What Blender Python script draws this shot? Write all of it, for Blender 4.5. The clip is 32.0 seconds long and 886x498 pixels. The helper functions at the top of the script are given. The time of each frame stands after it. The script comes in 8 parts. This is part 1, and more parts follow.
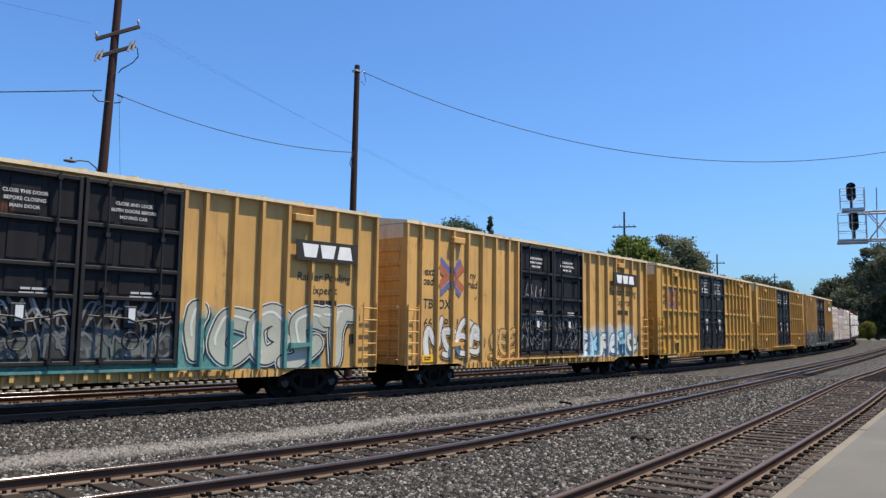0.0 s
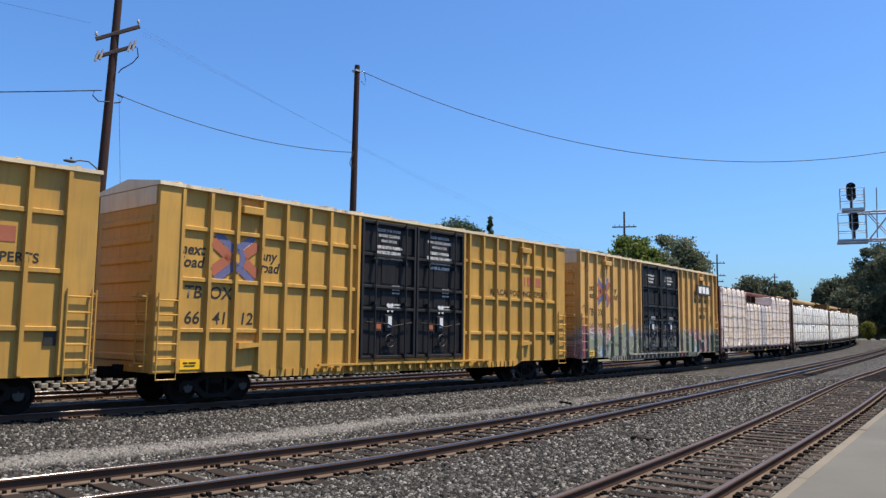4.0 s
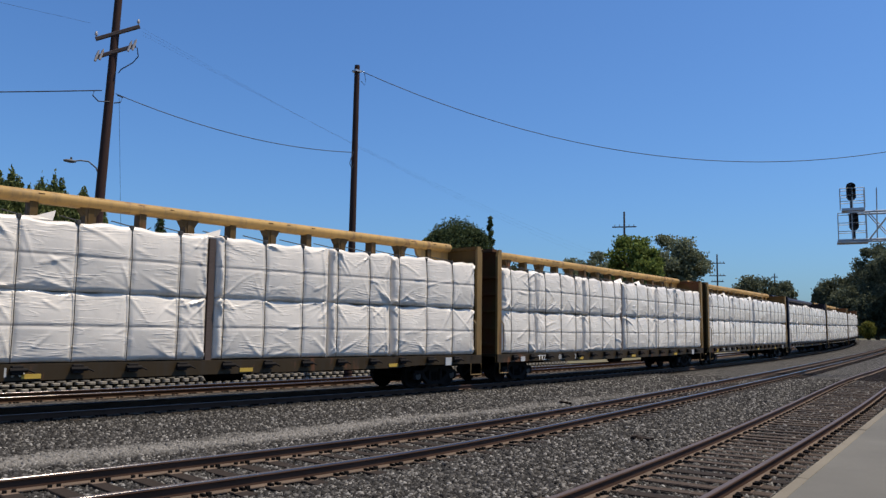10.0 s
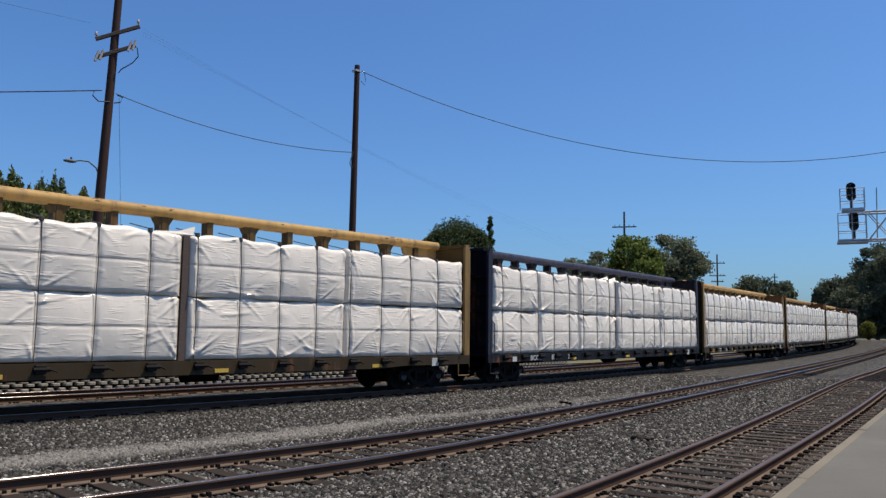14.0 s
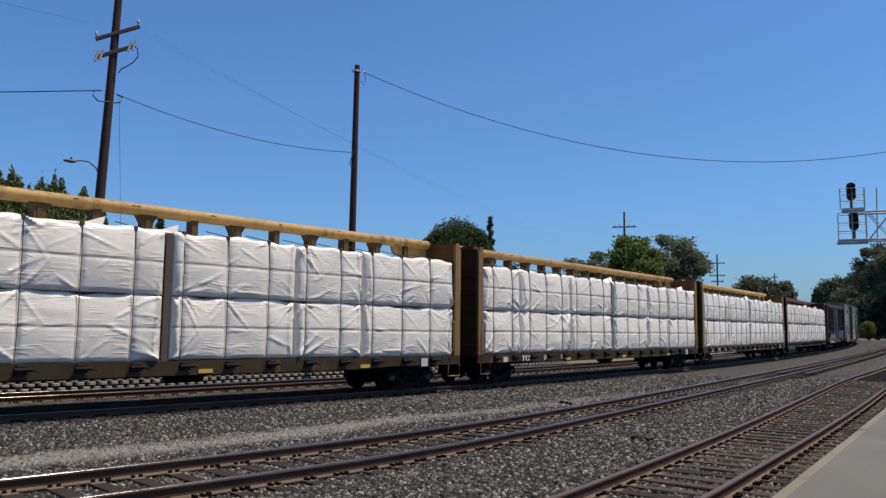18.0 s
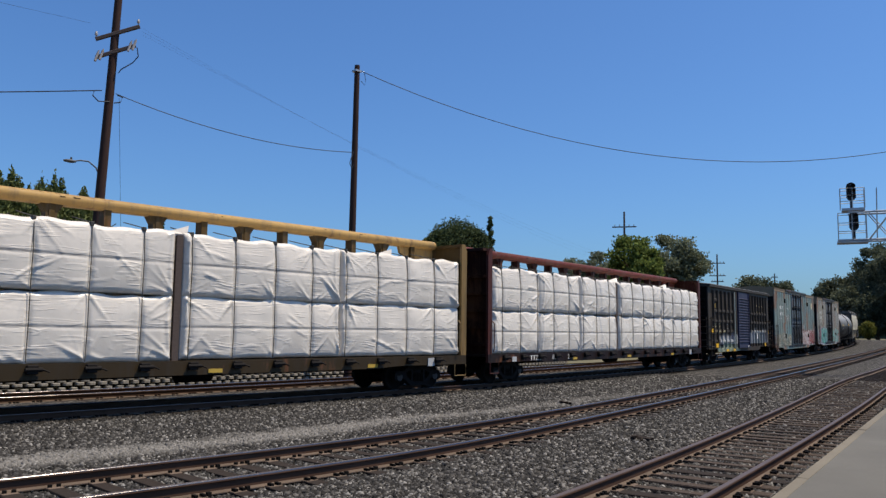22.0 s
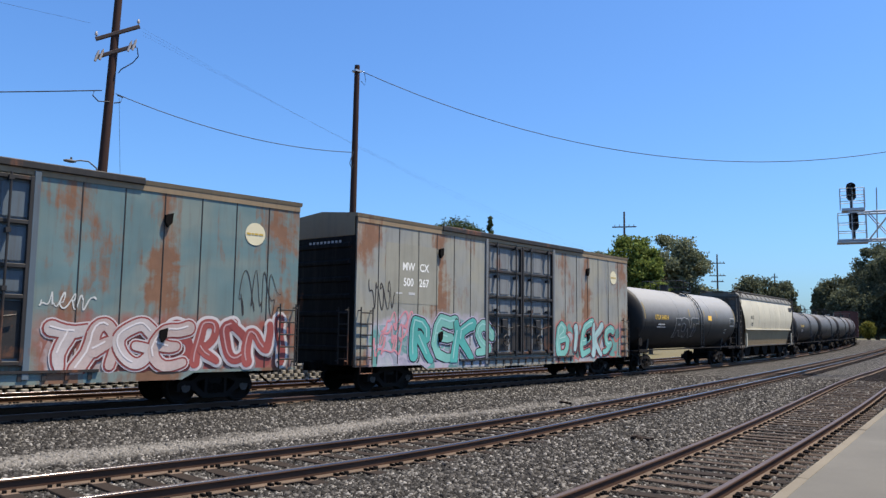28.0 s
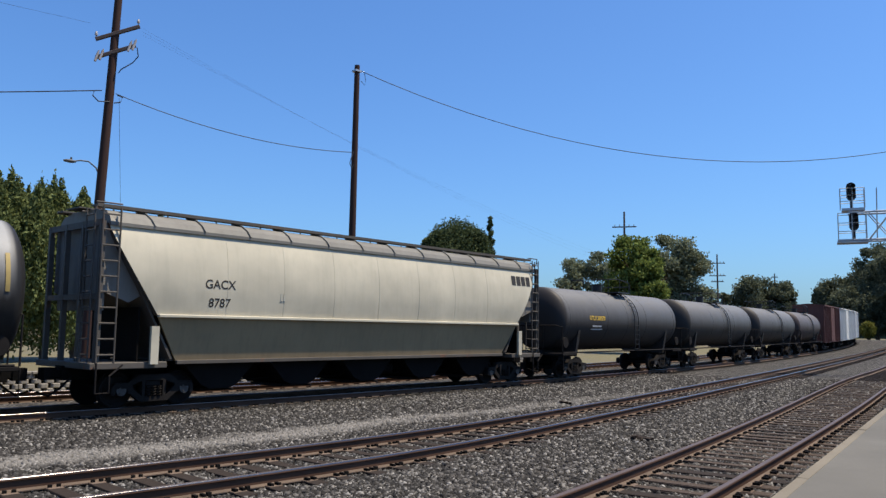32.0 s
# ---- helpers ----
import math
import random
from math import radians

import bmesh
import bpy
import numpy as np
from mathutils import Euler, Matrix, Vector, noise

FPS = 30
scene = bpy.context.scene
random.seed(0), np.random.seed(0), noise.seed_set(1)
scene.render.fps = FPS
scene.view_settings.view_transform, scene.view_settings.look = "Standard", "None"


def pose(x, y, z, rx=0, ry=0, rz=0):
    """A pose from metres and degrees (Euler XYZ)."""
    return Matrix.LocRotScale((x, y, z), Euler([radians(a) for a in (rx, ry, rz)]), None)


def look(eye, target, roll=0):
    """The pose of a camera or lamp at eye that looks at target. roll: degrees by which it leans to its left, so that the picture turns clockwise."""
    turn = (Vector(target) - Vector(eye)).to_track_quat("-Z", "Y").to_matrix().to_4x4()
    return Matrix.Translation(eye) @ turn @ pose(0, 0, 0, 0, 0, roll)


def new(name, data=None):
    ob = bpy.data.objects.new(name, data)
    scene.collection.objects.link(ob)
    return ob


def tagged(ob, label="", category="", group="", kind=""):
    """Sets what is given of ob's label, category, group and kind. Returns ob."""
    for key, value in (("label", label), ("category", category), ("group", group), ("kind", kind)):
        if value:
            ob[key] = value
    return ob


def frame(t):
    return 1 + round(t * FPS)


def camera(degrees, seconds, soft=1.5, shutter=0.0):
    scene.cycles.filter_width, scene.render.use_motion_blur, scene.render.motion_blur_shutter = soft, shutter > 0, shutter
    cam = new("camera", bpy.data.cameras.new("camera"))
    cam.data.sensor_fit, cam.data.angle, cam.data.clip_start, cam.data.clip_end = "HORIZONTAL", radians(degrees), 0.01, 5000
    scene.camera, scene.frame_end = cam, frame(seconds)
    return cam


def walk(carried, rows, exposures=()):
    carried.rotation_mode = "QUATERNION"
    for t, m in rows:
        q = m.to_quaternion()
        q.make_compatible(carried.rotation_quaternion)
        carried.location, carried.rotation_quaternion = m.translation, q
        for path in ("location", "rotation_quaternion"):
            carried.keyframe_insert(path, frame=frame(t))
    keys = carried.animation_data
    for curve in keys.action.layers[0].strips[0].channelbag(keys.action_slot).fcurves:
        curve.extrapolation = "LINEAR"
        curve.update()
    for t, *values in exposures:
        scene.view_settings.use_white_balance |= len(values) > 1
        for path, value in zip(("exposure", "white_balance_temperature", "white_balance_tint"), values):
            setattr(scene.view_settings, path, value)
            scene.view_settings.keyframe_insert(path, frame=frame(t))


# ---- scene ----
# ---- camera on its tripod on the platform ----
cam = camera(58.5, 32.0, soft=1.4)
YAW, PITCH = radians(43.781), radians(5.966)
EYE = (0.0, 0.0, 1.917)
AIM = (EYE[0] + math.sin(YAW) * math.cos(PITCH), EYE[1] + math.cos(YAW) * math.cos(PITCH), EYE[2] + math.sin(PITCH))
STAND = look(EYE, AIM, 0.799)
walk(cam, [(0, STAND), (32, STAND)],
     [(0, 0.2), (6.5, 0.19), (8.5, -0.18), (10, -0.27), (23.9, -0.27), (25.0, 0.02), (28, 0.28), (30, 0.22), (32, 0.09)])

# ---- daylight: high sun from beyond the curve, slightly on the platform side ----
SUN = Vector((1.0, -0.98, 3.3)).normalized()
world = bpy.data.worlds.new("world")
scene.world = world
world.use_nodes = True
wn, wl = world.node_tree.nodes, world.node_tree.links
sky = wn.new("ShaderNodeTexSky")
sky.sky_type, sky.sun_disc = "NISHITA", False
sky.sun_elevation = math.asin(SUN.z)
sky.sun_rotation = math.atan2(SUN.x, SUN.y)
sky.altitude, sky.air_density, sky.dust_density, sky.ozone_density = 50, 1.1, 1.4, 4.0
deep_blue = wn.new("ShaderNodeMix")
deep_blue.data_type, deep_blue.blend_type = "RGBA", "MULTIPLY"
deep_blue.inputs[0].default_value = 1.0
deep_blue.inputs[7].default_value = (0.69, 1.045, 1.47, 1)
wl.new(sky.outputs["Color"], deep_blue.inputs[6])
wl.new(deep_blue.outputs[2], wn["Background"].inputs["Color"])
wn["Background"].inputs["Strength"].default_value = 0.113
sun = new("sun", bpy.data.lights.new("sun", "SUN"))
sun.data.energy, sun.data.angle, sun.data.color = 7.0, radians(0.53), (1.0, 0.882, 0.71)
sun.matrix_world = look(tuple(SUN * 50), (0, 0, 0))

# ---- plan: the train's line, speed and the rise of the ground ----
K0, K1, K2 = 0.0065632, -0.00013460, 1.58047e-6
LINE = np.arange(-260.0, 620.0, 0.25)
_c = np.clip(LINE, 0, 160)
_k = K0 + K1 * _c + K2 * _c * _c / 2
_k[LINE > 320] = 0.0
_k[LINE < -30] = 0.0
_th = np.cumsum(_k) * 0.25
_th -= np.interp(0, LINE, _th)
_x = np.cumsum(np.cos(_th)) * 0.25
_y = np.cumsum(np.sin(_th)) * 0.25
LX = _x - np.interp(0, LINE, _x)
LY = _y - np.interp(0, LINE, _y) + 19.7786


def rise(x):
    """Height of the railhead level at plan x."""
    c = min(max(x, 0.0), 170.0)
    return 5.9e-5 * c * c


def on_line(s, off=0.0):
    """Point of the train's track s metres along, off metres to the far side."""
    x, y, a = (float(np.interp(s, LINE, q)) for q in (LX, LY, _th))
    x, y = x - math.sin(a) * off, y + math.cos(a) * off
    return Vector((x, y, rise(x)))


def gone(t):
    """Metres that the train has run at t, counted from 16 s."""
    u = t - 16
    return 11.284 * u - 0.012554 * u * u + 9.58e-5 * u ** 3


# ---- mesh helpers ----
def box(bm, x0, x1, y0, y1, z0, z1, bevel=0.0):
    r = bmesh.ops.create_cube(bm, size=1)
    bmesh.ops.scale(bm, vec=(x1 - x0, y1 - y0, z1 - z0), verts=r["verts"])
    bmesh.ops.translate(bm, vec=((x0 + x1) / 2, (y0 + y1) / 2, (z0 + z1) / 2), verts=r["verts"])
    if bevel:
        edges = list({e for v in r["verts"] for e in v.link_edges})
        return bmesh.ops.bevel(bm, geom=edges, offset=bevel, segments=1, affect="EDGES")["verts"]
    return r["verts"]


def rod(bm, a, b, r, n=8, r2=None):
    a, b = Vector(a), Vector(b)
    d = b - a
    m = Matrix.Translation((a + b) / 2) @ d.to_track_quat("Z", "Y").to_matrix().to_4x4()
    return bmesh.ops.create_cone(bm, cap_ends=True, segments=n, radius1=r, radius2=r if r2 is None else r2, depth=d.length, matrix=m)["verts"]


def pipe(bm, points, r, n=6):
    """A bent round bar through the points, in one piece."""
    pts = [Vector(p) for p in points]
    prev = first = None
    for i, p in enumerate(pts):
        t = (pts[min(i + 1, len(pts) - 1)] - pts[max(i - 1, 0)]).normalized()
        u = t.cross(Vector((0.31, 0.17, 0.93))).normalized()
        w = t.cross(u)
        cur = [bm.verts.new(p + (u * math.cos(2 * math.pi * k / n) + w * math.sin(2 * math.pi * k / n)) * r) for k in range(n)]
        if prev:
            for k in range(n):
                bm.faces.new((prev[k], prev[(k + 1) % n], cur[(k + 1) % n], cur[k]))
        else:
            first = cur
        prev = cur
    bm.faces.new(first[::-1])
    bm.faces.new(prev)


def prism(bm, outline, y0, y1, axis="y"):
    """Extrude an outline of (u, v) pairs between two depths along an axis."""
    def place(u, v, d):
        return {"y": (u, d, v), "x": (d, u, v), "z": (u, v, d)}[axis]
    a = [bm.verts.new(place(u, v, y0)) for u, v in outline]
    b = [bm.verts.new(place(u, v, y1)) for u, v in outline]
    bm.faces.new(a)
    bm.faces.new(list(reversed(b)))
    n = len(a)
    for i in range(n):
        bm.faces.new((a[i], b[i], b[(i + 1) % n], a[(i + 1) % n]))
    bmesh.ops.recalc_face_normals(bm, faces=bm.faces)


def mesh_of(name, bm, *mats, smooth=0):
    me = bpy.data.meshes.new(name)
    bm.to_mesh(me)
    bm.free()
    for m in mats:
        me.materials.append(m)
    if smooth:
        for p in me.polygons:
            p.use_smooth = True
        if smooth < 180:
            me.set_sharp_from_angle(angle=radians(smooth))
    return me


def put(name, me, parent=None, m=None, label=""):
    ob = new(name, me)
    ob.parent = parent
    if m is not None:
        ob.matrix_basis = m
    return tagged(ob, label)


def part(name, bm, mat, parent, label="", smooth=0):
    return put(name, mesh_of(name, bm, mat, smooth=smooth), parent, None, label)


def thing(name, label, category, group="", kind="", at=None):
    ob = new(name)
    if at is not None:
        ob.matrix_basis = at
    return tagged(ob, label, category, group, kind)


def lettering(text, size, bold=0.0, shear=0.0):
    """Flat mesh of a line of text, centred, in the xz plane and facing -y."""
    c = bpy.data.curves.new("letters", "FONT")
    c.body, c.size, c.align_x, c.align_y, c.offset, c.shear = text, size, "CENTER", "CENTER", bold, shear
    c.resolution_u = 3
    ob = bpy.data.objects.new("letters", c)
    scene.collection.objects.link(ob)
    me = bpy.data.meshes.new_from_object(ob.evaluated_get(bpy.context.evaluated_depsgraph_get()))
    bpy.data.objects.remove(ob)
    bpy.data.curves.remove(c)
    me.transform(pose(0, 0, 0, 90, 0, 0))
    return me


def letter(text, size, mat, parent, x, y, z, name="lettering", bold=0.0, shear=0.0, sx=1.0, label="", tilt=0.0):
    me = lettering(text, size, bold, shear)
    me.transform(Matrix.Diagonal((sx, 1, 1, 1)))
    me.materials.clear()
    me.materials.append(mat)
    return put(name, me, parent, pose(x, y, z, tilt), label)




def painted_over(parent, ob, posts, half_w, y_panel, y_post):
    """Carry flat paint on over the faces of the posts that cross it."""
    me, m = ob.data, ob.matrix_basis
    for px in posts:
        bm = bmesh.new()
        bm.from_mesh(me)
        bm.transform(m)
        for side in (-1, 1):
            bmesh.ops.bisect_plane(bm, geom=bm.verts[:] + bm.edges[:] + bm.faces[:], plane_co=(px + side * half_w, 0, 0), plane_no=(side, 0, 0), clear_outer=True)
        if len(bm.faces):
            bmesh.ops.translate(bm, vec=(0, y_post - y_panel, 0), verts=bm.verts)
            put(ob.name.split(".")[0], mesh_of("paint", bm, me.materials[0]), parent)
        else:
            bm.free()


# ---- materials ----
class Nodes:
    """Short hand for a node material."""

    def __init__(self, name):
        self.m = bpy.data.materials.new(name)
        self.m.use_nodes = True
        self.t = self.m.node_tree
        self.bsdf = self.t.nodes["Principled BSDF"]
        self.co = None

    def add(self, kind, **inputs):
        n = self.t.nodes.new(kind)
        for k, v in inputs.items():
            self.feed(n.inputs[k], v)
        return n

    def feed(self, socket, v):
        if isinstance(v, bpy.types.NodeSocket):
            self.t.links.new(v, socket)
        else:
            socket.default_value = v

    def coords(self, scale=(1, 1, 1), of=None, which="Object"):
        c = self.t.nodes.new("ShaderNodeTexCoord")
        c.object = of
        m = self.t.nodes.new("ShaderNodeMapping")
        m.inputs["Scale"].default_value = scale
        self.t.links.new(c.outputs[which], m.inputs["Vector"])
        return m.outputs[0]

    def noise(self, vec, scale, detail=4, rough=0.6, warp=0.0):
        n = self.t.nodes.new("ShaderNodeTexNoise")
        self.t.links.new(vec, n.inputs["Vector"])
        n.inputs["Scale"].default_value, n.inputs["Detail"].default_value = scale, detail
        n.inputs["Roughness"].default_value, n.inputs["Distortion"].default_value = rough, warp
        return n.outputs["Fac"]

    def ramp(self, fac, *stops, constant=False):
        r = self.t.nodes.new("ShaderNodeValToRGB")
        self.feed(r.inputs["Fac"], fac)
        e = r.color_ramp.elements
        while len(e) < len(stops):
            e.new(0.5)
        for el, (p, c) in zip(e, stops):
            el.position = p
            el.color = (c, c, c, 1) if isinstance(c, (int, float)) else (*c, 1)
        if constant:
            r.color_ramp.interpolation = "CONSTANT"
        return r.outputs["Color"]

    def mix(self, fac, a, b, mode="MIX"):
        n = self.t.nodes.new("ShaderNodeMix")
        n.data_type, n.blend_type = "RGBA", mode
        self.feed(n.inputs[0], fac)
        for sock, v in ((n.inputs[6], a), (n.inputs[7], b)):
            self.feed(sock, (*v, 1) if isinstance(v, tuple) and len(v) == 3 else v)
        return n.outputs[2]

    def math(self, op, a, b=0.0, clamp=False):
        n = self.t.nodes.new("ShaderNodeMath")
        n.operation, n.use_clamp = op, clamp
        self.feed(n.inputs[0], a)
        self.feed(n.inputs[1], b)
        return n.outputs[0]

    def split(self, vec):
        n = self.t.nodes.new("ShaderNodeSeparateXYZ")
        self.t.links.new(vec, n.inputs[0])
        return n.outputs

    def bump(self, height, strength=0.3, dist=0.02):
        b = self.t.nodes.new("ShaderNodeBump")
        b.inputs["Strength"].default_value, b.inputs["Distance"].default_value = strength, dist
        self.feed(b.inputs["Height"], height)
        self.t.links.new(b.outputs[0], self.bsdf.inputs["Normal"])

    def done(self, color, rough=0.6, metal=0.0, gloss=0.3):
        self.bsdf.inputs["Specular IOR Level"].default_value = gloss
        self.feed(self.bsdf.inputs["Base Color"], (*color, 1) if isinstance(color, tuple) else color)
        self.feed(self.bsdf.inputs["Roughness"], rough)
        self.feed(self.bsdf.inputs["Metallic"], metal)
        return self.m


def tint(c, k):
    return tuple(min(1.0, v * k) for v in c)


def plain(name, c, rough=0.6, metal=0.0, grain=6.0, spread=0.25, bump=0.0, gloss=0.3):
    """A painted or raw surface with mottling at two scales."""
    n = Nodes(name)
    v = n.coords()
    big, fine = n.noise(v, grain * 0.15, 3), n.noise(v, grain * 4, 4)
    col = n.mix(n.ramp(big, (0.3, 0.0), (0.7, 1.0)), tint(c, 1 - spread), tint(c, 1 + spread))
    col = n.mix(0.5, col, n.mix(fine, tint(c, 1 - spread * 0.8), tint(c, 1 + spread * 0.8)))
    if bump:
        n.bump(fine, bump, 0.01)
    return n.done(col, n.ramp(fine, (0.2, max(0.05, rough - 0.1)), (0.8, min(1, rough + 0.1))), metal, gloss)


def weathered(name, c, rust=0.0, streak=0.3, grime=(0.10, 0.085, 0.07), root=None, tags=(), rough=0.55, rust_c=(0.16, 0.062, 0.028), fade=None, gloss=0.3, dents=22.0, rust_runs=()):
    """Old car paint: faded, streaked by rain, rusted in patches, with sprayed tags.
    tags: (x0, x1, top, bottom, seed, colours, line colour)."""
    n = Nodes(name)
    v = n.coords(of=root)
    x, y, z = n.split(v)
    mott = n.noise(v, 0.55, 4)
    fine = n.noise(v, 9, 5)
    run = n.noise(n.coords((4.5, 4.5, 0.35), root), 1.3, 5, 0.65)
    col = n.mix(n.ramp(mott, (0.3, 0.0), (0.7, 1.0)), tint(c, 0.86), tint(c, 1.12))
    if fade:
        col = n.mix(n.ramp(n.noise(v, 0.35, 3, 0.7, 0.6), (0.42, 0.0), (0.58, 1.0)), col, fade)
    col = n.mix(n.math("MULTIPLY", n.ramp(run, (0.48, 0.0), (0.75, 1.0)), streak), col, grime)
    if rust:
        a = n.noise(n.coords((0.5, 0.5, 0.42), root), 1.0, 7, 0.68, 0.5)
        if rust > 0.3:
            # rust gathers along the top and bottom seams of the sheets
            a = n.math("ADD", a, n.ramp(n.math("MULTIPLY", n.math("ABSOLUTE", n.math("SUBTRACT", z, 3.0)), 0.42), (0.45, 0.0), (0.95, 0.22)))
        # runs of rust below brackets and down seams: (place, half width, strength)
        for xc, hw, k in rust_runs:
            near = n.math("SUBTRACT", 1.0, n.math("DIVIDE", n.math("ABSOLUTE", n.math("SUBTRACT", x, xc)), hw), True)
            a = n.math("ADD", a, n.math("MULTIPLY", near, n.math("MULTIPLY", n.ramp(n.noise(v, 1.1, 4), (0.3, 0.35), (0.65, 1.0)), k)))
        b = n.ramp(n.math("ADD", a, n.math("MULTIPLY", run, 0.35)), (0.80 - rust * 0.32, 0.0), (0.92 - rust * 0.32, 1.0))
        rc = n.mix(n.noise(v, 3.5, 5), tint(rust_c, 0.7), tint(rust_c, 1.4))
        col = n.mix(n.math("MULTIPLY", b, 0.88), col, rc)
    for x0, x1, top, bottom, seed, colours, line in tags:
        warp = n.noise(n.coords((1, 1, 1), root), 0.8 + 0.1 * (seed % 3), 2, 0.5)
        edge = n.math("ADD", z, n.math("MULTIPLY", n.math("SUBTRACT", n.noise(v, 1.1 + 0.2 * (seed % 4), 3), 0.5), 1.1))
        xw = n.math("ADD", x, n.math("MULTIPLY", n.math("SUBTRACT", n.noise(v, 1.6, 3), 0.5), 0.8))
        mask = n.math("MULTIPLY", n.math("SUBTRACT", top, edge), 9.0, True)
        for m in (n.math("MULTIPLY", n.math("SUBTRACT", xw, x0), 8.0, True), n.math("MULTIPLY", n.math("SUBTRACT", x1, xw), 8.0, True), n.math("GREATER_THAN", z, bottom)):
            mask = n.math("MULTIPLY", mask, m)
        mp = n.t.nodes.new("ShaderNodeMapping")
        mp.inputs["Location"].default_value = (seed * 3.7, 0, seed * 1.3)
        mp.inputs["Scale"].default_value = (1.05, 0.02, 0.72)
        mx = n.t.nodes.new("ShaderNodeVectorMath")
        mx.operation = "ADD"
        n.t.links.new(v, mx.inputs[0])
        cmb = n.t.nodes.new("ShaderNodeCombineXYZ")
        n.feed(cmb.inputs[0], n.math("MULTIPLY", n.noise(v, 0.9, 2), 1.6))
        n.feed(cmb.inputs[2], n.math("MULTIPLY", warp, 1.4))
        n.t.links.new(cmb.outputs[0], mx.inputs[1])
        n.t.links.new(mx.outputs[0], mp.inputs["Vector"])
        cell = n.t.nodes.new("ShaderNodeTexVoronoi")
        rim = n.t.nodes.new("ShaderNodeTexVoronoi")
        rim.feature = "DISTANCE_TO_EDGE"
        for q in (cell, rim):
            n.t.links.new(mp.outputs[0], q.inputs["Vector"])
            q.inputs["Scale"].default_value = 1.25
        r, g, b2 = n.split(cell.outputs["Color"])
        k = len(colours)
        fill = n.ramp(r, *[(i / k, q) for i, q in enumerate(colours)], constant=True)
        fill = n.mix(n.ramp(n.noise(v, 2.0, 4), (0.35, 0.0), (0.7, 0.55)), fill, tint(colours[-1], 0.8))
        fill = n.mix(n.math("LESS_THAN", rim.outputs["Distance"], n.math("MULTIPLY", n.noise(v, 1.7, 2), 0.075)), fill, line)
        fill = n.mix(n.math("MULTIPLY", n.ramp(b2, (0.5, 0.0), (0.52, 0.45)), n.ramp(n.noise(v, 3.1, 3, 0.6, 1.5), (0.45, 0.0), (0.5, 1.0))), fill, line)
        fill = n.mix(n.math("MULTIPLY", fine, 0.3), fill, grime)
        halo = n.math("MULTIPLY", n.math("SUBTRACT", top + 0.22, edge), 4.0, True)
        for m in (n.math("MULTIPLY", n.math("SUBTRACT", xw, x0 - 0.2), 4.0, True), n.math("MULTIPLY", n.math("SUBTRACT", x1 + 0.2, xw), 4.0, True), n.math("GREATER_THAN", z, bottom)):
            halo = n.math("MULTIPLY", halo, m)
        col = n.mix(n.math("MULTIPLY", halo, 0.7), col, line)
        col = n.mix(n.math("MULTIPLY", mask, 0.9), col, fill)
    n.bump(n.math("ADD", n.math("ADD", fine, n.math("MULTIPLY", run, 1.5)), n.math("MULTIPLY", n.noise(n.coords((1.0, 1.0, 0.6), root), 1.3, 1), dents)), 0.12, 0.01)
    return n.done(col, n.ramp(fine, (0.2, rough - 0.1), (0.8, rough + 0.15)), 0.0, gloss)


def make_wrap(name, c, line, bands, crinkle=0.016):
    """White tarp or film round lumber: soft dirt, dark bands of the packs below."""
    n = Nodes(name)
    g = n.coords(which="Generated")
    v = n.coords()
    gx, gy, gz = n.split(g)
    soft = n.noise(v, 1.1, 4)
    fine = n.noise(v, 14, 4)
    col = n.mix(n.ramp(soft, (0.3, 0.0), (0.72, 1.0)), tint(c, 0.86), tint(c, 1.06))
    col = n.mix(n.math("MULTIPLY", fine, 0.12), col, (0.35, 0.32, 0.28))
    wob = n.math("MULTIPLY", n.math("SUBTRACT", n.noise(v, 0.7, 2), 0.5), 0.03)
    gap = n.ramp(n.noise(n.coords((1, 1, 0.1)), 1.1, 2), (0.36, 0.1), (0.5, 1.0))
    for b in bands:
        d = n.math("ABSOLUTE", n.math("SUBTRACT", n.math("ADD", gz, wob), b))
        k = n.math("MULTIPLY", n.ramp(d, (0.010, 0.75), (0.022, 0.0)), gap)
        col = n.mix(k, col, line)
    crease = n.math("MULTIPLY", fine, 0.15)
    for tilt, size in ((38, 0.9), (-52, 1.2), (80, 0.8)):
        mp = n.t.nodes.new("ShaderNodeMapping")
        mp.inputs["Rotation"].default_value = (0, radians(tilt), 0)
        mp.inputs["Scale"].default_value = (0.35, 1, 2.4)
        n.t.links.new(v, mp.inputs["Vector"])
        thread = n.math("ABSOLUTE", n.math("SUBTRACT", n.noise(mp.outputs[0], size, 3, 0.5, 0.4), 0.5))
        where = n.ramp(n.noise(n.coords((1, 1, 1)), 0.8 + size, 2), (0.45, 0.0), (0.62, 1.0))
        crease = n.math("ADD", crease, n.math("MULTIPLY", n.ramp(thread, (0.0, 1.0), (0.035, 0.0)), where))
    n.bump(crease, 0.55, crinkle)
    m = n.done(col, n.ramp(soft, (0.3, 0.2), (0.7, 0.34)), 0.0, 0.45)
    n.bsdf.inputs["Subsurface Weight"].default_value = 0.0
    return m


def service_way(n, v):
    """Paler worn strip of fine gravel between two tracks."""
    x, y, z = n.split(v)
    wob = n.math("MULTIPLY", n.math("SUBTRACT", n.noise(v, 0.35, 4), 0.5), 1.5)
    mid = n.math("ADD", n.math("MULTIPLY", x, 0.09), 13.15)
    d = n.math("ABSOLUTE", n.math("SUBTRACT", n.math("ADD", y, wob), mid))
    return n.math("MULTIPLY", n.ramp(n.math("MULTIPLY", d, 0.5), (0.08, 1.0), (0.36, 0.0)), n.ramp(n.math("MULTIPLY", x, 0.02), (0.22, 1.0), (0.6, 0.1)))


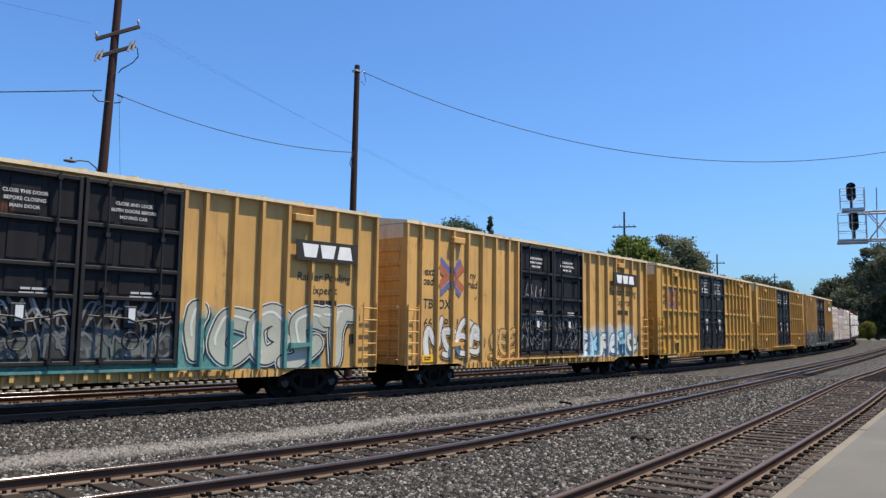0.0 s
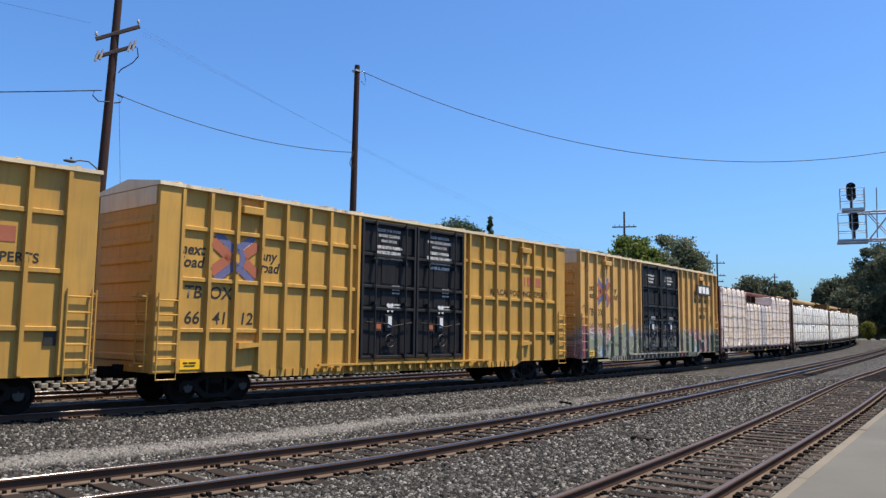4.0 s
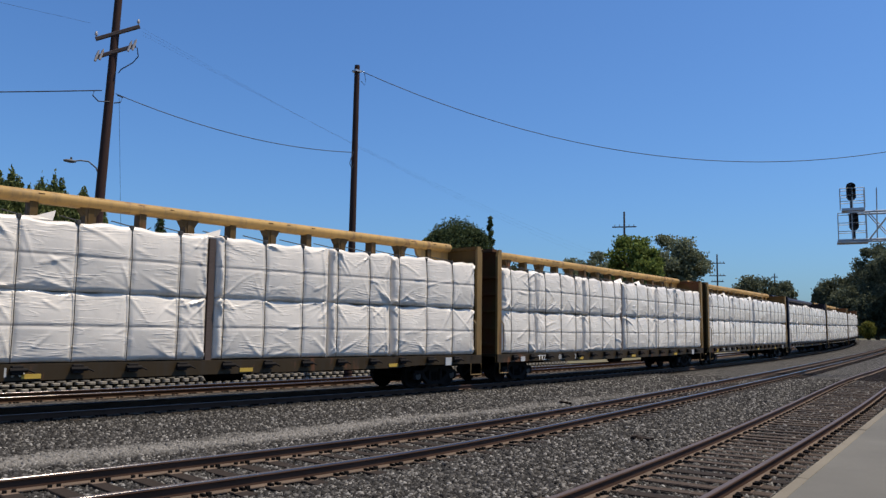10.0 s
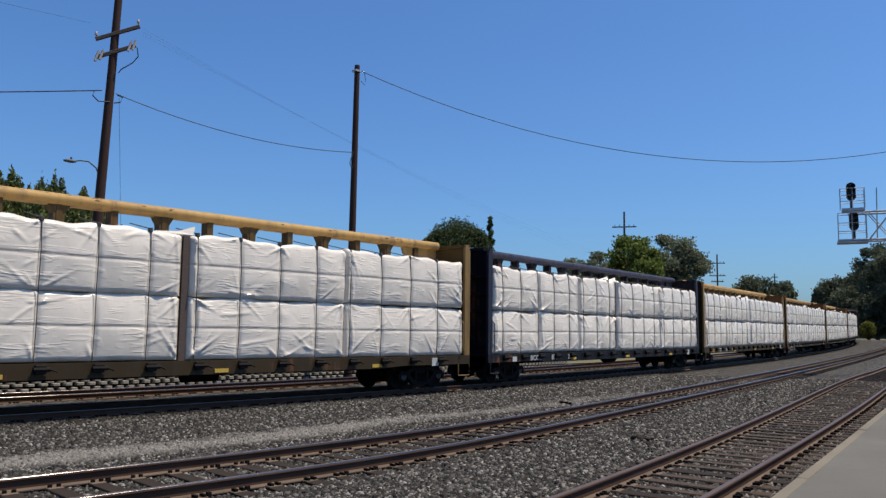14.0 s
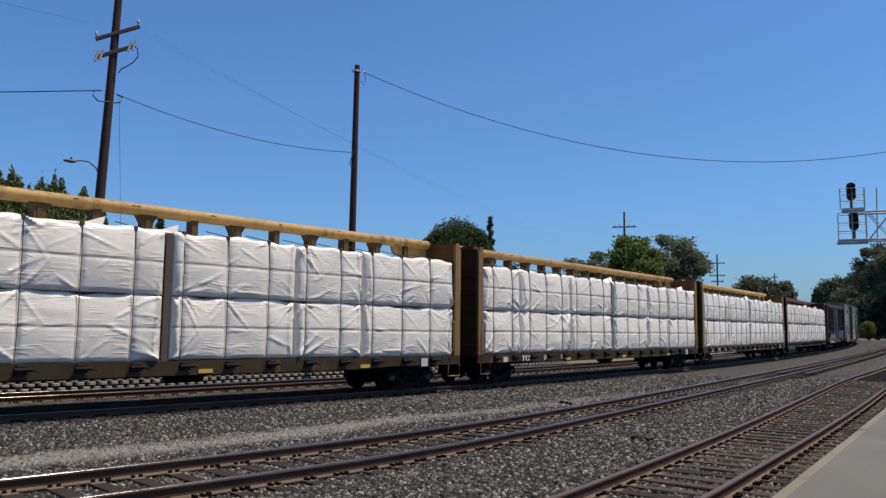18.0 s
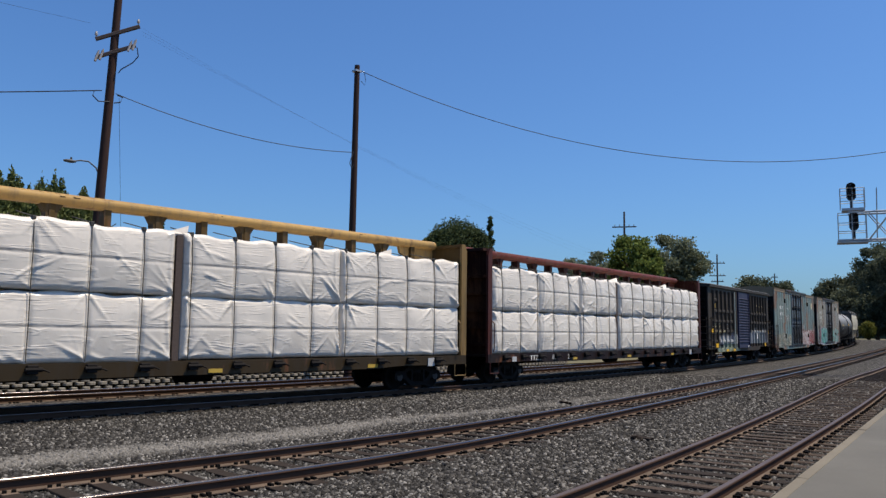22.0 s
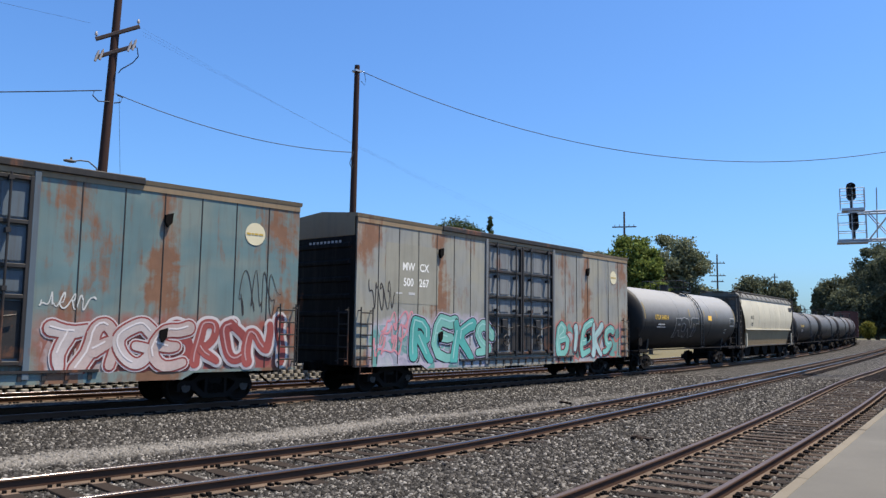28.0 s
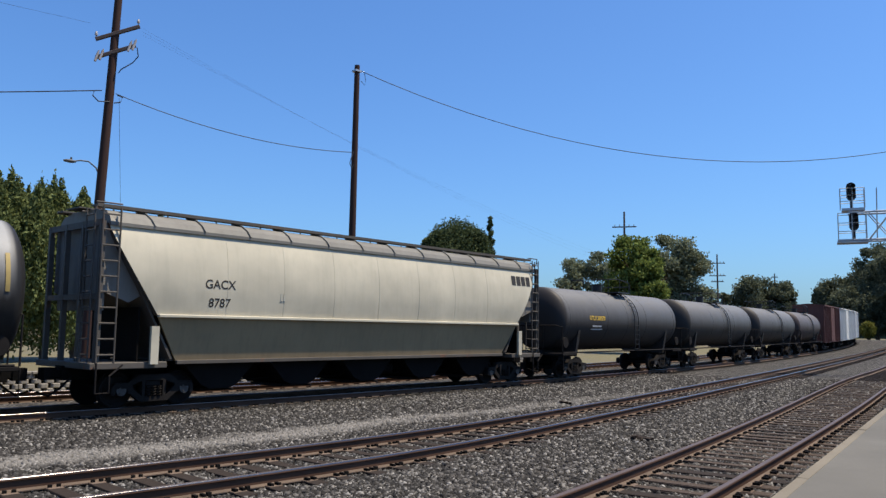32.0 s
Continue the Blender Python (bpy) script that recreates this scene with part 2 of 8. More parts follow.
def train_shade(n, v):
    """Shade beneath the train, painted as a near-black band along the freight track."""
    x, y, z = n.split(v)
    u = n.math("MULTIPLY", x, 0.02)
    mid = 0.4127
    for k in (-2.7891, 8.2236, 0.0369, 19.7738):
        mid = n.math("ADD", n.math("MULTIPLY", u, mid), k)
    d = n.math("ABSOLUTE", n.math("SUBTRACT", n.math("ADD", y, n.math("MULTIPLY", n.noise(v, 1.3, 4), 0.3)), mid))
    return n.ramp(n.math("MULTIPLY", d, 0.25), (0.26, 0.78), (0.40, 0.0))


def make_ballast():
    n = Nodes("ballast")
    v = n.coords()
    vo = n.t.nodes.new("ShaderNodeTexVoronoi")
    n.t.links.new(v, vo.inputs["Vector"])
    vo.inputs["Scale"].default_value = 17
    r, g, b = n.split(vo.outputs["Color"])
    x, y, z = n.split(v)
    col = n.ramp(r, (0.0, (0.013, 0.0122, 0.0115)), (0.45, (0.034, 0.0315, 0.029)), (0.8, (0.076, 0.071, 0.065)), (1.0, (0.18, 0.17, 0.155)))
    col = n.mix(n.math("MULTIPLY", n.math("ADD", service_way(n, v), 0.02), 0.55), col, (0.16, 0.15, 0.132))
    # the train's shade is painted into the bed colour
    col = n.mix(train_shade(n, v), col, (0.010, 0.009, 0.008))
    n.bump(vo.outputs["Distance"], 1.0, 0.04)
    return n.done(col, 0.9, 0.0, 0.08)


def make_stone():
    n = Nodes("ballast_stone")
    geo = n.t.nodes.new("ShaderNodeNewGeometry")
    v = n.coords()
    col = n.ramp(geo.outputs["Random Per Island"], (0.0, (0.009, 0.0083, 0.0078)), (0.4, (0.022, 0.0205, 0.0193)), (0.66, (0.056, 0.0525, 0.049)), (0.88, (0.13, 0.123, 0.115)), (1.0, (0.29, 0.275, 0.255)))
    col = n.mix(n.math("MULTIPLY", service_way(n, v), 0.6), col, (0.27, 0.255, 0.235))
    col = n.mix(n.math("MULTIPLY", n.noise(v, 22, 3), 0.4), col, (0.05, 0.047, 0.044))
    # same painted shade on the loose stones under the train
    col = n.mix(train_shade(n, v), col, (0.010, 0.009, 0.008))
    n.bump(n.noise(v, 60, 3), 0.3, 0.01)
    return n.done(col, 0.85, 0.0, 0.12)


def make_wood(name, c, along=(1, 14, 14)):
    n = Nodes(name)
    grain = n.noise(n.coords(along), 2.2, 6, 0.65)
    big = n.noise(n.coords(), 0.6, 3)
    col = n.mix(grain, tint(c, 0.45), tint(c, 1.35))
    col = n.mix(n.math("MULTIPLY", big, 0.35), col, tint(c, 0.6))
    n.bump(grain, 0.5, 0.01)
    return n.done(col, 0.85, 0.0, 0.1)


def make_leaf(name, dark, light):
    n = Nodes(name)
    geo = n.t.nodes.new("ShaderNodeNewGeometry")
    col = n.mix(geo.outputs["Random Per Island"], dark, light)
    col = n.mix(n.math("MULTIPLY", n.noise(n.coords(), 0.4, 3), 0.6), col, tint(dark, 0.9))
    m = n.done(col, 0.8, 0.0, 0.12)
    thin = n.add("ShaderNodeBsdfTranslucent", Color=col)
    both = n.add("ShaderNodeMixShader", Fac=0.3)
    n.t.links.new(n.bsdf.outputs[0], both.inputs[1])
    n.t.links.new(thin.outputs[0], both.inputs[2])
    n.t.links.new(both.outputs[0], n.t.nodes["Material Output"].inputs[0])
    return m


def make_concrete(name, c, scale=1.0):
    n = Nodes(name)
    v = n.coords()
    col = n.mix(n.ramp(n.noise(v, 0.5 * scale, 5), (0.3, 0.0), (0.7, 1.0)), tint(c, 0.8), tint(c, 1.12))
    col = n.mix(n.math("MULTIPLY", n.noise(v, 40, 4), 0.4), col, tint(c, 0.7))
    col = n.mix(n.ramp(n.noise(v, 2.2, 6, 0.7, 0.8), (0.60, 0.0), (0.72, 0.4)), col, tint(c, 0.5))
    n.bump(n.noise(v, 55, 4), 0.25, 0.01)
    return n.done(col, 0.88)


M_BALLAST, M_STONE = make_ballast(), make_stone()
M_RAIL = plain("rail_steel", (0.075, 0.042, 0.028), 0.75, 0.0, 8, 0.35, 0.2, 0.1)
M_SHINE = plain("rail_running_surface", (0.55, 0.54, 0.53), 0.28, 1.0, 10, 0.15)
M_DULLTOP = plain("rusted_running_surface", (0.10, 0.080, 0.070), 0.5, 0.1, 10, 0.25, 0.0, 0.2)
M_WORN = plain("worn_rail_corner", (0.20, 0.175, 0.16), 0.17, 1.0, 10, 0.05)
M_OLDTOP = plain("old_rail_top", (0.085, 0.062, 0.052), 0.5, 0.1, 10, 0.25, 0.0, 0.2)
M_PLATE = plain("tie_plate_rust", (0.125, 0.092, 0.070), 0.8, 0.0, 12, 0.35, 0.3, 0.1)
M_FLANGE = plain("rail_foot_rust", (0.105, 0.078, 0.060), 0.8, 0.0, 12, 0.35, 0.3, 0.1)
M_TIE = make_wood("tie_wood", (0.034, 0.026, 0.021), (2, 14, 14))
M_TIE_OLD = make_wood("weathered_tie_wood", (0.070, 0.052, 0.040), (2, 14, 14))
M_CONC = make_concrete("platform_concrete", (0.115, 0.108, 0.092))
M_CURB = make_concrete("platform_edge_concrete", (0.165, 0.142, 0.105))
M_BLOCK = make_concrete("wall_block_concrete", (0.24, 0.222, 0.195), 3)
M_POLE = make_wood("pole_wood", (0.055, 0.032, 0.027), (9, 9, 0.4))
M_ARM = make_wood("crossarm_wood", (0.11, 0.085, 0.075), (2, 10, 10))
M_WIRE = plain("cable_black", (0.03, 0.035, 0.05), 0.6)
M_GALV = plain("galvanised_steel", (0.42, 0.43, 0.44), 0.45, 0.7, 10, 0.15)
M_LAMP = plain("dull_lamp_steel", (0.09, 0.09, 0.09), 0.6, 0.2, 10, 0.2)
M_BLACK = plain("black_enamel", (0.012, 0.012, 0.013), 0.45)
M_INS = plain("porcelain", (0.30, 0.28, 0.27), 0.25)
M_DARK = plain("undergear_black", (0.008, 0.007, 0.0065), 0.85, 0.0, 6, 0.4, 0.3, 0.06)
M_FRAME = plain("truck_casting", (0.015, 0.013, 0.012), 0.8, 0.0, 9, 0.45, 0.4, 0.1)
M_WHEEL = plain("wheel_steel", (0.013, 0.011, 0.010), 0.75, 0.0, 9, 0.35, 0.2, 0.1)
M_CAP = plain("bearing_cap_steel", (0.07, 0.064, 0.06), 0.55, 0.2, 9, 0.3)
M_WHITE = plain("white_stencil", (0.75, 0.74, 0.70), 0.6, 0, 20, 0.15)
M_GREYLET = plain("faded_white_stencil", (0.45, 0.45, 0.44), 0.6, 0, 20, 0.2)
M_BLKLET = plain("black_stencil", (0.03, 0.026, 0.022), 0.6, 0, 20, 0.2)
M_YELLET = plain("yellow_stencil", (0.48, 0.32, 0.055), 0.6, 0, 20, 0.2)
M_FADED = plain("faded_yellow_stencil", (0.27, 0.20, 0.07), 0.6, 0, 9, 0.4)
M_RED = plain("red_decal", (0.36, 0.115, 0.06), 0.55, 0, 10, 0.2)
M_BLUE = plain("blue_decal", (0.12, 0.125, 0.24), 0.55, 0, 10, 0.2)
M_PINKW = plain("pale_decal", (0.66, 0.52, 0.38), 0.55, 0, 10, 0.15)
M_REFLECT = plain("yellow_reflector", (0.80, 0.45, 0.02), 0.35, 0, 10, 0.1)
M_PLACARD = plain("white_placard", (0.62, 0.63, 0.62), 0.5, 0, 14, 0.2)
M_STRAP = plain("dark_strap", (0.05, 0.048, 0.045), 0.7)
# ---- ground, tracks, platform ----
def sheet(name, xs, ys, height, mat):
    bm = bmesh.new()
    grid = [[bm.verts.new((x, y, height(x, y))) for x in xs] for y in ys]
    for r0, r1 in zip(grid, grid[1:]):
        for i in range(len(xs) - 1):
            bm.faces.new((r0[i], r0[i + 1], r1[i + 1], r1[i]))
    return put(name, mesh_of(name, bm, mat, smooth=180))


def make_ground():
    n = Nodes("dry_grass_soil")
    v = n.coords()
    col = n.mix(n.ramp(n.noise(v, 0.09, 5), (0.35, 0.0), (0.65, 1.0)), (0.125, 0.11, 0.05), (0.11, 0.095, 0.06))
    col = n.mix(n.ramp(n.noise(v, 0.5, 6), (0.45, 0.0), (0.7, 0.7)), col, (0.10, 0.105, 0.05))
    col = n.mix(n.math("MULTIPLY", n.noise(v, 12, 5), 0.5), col, (0.13, 0.105, 0.07))
    n.bump(n.noise(v, 8, 5), 0.6, 0.05)
    return n.done(col, 0.95)


wide = [-900, -300, -120, -60] + list(range(-30, 180, 6)) + [200, 240, 300, 420, 700, 1400, 3000]
deep = [-900, -300, -100, -40] + list(range(-20, 120, 5)) + [140, 180, 240, 400, 800, 1600, 3000]
tagged(sheet("ground", wide, deep, lambda x, y: rise(x) - 0.34, make_ground()), "dry grass and bare soil beside the railway", "ground", kind="structure")


def far_rail_2(x):
    return 11.146 + 0.22792 * 2.5 * math.log1p(math.exp(min((x - 10) / 2.5, 60)))


def near_rail_2(x):
    return 9.441 + 0.2287 * 1.6 * math.log1p(math.exp(min((x - 8.5) / 1.6, 90)))


def far_rail_1(x):
    if x > 46:
        return far_rail_1(46) + 0.215 * (x - 46)
    if x < 4:
        return near_rail_1(x) + far_rail_1(4.0) - near_rail_1(4.0)
    q = x / 10
    return ((-0.0556 * q + 0.4227) * q + 1.4688) * q + 4.6588


def near_rail_1(x):
    if x > 32:
        return near_rail_1(32) + 0.222 * (x - 32)
    return 0.000728 * x * x + 0.19319 * x + 3.0294


def bed_height(x, y):
    drop = 0.205
    for lo, hi, dip in ((near_rail_1, far_rail_1, 0.232), (near_rail_2, far_rail_2, 0.230)):
        if lo(x) - 0.45 < y < hi(x) + 0.45:
            drop = dip
    if y > float(np.interp(x, LX, LY)) + 2.6:
        drop = 0.182
    return rise(x) - drop + 0.022 * noise.noise((x * 0.35, y * 0.35, 0.0)) + 0.012 * noise.noise((x * 2.1, y * 2.1, 3.0))


def bed_far(x):
    return on_line(x, 7.3).y


bm = bmesh.new()
cols = [x * 0.5 for x in range(-60, 120)] + list(range(60, 170, 4))
rows_n = 46
vs = []
for x in cols:
    y0, y1 = near_rail_1(x) - 1.15, bed_far(x)
    vs.append([bm.verts.new((x, y0 + (y1 - y0) * j / rows_n, bed_height(x, y0 + (y1 - y0) * j / rows_n))) for j in range(rows_n + 1)])
for a, b in zip(vs, vs[1:]):
    for j in range(rows_n):
        bm.faces.new((a[j], b[j], b[j + 1], a[j + 1]))
tagged(put("ballast_bed", mesh_of("ballast_bed", bm, M_BALLAST, smooth=180)), "bed of dark grey crushed stone under the tracks", "ballast", kind="structure")

# loose stones: many small angular pieces, one mesh
rng = np.random.default_rng(4)
N = 270000
d = 6.0 + 36.0 * rng.random(N) ** 1.25
az = radians(11) + radians(64) * rng.random(N)
px, py = np.sin(az) * d, np.cos(az) * d
lo = np.array([near_rail_1(v) - 1.0 for v in px])
hi = np.interp(px, LX, LY) + 2.0
keep = (py > lo) & (py < hi)
px, py, d = px[keep], py[keep], d[keep]
N = len(px)
pz = np.array([bed_height(a, b) for a, b in zip(px, py)]) + 0.008
size = (0.011 + 0.019 * rng.random(N)) * (1 + d / 60)
cube = np.array([(a, b, c) for a in (-1, 1) for b in (-1, 1) for c in (-1, 1)], float)
quads = np.array([(0, 1, 3, 2), (4, 6, 7, 5), (0, 4, 5, 1), (2, 3, 7, 6), (0, 2, 6, 4), (1, 5, 7, 3)])
q = rng.normal(size=(N, 4))
q /= np.linalg.norm(q, axis=1)[:, None]
w, x, y, z = q.T
R = np.stack([1 - 2 * (y * y + z * z), 2 * (x * y - z * w), 2 * (x * z + y * w), 2 * (x * y + z * w), 1 - 2 * (x * x + z * z), 2 * (y * z - x * w), 2 * (x * z - y * w), 2 * (y * z + x * w), 1 - 2 * (x * x + y * y)], 1).reshape(N, 3, 3)
shape = cube[None] * (0.62 + 0.38 * rng.random((N, 8, 3))) * size[:, None, None] * np.array([1.25, 1.0, 0.8])
co = np.einsum("nij,nkj->nki", R, shape) + np.stack([px, py, pz], 1)[:, None, :]
me = bpy.data.meshes.new("loose_stones")
me.vertices.add(N * 8)
me.vertices.foreach_set("co", co.reshape(-1))
idx = (quads[None] + 8 * np.arange(N)[:, None, None]).reshape(-1)
me.loops.add(len(idx))
me.loops.foreach_set("vertex_index", idx.astype(np.int32))
me.polygons.add(N * 6)
me.polygons.foreach_set("loop_start", np.arange(0, len(idx), 4, dtype=np.int32))
me.polygons.foreach_set("loop_total", np.full(N * 6, 4, np.int32))
me.update()
me.materials.append(M_STONE)
tagged(put("loose_stones", me), "loose angular grey crushed stones between the tracks", "ballast stones", kind="stuff")

RAIL_SHAPE = [(-0.070, -0.18), (0.070, -0.18), (0.070, -0.166), (0.012, -0.145), (0.012, -0.045), (0.037, -0.034), (0.037, -0.015), (0.032, -0.005), (0.021, 0.0), (-0.021, 0.0), (-0.032, -0.005), (-0.037, -0.015), (-0.037, -0.034), (-0.012, -0.045), (-0.012, -0.145), (-0.070, -0.166)]


def rail_mesh(points, top):
    """Sweep the rail section along plan points."""
    bm = bmesh.new()
    rings = []
    for i, p in enumerate(points):
        a, b = points[max(i - 1, 0)], points[min(i + 1, len(points) - 1)]
        t = Vector((b.x - a.x, b.y - a.y, 0)).normalized()
        s = Vector((-t.y, t.x, 0))
        rings.append([bm.verts.new(p + s * u + Vector((0, 0, v))) for u, v in RAIL_SHAPE])
    k = len(RAIL_SHAPE)
    for r0, r1 in zip(rings, rings[1:]):
        for j in range(k):
            f = bm.faces.new((r0[j], r1[j], r1[(j + 1) % k], r0[(j + 1) % k]))
            f.material_index = 1 if j == 8 else 3 if j in (6, 7, 9, 10) else 2 if j in (1, 2, 14, 15) else 0
    bm.faces.new(rings[0])
    bm.faces.new(rings[-1])
    bmesh.ops.recalc_face_normals(bm, faces=bm.faces)
    return mesh_of("rail", bm, M_RAIL, top, M_FLANGE, top if top is M_OLDTOP else M_WORN, smooth=60)


def plate_mesh():
    bm = bmesh.new()
    box(bm, -0.10, 0.10, -0.19, 0.19, -0.19, -0.162, 0.006)
    for sx in (-0.055, 0.055):
        for sy in (-0.105, 0.105, 0.155):
            for v in box(bm, sx - 0.022, sx + 0.022, sy - 0.024, sy + 0.024, -0.165, -0.128):
                for f in v.link_faces:
                    f.material_index = 1
    return mesh_of("tie_plate", bm, M_PLATE, M_DARK)


def anchor_mesh():
    bm = bmesh.new()
    box(bm, -0.02, 0.02, -0.10, 0.10, -0.20, -0.168)
    box(bm, -0.028, 0.028, -0.125, -0.075, -0.19, -0.125)
    return mesh_of("rail_anchor", bm, M_DARK)


def tie_mesh(length, mat, seed):
    bm = bmesh.new()
    box(bm, -0.115, 0.115, -length / 2, length / 2, -0.34, -0.172, 0.012)
    r = random.Random(seed)
    for v in bm.verts:
        v.co.x += r.uniform(-0.008, 0.008)
        v.co.z += r.uniform(-0.008, 0.004)
    return mesh_of("tie", bm, mat)


PLATE, ANCHOR = plate_mesh(), anchor_mesh()


def track(name, label, line_a, line_b, x0, x1, near_to, ties, top, step=0.55):
    """line_a, line_b: plan x -> point of the far and the near rail."""
    root = thing(name, label, "railway track", kind="structure")
    n = int((x1 - x0) / 0.5)
    xs = [x0 + (x1 - x0) * i / n for i in range(n + 1)]
    for line, which in ((line_a, "far"), (line_b, "near")):
        put("rail", rail_mesh([line(x) for x in xs], top), root, None, "steel rail with a worn running surface")
    rest = bmesh.new()
    x = x0
    r = random.Random(len(name))
    while x < x1:
        a, b = line_a(x), line_b(x)
        # square the tie to the track
        t = (line_a(x + 0.5) - line_a(x - 0.5)).normalized()
        ang = math.degrees(math.atan2(t.y, t.x))
        mid = (a + b) / 2
        m = pose(mid.x, mid.y, mid.z + r.uniform(-0.006, 0.004), 0, 0, ang + r.uniform(-1.2, 1.2))
        if x < near_to:
            put("tie", r.choice(ties), root, m)
            side = (m.to_3x3() @ Vector((0, 1, 0)))
            half = (a - b).dot(side) / 2
            for sgn in (1, -1):
                put("tie_plate", PLATE, root, m @ pose(0, sgn * half, 0, 0, 0, 0 if sgn > 0 else 180))
                if r.random() < 0.6:
                    put("rail_anchor", ANCHOR, root, m @ pose(0.15, sgn * half, 0))
        else:
            verts = box(rest, -0.11, 0.11, -1.25, 1.25, -0.34, -0.172)
            bmesh.ops.transform(rest, matrix=m, verts=verts)
        x += step
    tagged(part("far_ties", rest, M_TIE, root), kind="stuff")
    return root


def lift(f):
    return lambda x: Vector((x, f(x), rise(x)))


DARK_TIES = [tie_mesh(2.55, M_TIE, s) for s in range(4)]
OLD_TIES = [tie_mesh(2.5, M_TIE_OLD, 10 + s) for s in range(4)] + [tie_mesh(2.6, M_TIE, 20)]
track("track_middle", "railway track with bright-topped brown rails on dark wooden ties", lift(far_rail_2), lift(near_rail_2), -26, 150, 42, DARK_TIES, M_DULLTOP)
track("track_platform", "old railway track beside the platform, greyed wooden ties", lift(far_rail_1), lift(near_rail_1), -26, 140, 40, OLD_TIES, M_OLDTOP, 0.52)
track("track_train", "railway track that the freight train runs on", lambda x: on_line(x, 0.75), lambda x: on_line(x, -0.75), -60, 320, 40, DARK_TIES, M_RAIL, 0.6)
track("track_far", "railway track beyond the train with shining railheads", lambda x: on_line(x, 5.3), lambda x: on_line(x, 3.8), -40, 220, 45, DARK_TIES, M_SHINE, 0.6)


def platform():
    root = thing("platform", "grey concrete station platform with a paler edge strip", "platform", kind="structure")
    bm = bmesh.new()

    def edge(x):
        return 0.2188 * x + 1.94 + (0.00012 * (x - 12) ** 2)
    xs = [-14, -8, -2, 2, 5, 8, 11, 14, 18, 22, 27, 32, 38, 45, 55, 70]
    for a, b in zip(xs, xs[1:]):
        for lo, hi, up, bmx in ((9.0, 0.14, 0.196, 0),):
            za, zb = rise(a) + up, rise(b) + up
            quad = [(a, edge(a) - lo, za), (b, edge(b) - lo, zb), (b, edge(b) - hi, zb), (a, edge(a) - hi, za)]
            top = [bm.verts.new(q) for q in quad]
            bot = [bm.verts.new((q[0], q[1], q[2] - 0.7)) for q in quad]
            bm.faces.new(top)
            bm.faces.new(bot[::-1])
            for i in range(4):
                bm.faces.new((bot[i], bot[(i + 1) % 4], top[(i + 1) % 4], top[i]))
    part("slab", bm, M_CONC, root)
    length = 6.0
    x = -14.0
    r = random.Random(5)
    while x < 68:
        bm = bmesh.new()
        y0, y1 = edge(x), edge(x + length)
        c = [(x + 0.003, y0 - 0.137), (x + length - 0.003, y1 - 0.137), (x + length - 0.003, y1), (x + 0.003, y0)]
        prism(bm, c, rise(x) - 0.6, rise(x) + 0.203 + r.uniform(-0.002, 0.002), "z")
        bmesh.ops.bevel(bm, geom=[e for e in bm.edges if all(v.co.z > rise(x) for v in e.verts)], offset=0.006, segments=1, affect="EDGES")
        part("edge_stone", bm, M_CURB, root)
        x += length
    return root


platform()


# ---- low block wall beyond the far track ----
def block_wall():
    root = thing("block_wall", "low retaining wall of staggered pale concrete blocks", "wall", kind="structure")
    bm = bmesh.new()
    outline = [(-0.15, -0.10), (0.15, -0.10), (0.15, 0.05), (0.09, 0.12), (-0.09, 0.12), (-0.15, 0.05)]
    prism(bm, [(u, -v) for u, v in outline], 0.0, 0.15, "z")
    bmesh.ops.bevel(bm, geom=list(bm.edges), offset=0.018, segments=1, affect="EDGES")
    me = mesh_of("block", bm, M_BLOCK)
    bm = bmesh.new()
    box(bm, -0.19, 0.19, -0.16, 0.14, 0, 0.08, 0.012)
    cap = mesh_of("cap_block", bm, M_BLOCK)
    r = random.Random(2)
    back = bmesh.new()
    for row in range(5):
        s = 2.0 + 0.2 * (row % 2)
        while s < 38:
            p, q = on_line(s, 7.9 + 0.03 * row), on_line(s + 0.4, 7.9 + 0.03 * row)
            ang = math.degrees(math.atan2(q.y - p.y, q.x - p.x))
            put("block" if row < 4 else "cap_block", me if row < 4 else cap, root, pose(p.x, p.y + r.uniform(-0.03, 0.03), p.z - 0.26 + 0.156 * row, 0, 0, ang + r.uniform(-7, 7)))
            s += 0.41
    far = bmesh.new()
    for row in range(5):
        s = 38.0 + 0.2 * (row % 2)
        while s < 44:
            p = on_line(s, 7.9 + 0.03 * row)
            vs = box(far, -0.15, 0.15, -0.12, 0.1, 0, 0.15)
            bmesh.ops.transform(far, matrix=pose(p.x, p.y, p.z - 0.26 + 0.156 * row, 0, 0, 12), verts=vs)
            s += 0.41
    tagged(part("far_blocks", far, M_BLOCK, root), kind="stuff")
    for i in range(0, 44, 4):
        a, b = on_line(i, 8.12), on_line(i + 4.05, 8.12)
        vs = box(back, 0, (b - a).length, 0, 0.25, -0.4, 0.36)
        bmesh.ops.transform(back, matrix=pose(a.x, a.y, a.z, 0, 0, math.degrees(math.atan2(b.y - a.y, b.x - a.x))), verts=vs)
    part("backing", back, plain("dark_soil", (0.07, 0.06, 0.045), 0.9), root)


block_wall()


# ---- poles, cables, lamp ----
def cable(name, label, a, b, sag, r=0.012, twist=False):
    bm = bmesh.new()
    a, b = Vector(a), Vector(b)
    pts = []
    for i in range(33):
        t = i / 32
        p = a.lerp(b, t)
        p.z -= sag * 4 * t * (1 - t)
        pts.append(p)
    pipe(bm, pts, r, 6)
    ob = put(name, mesh_of(name, bm, M_WIRE, smooth=60))
    return tagged(ob, label, "cable")


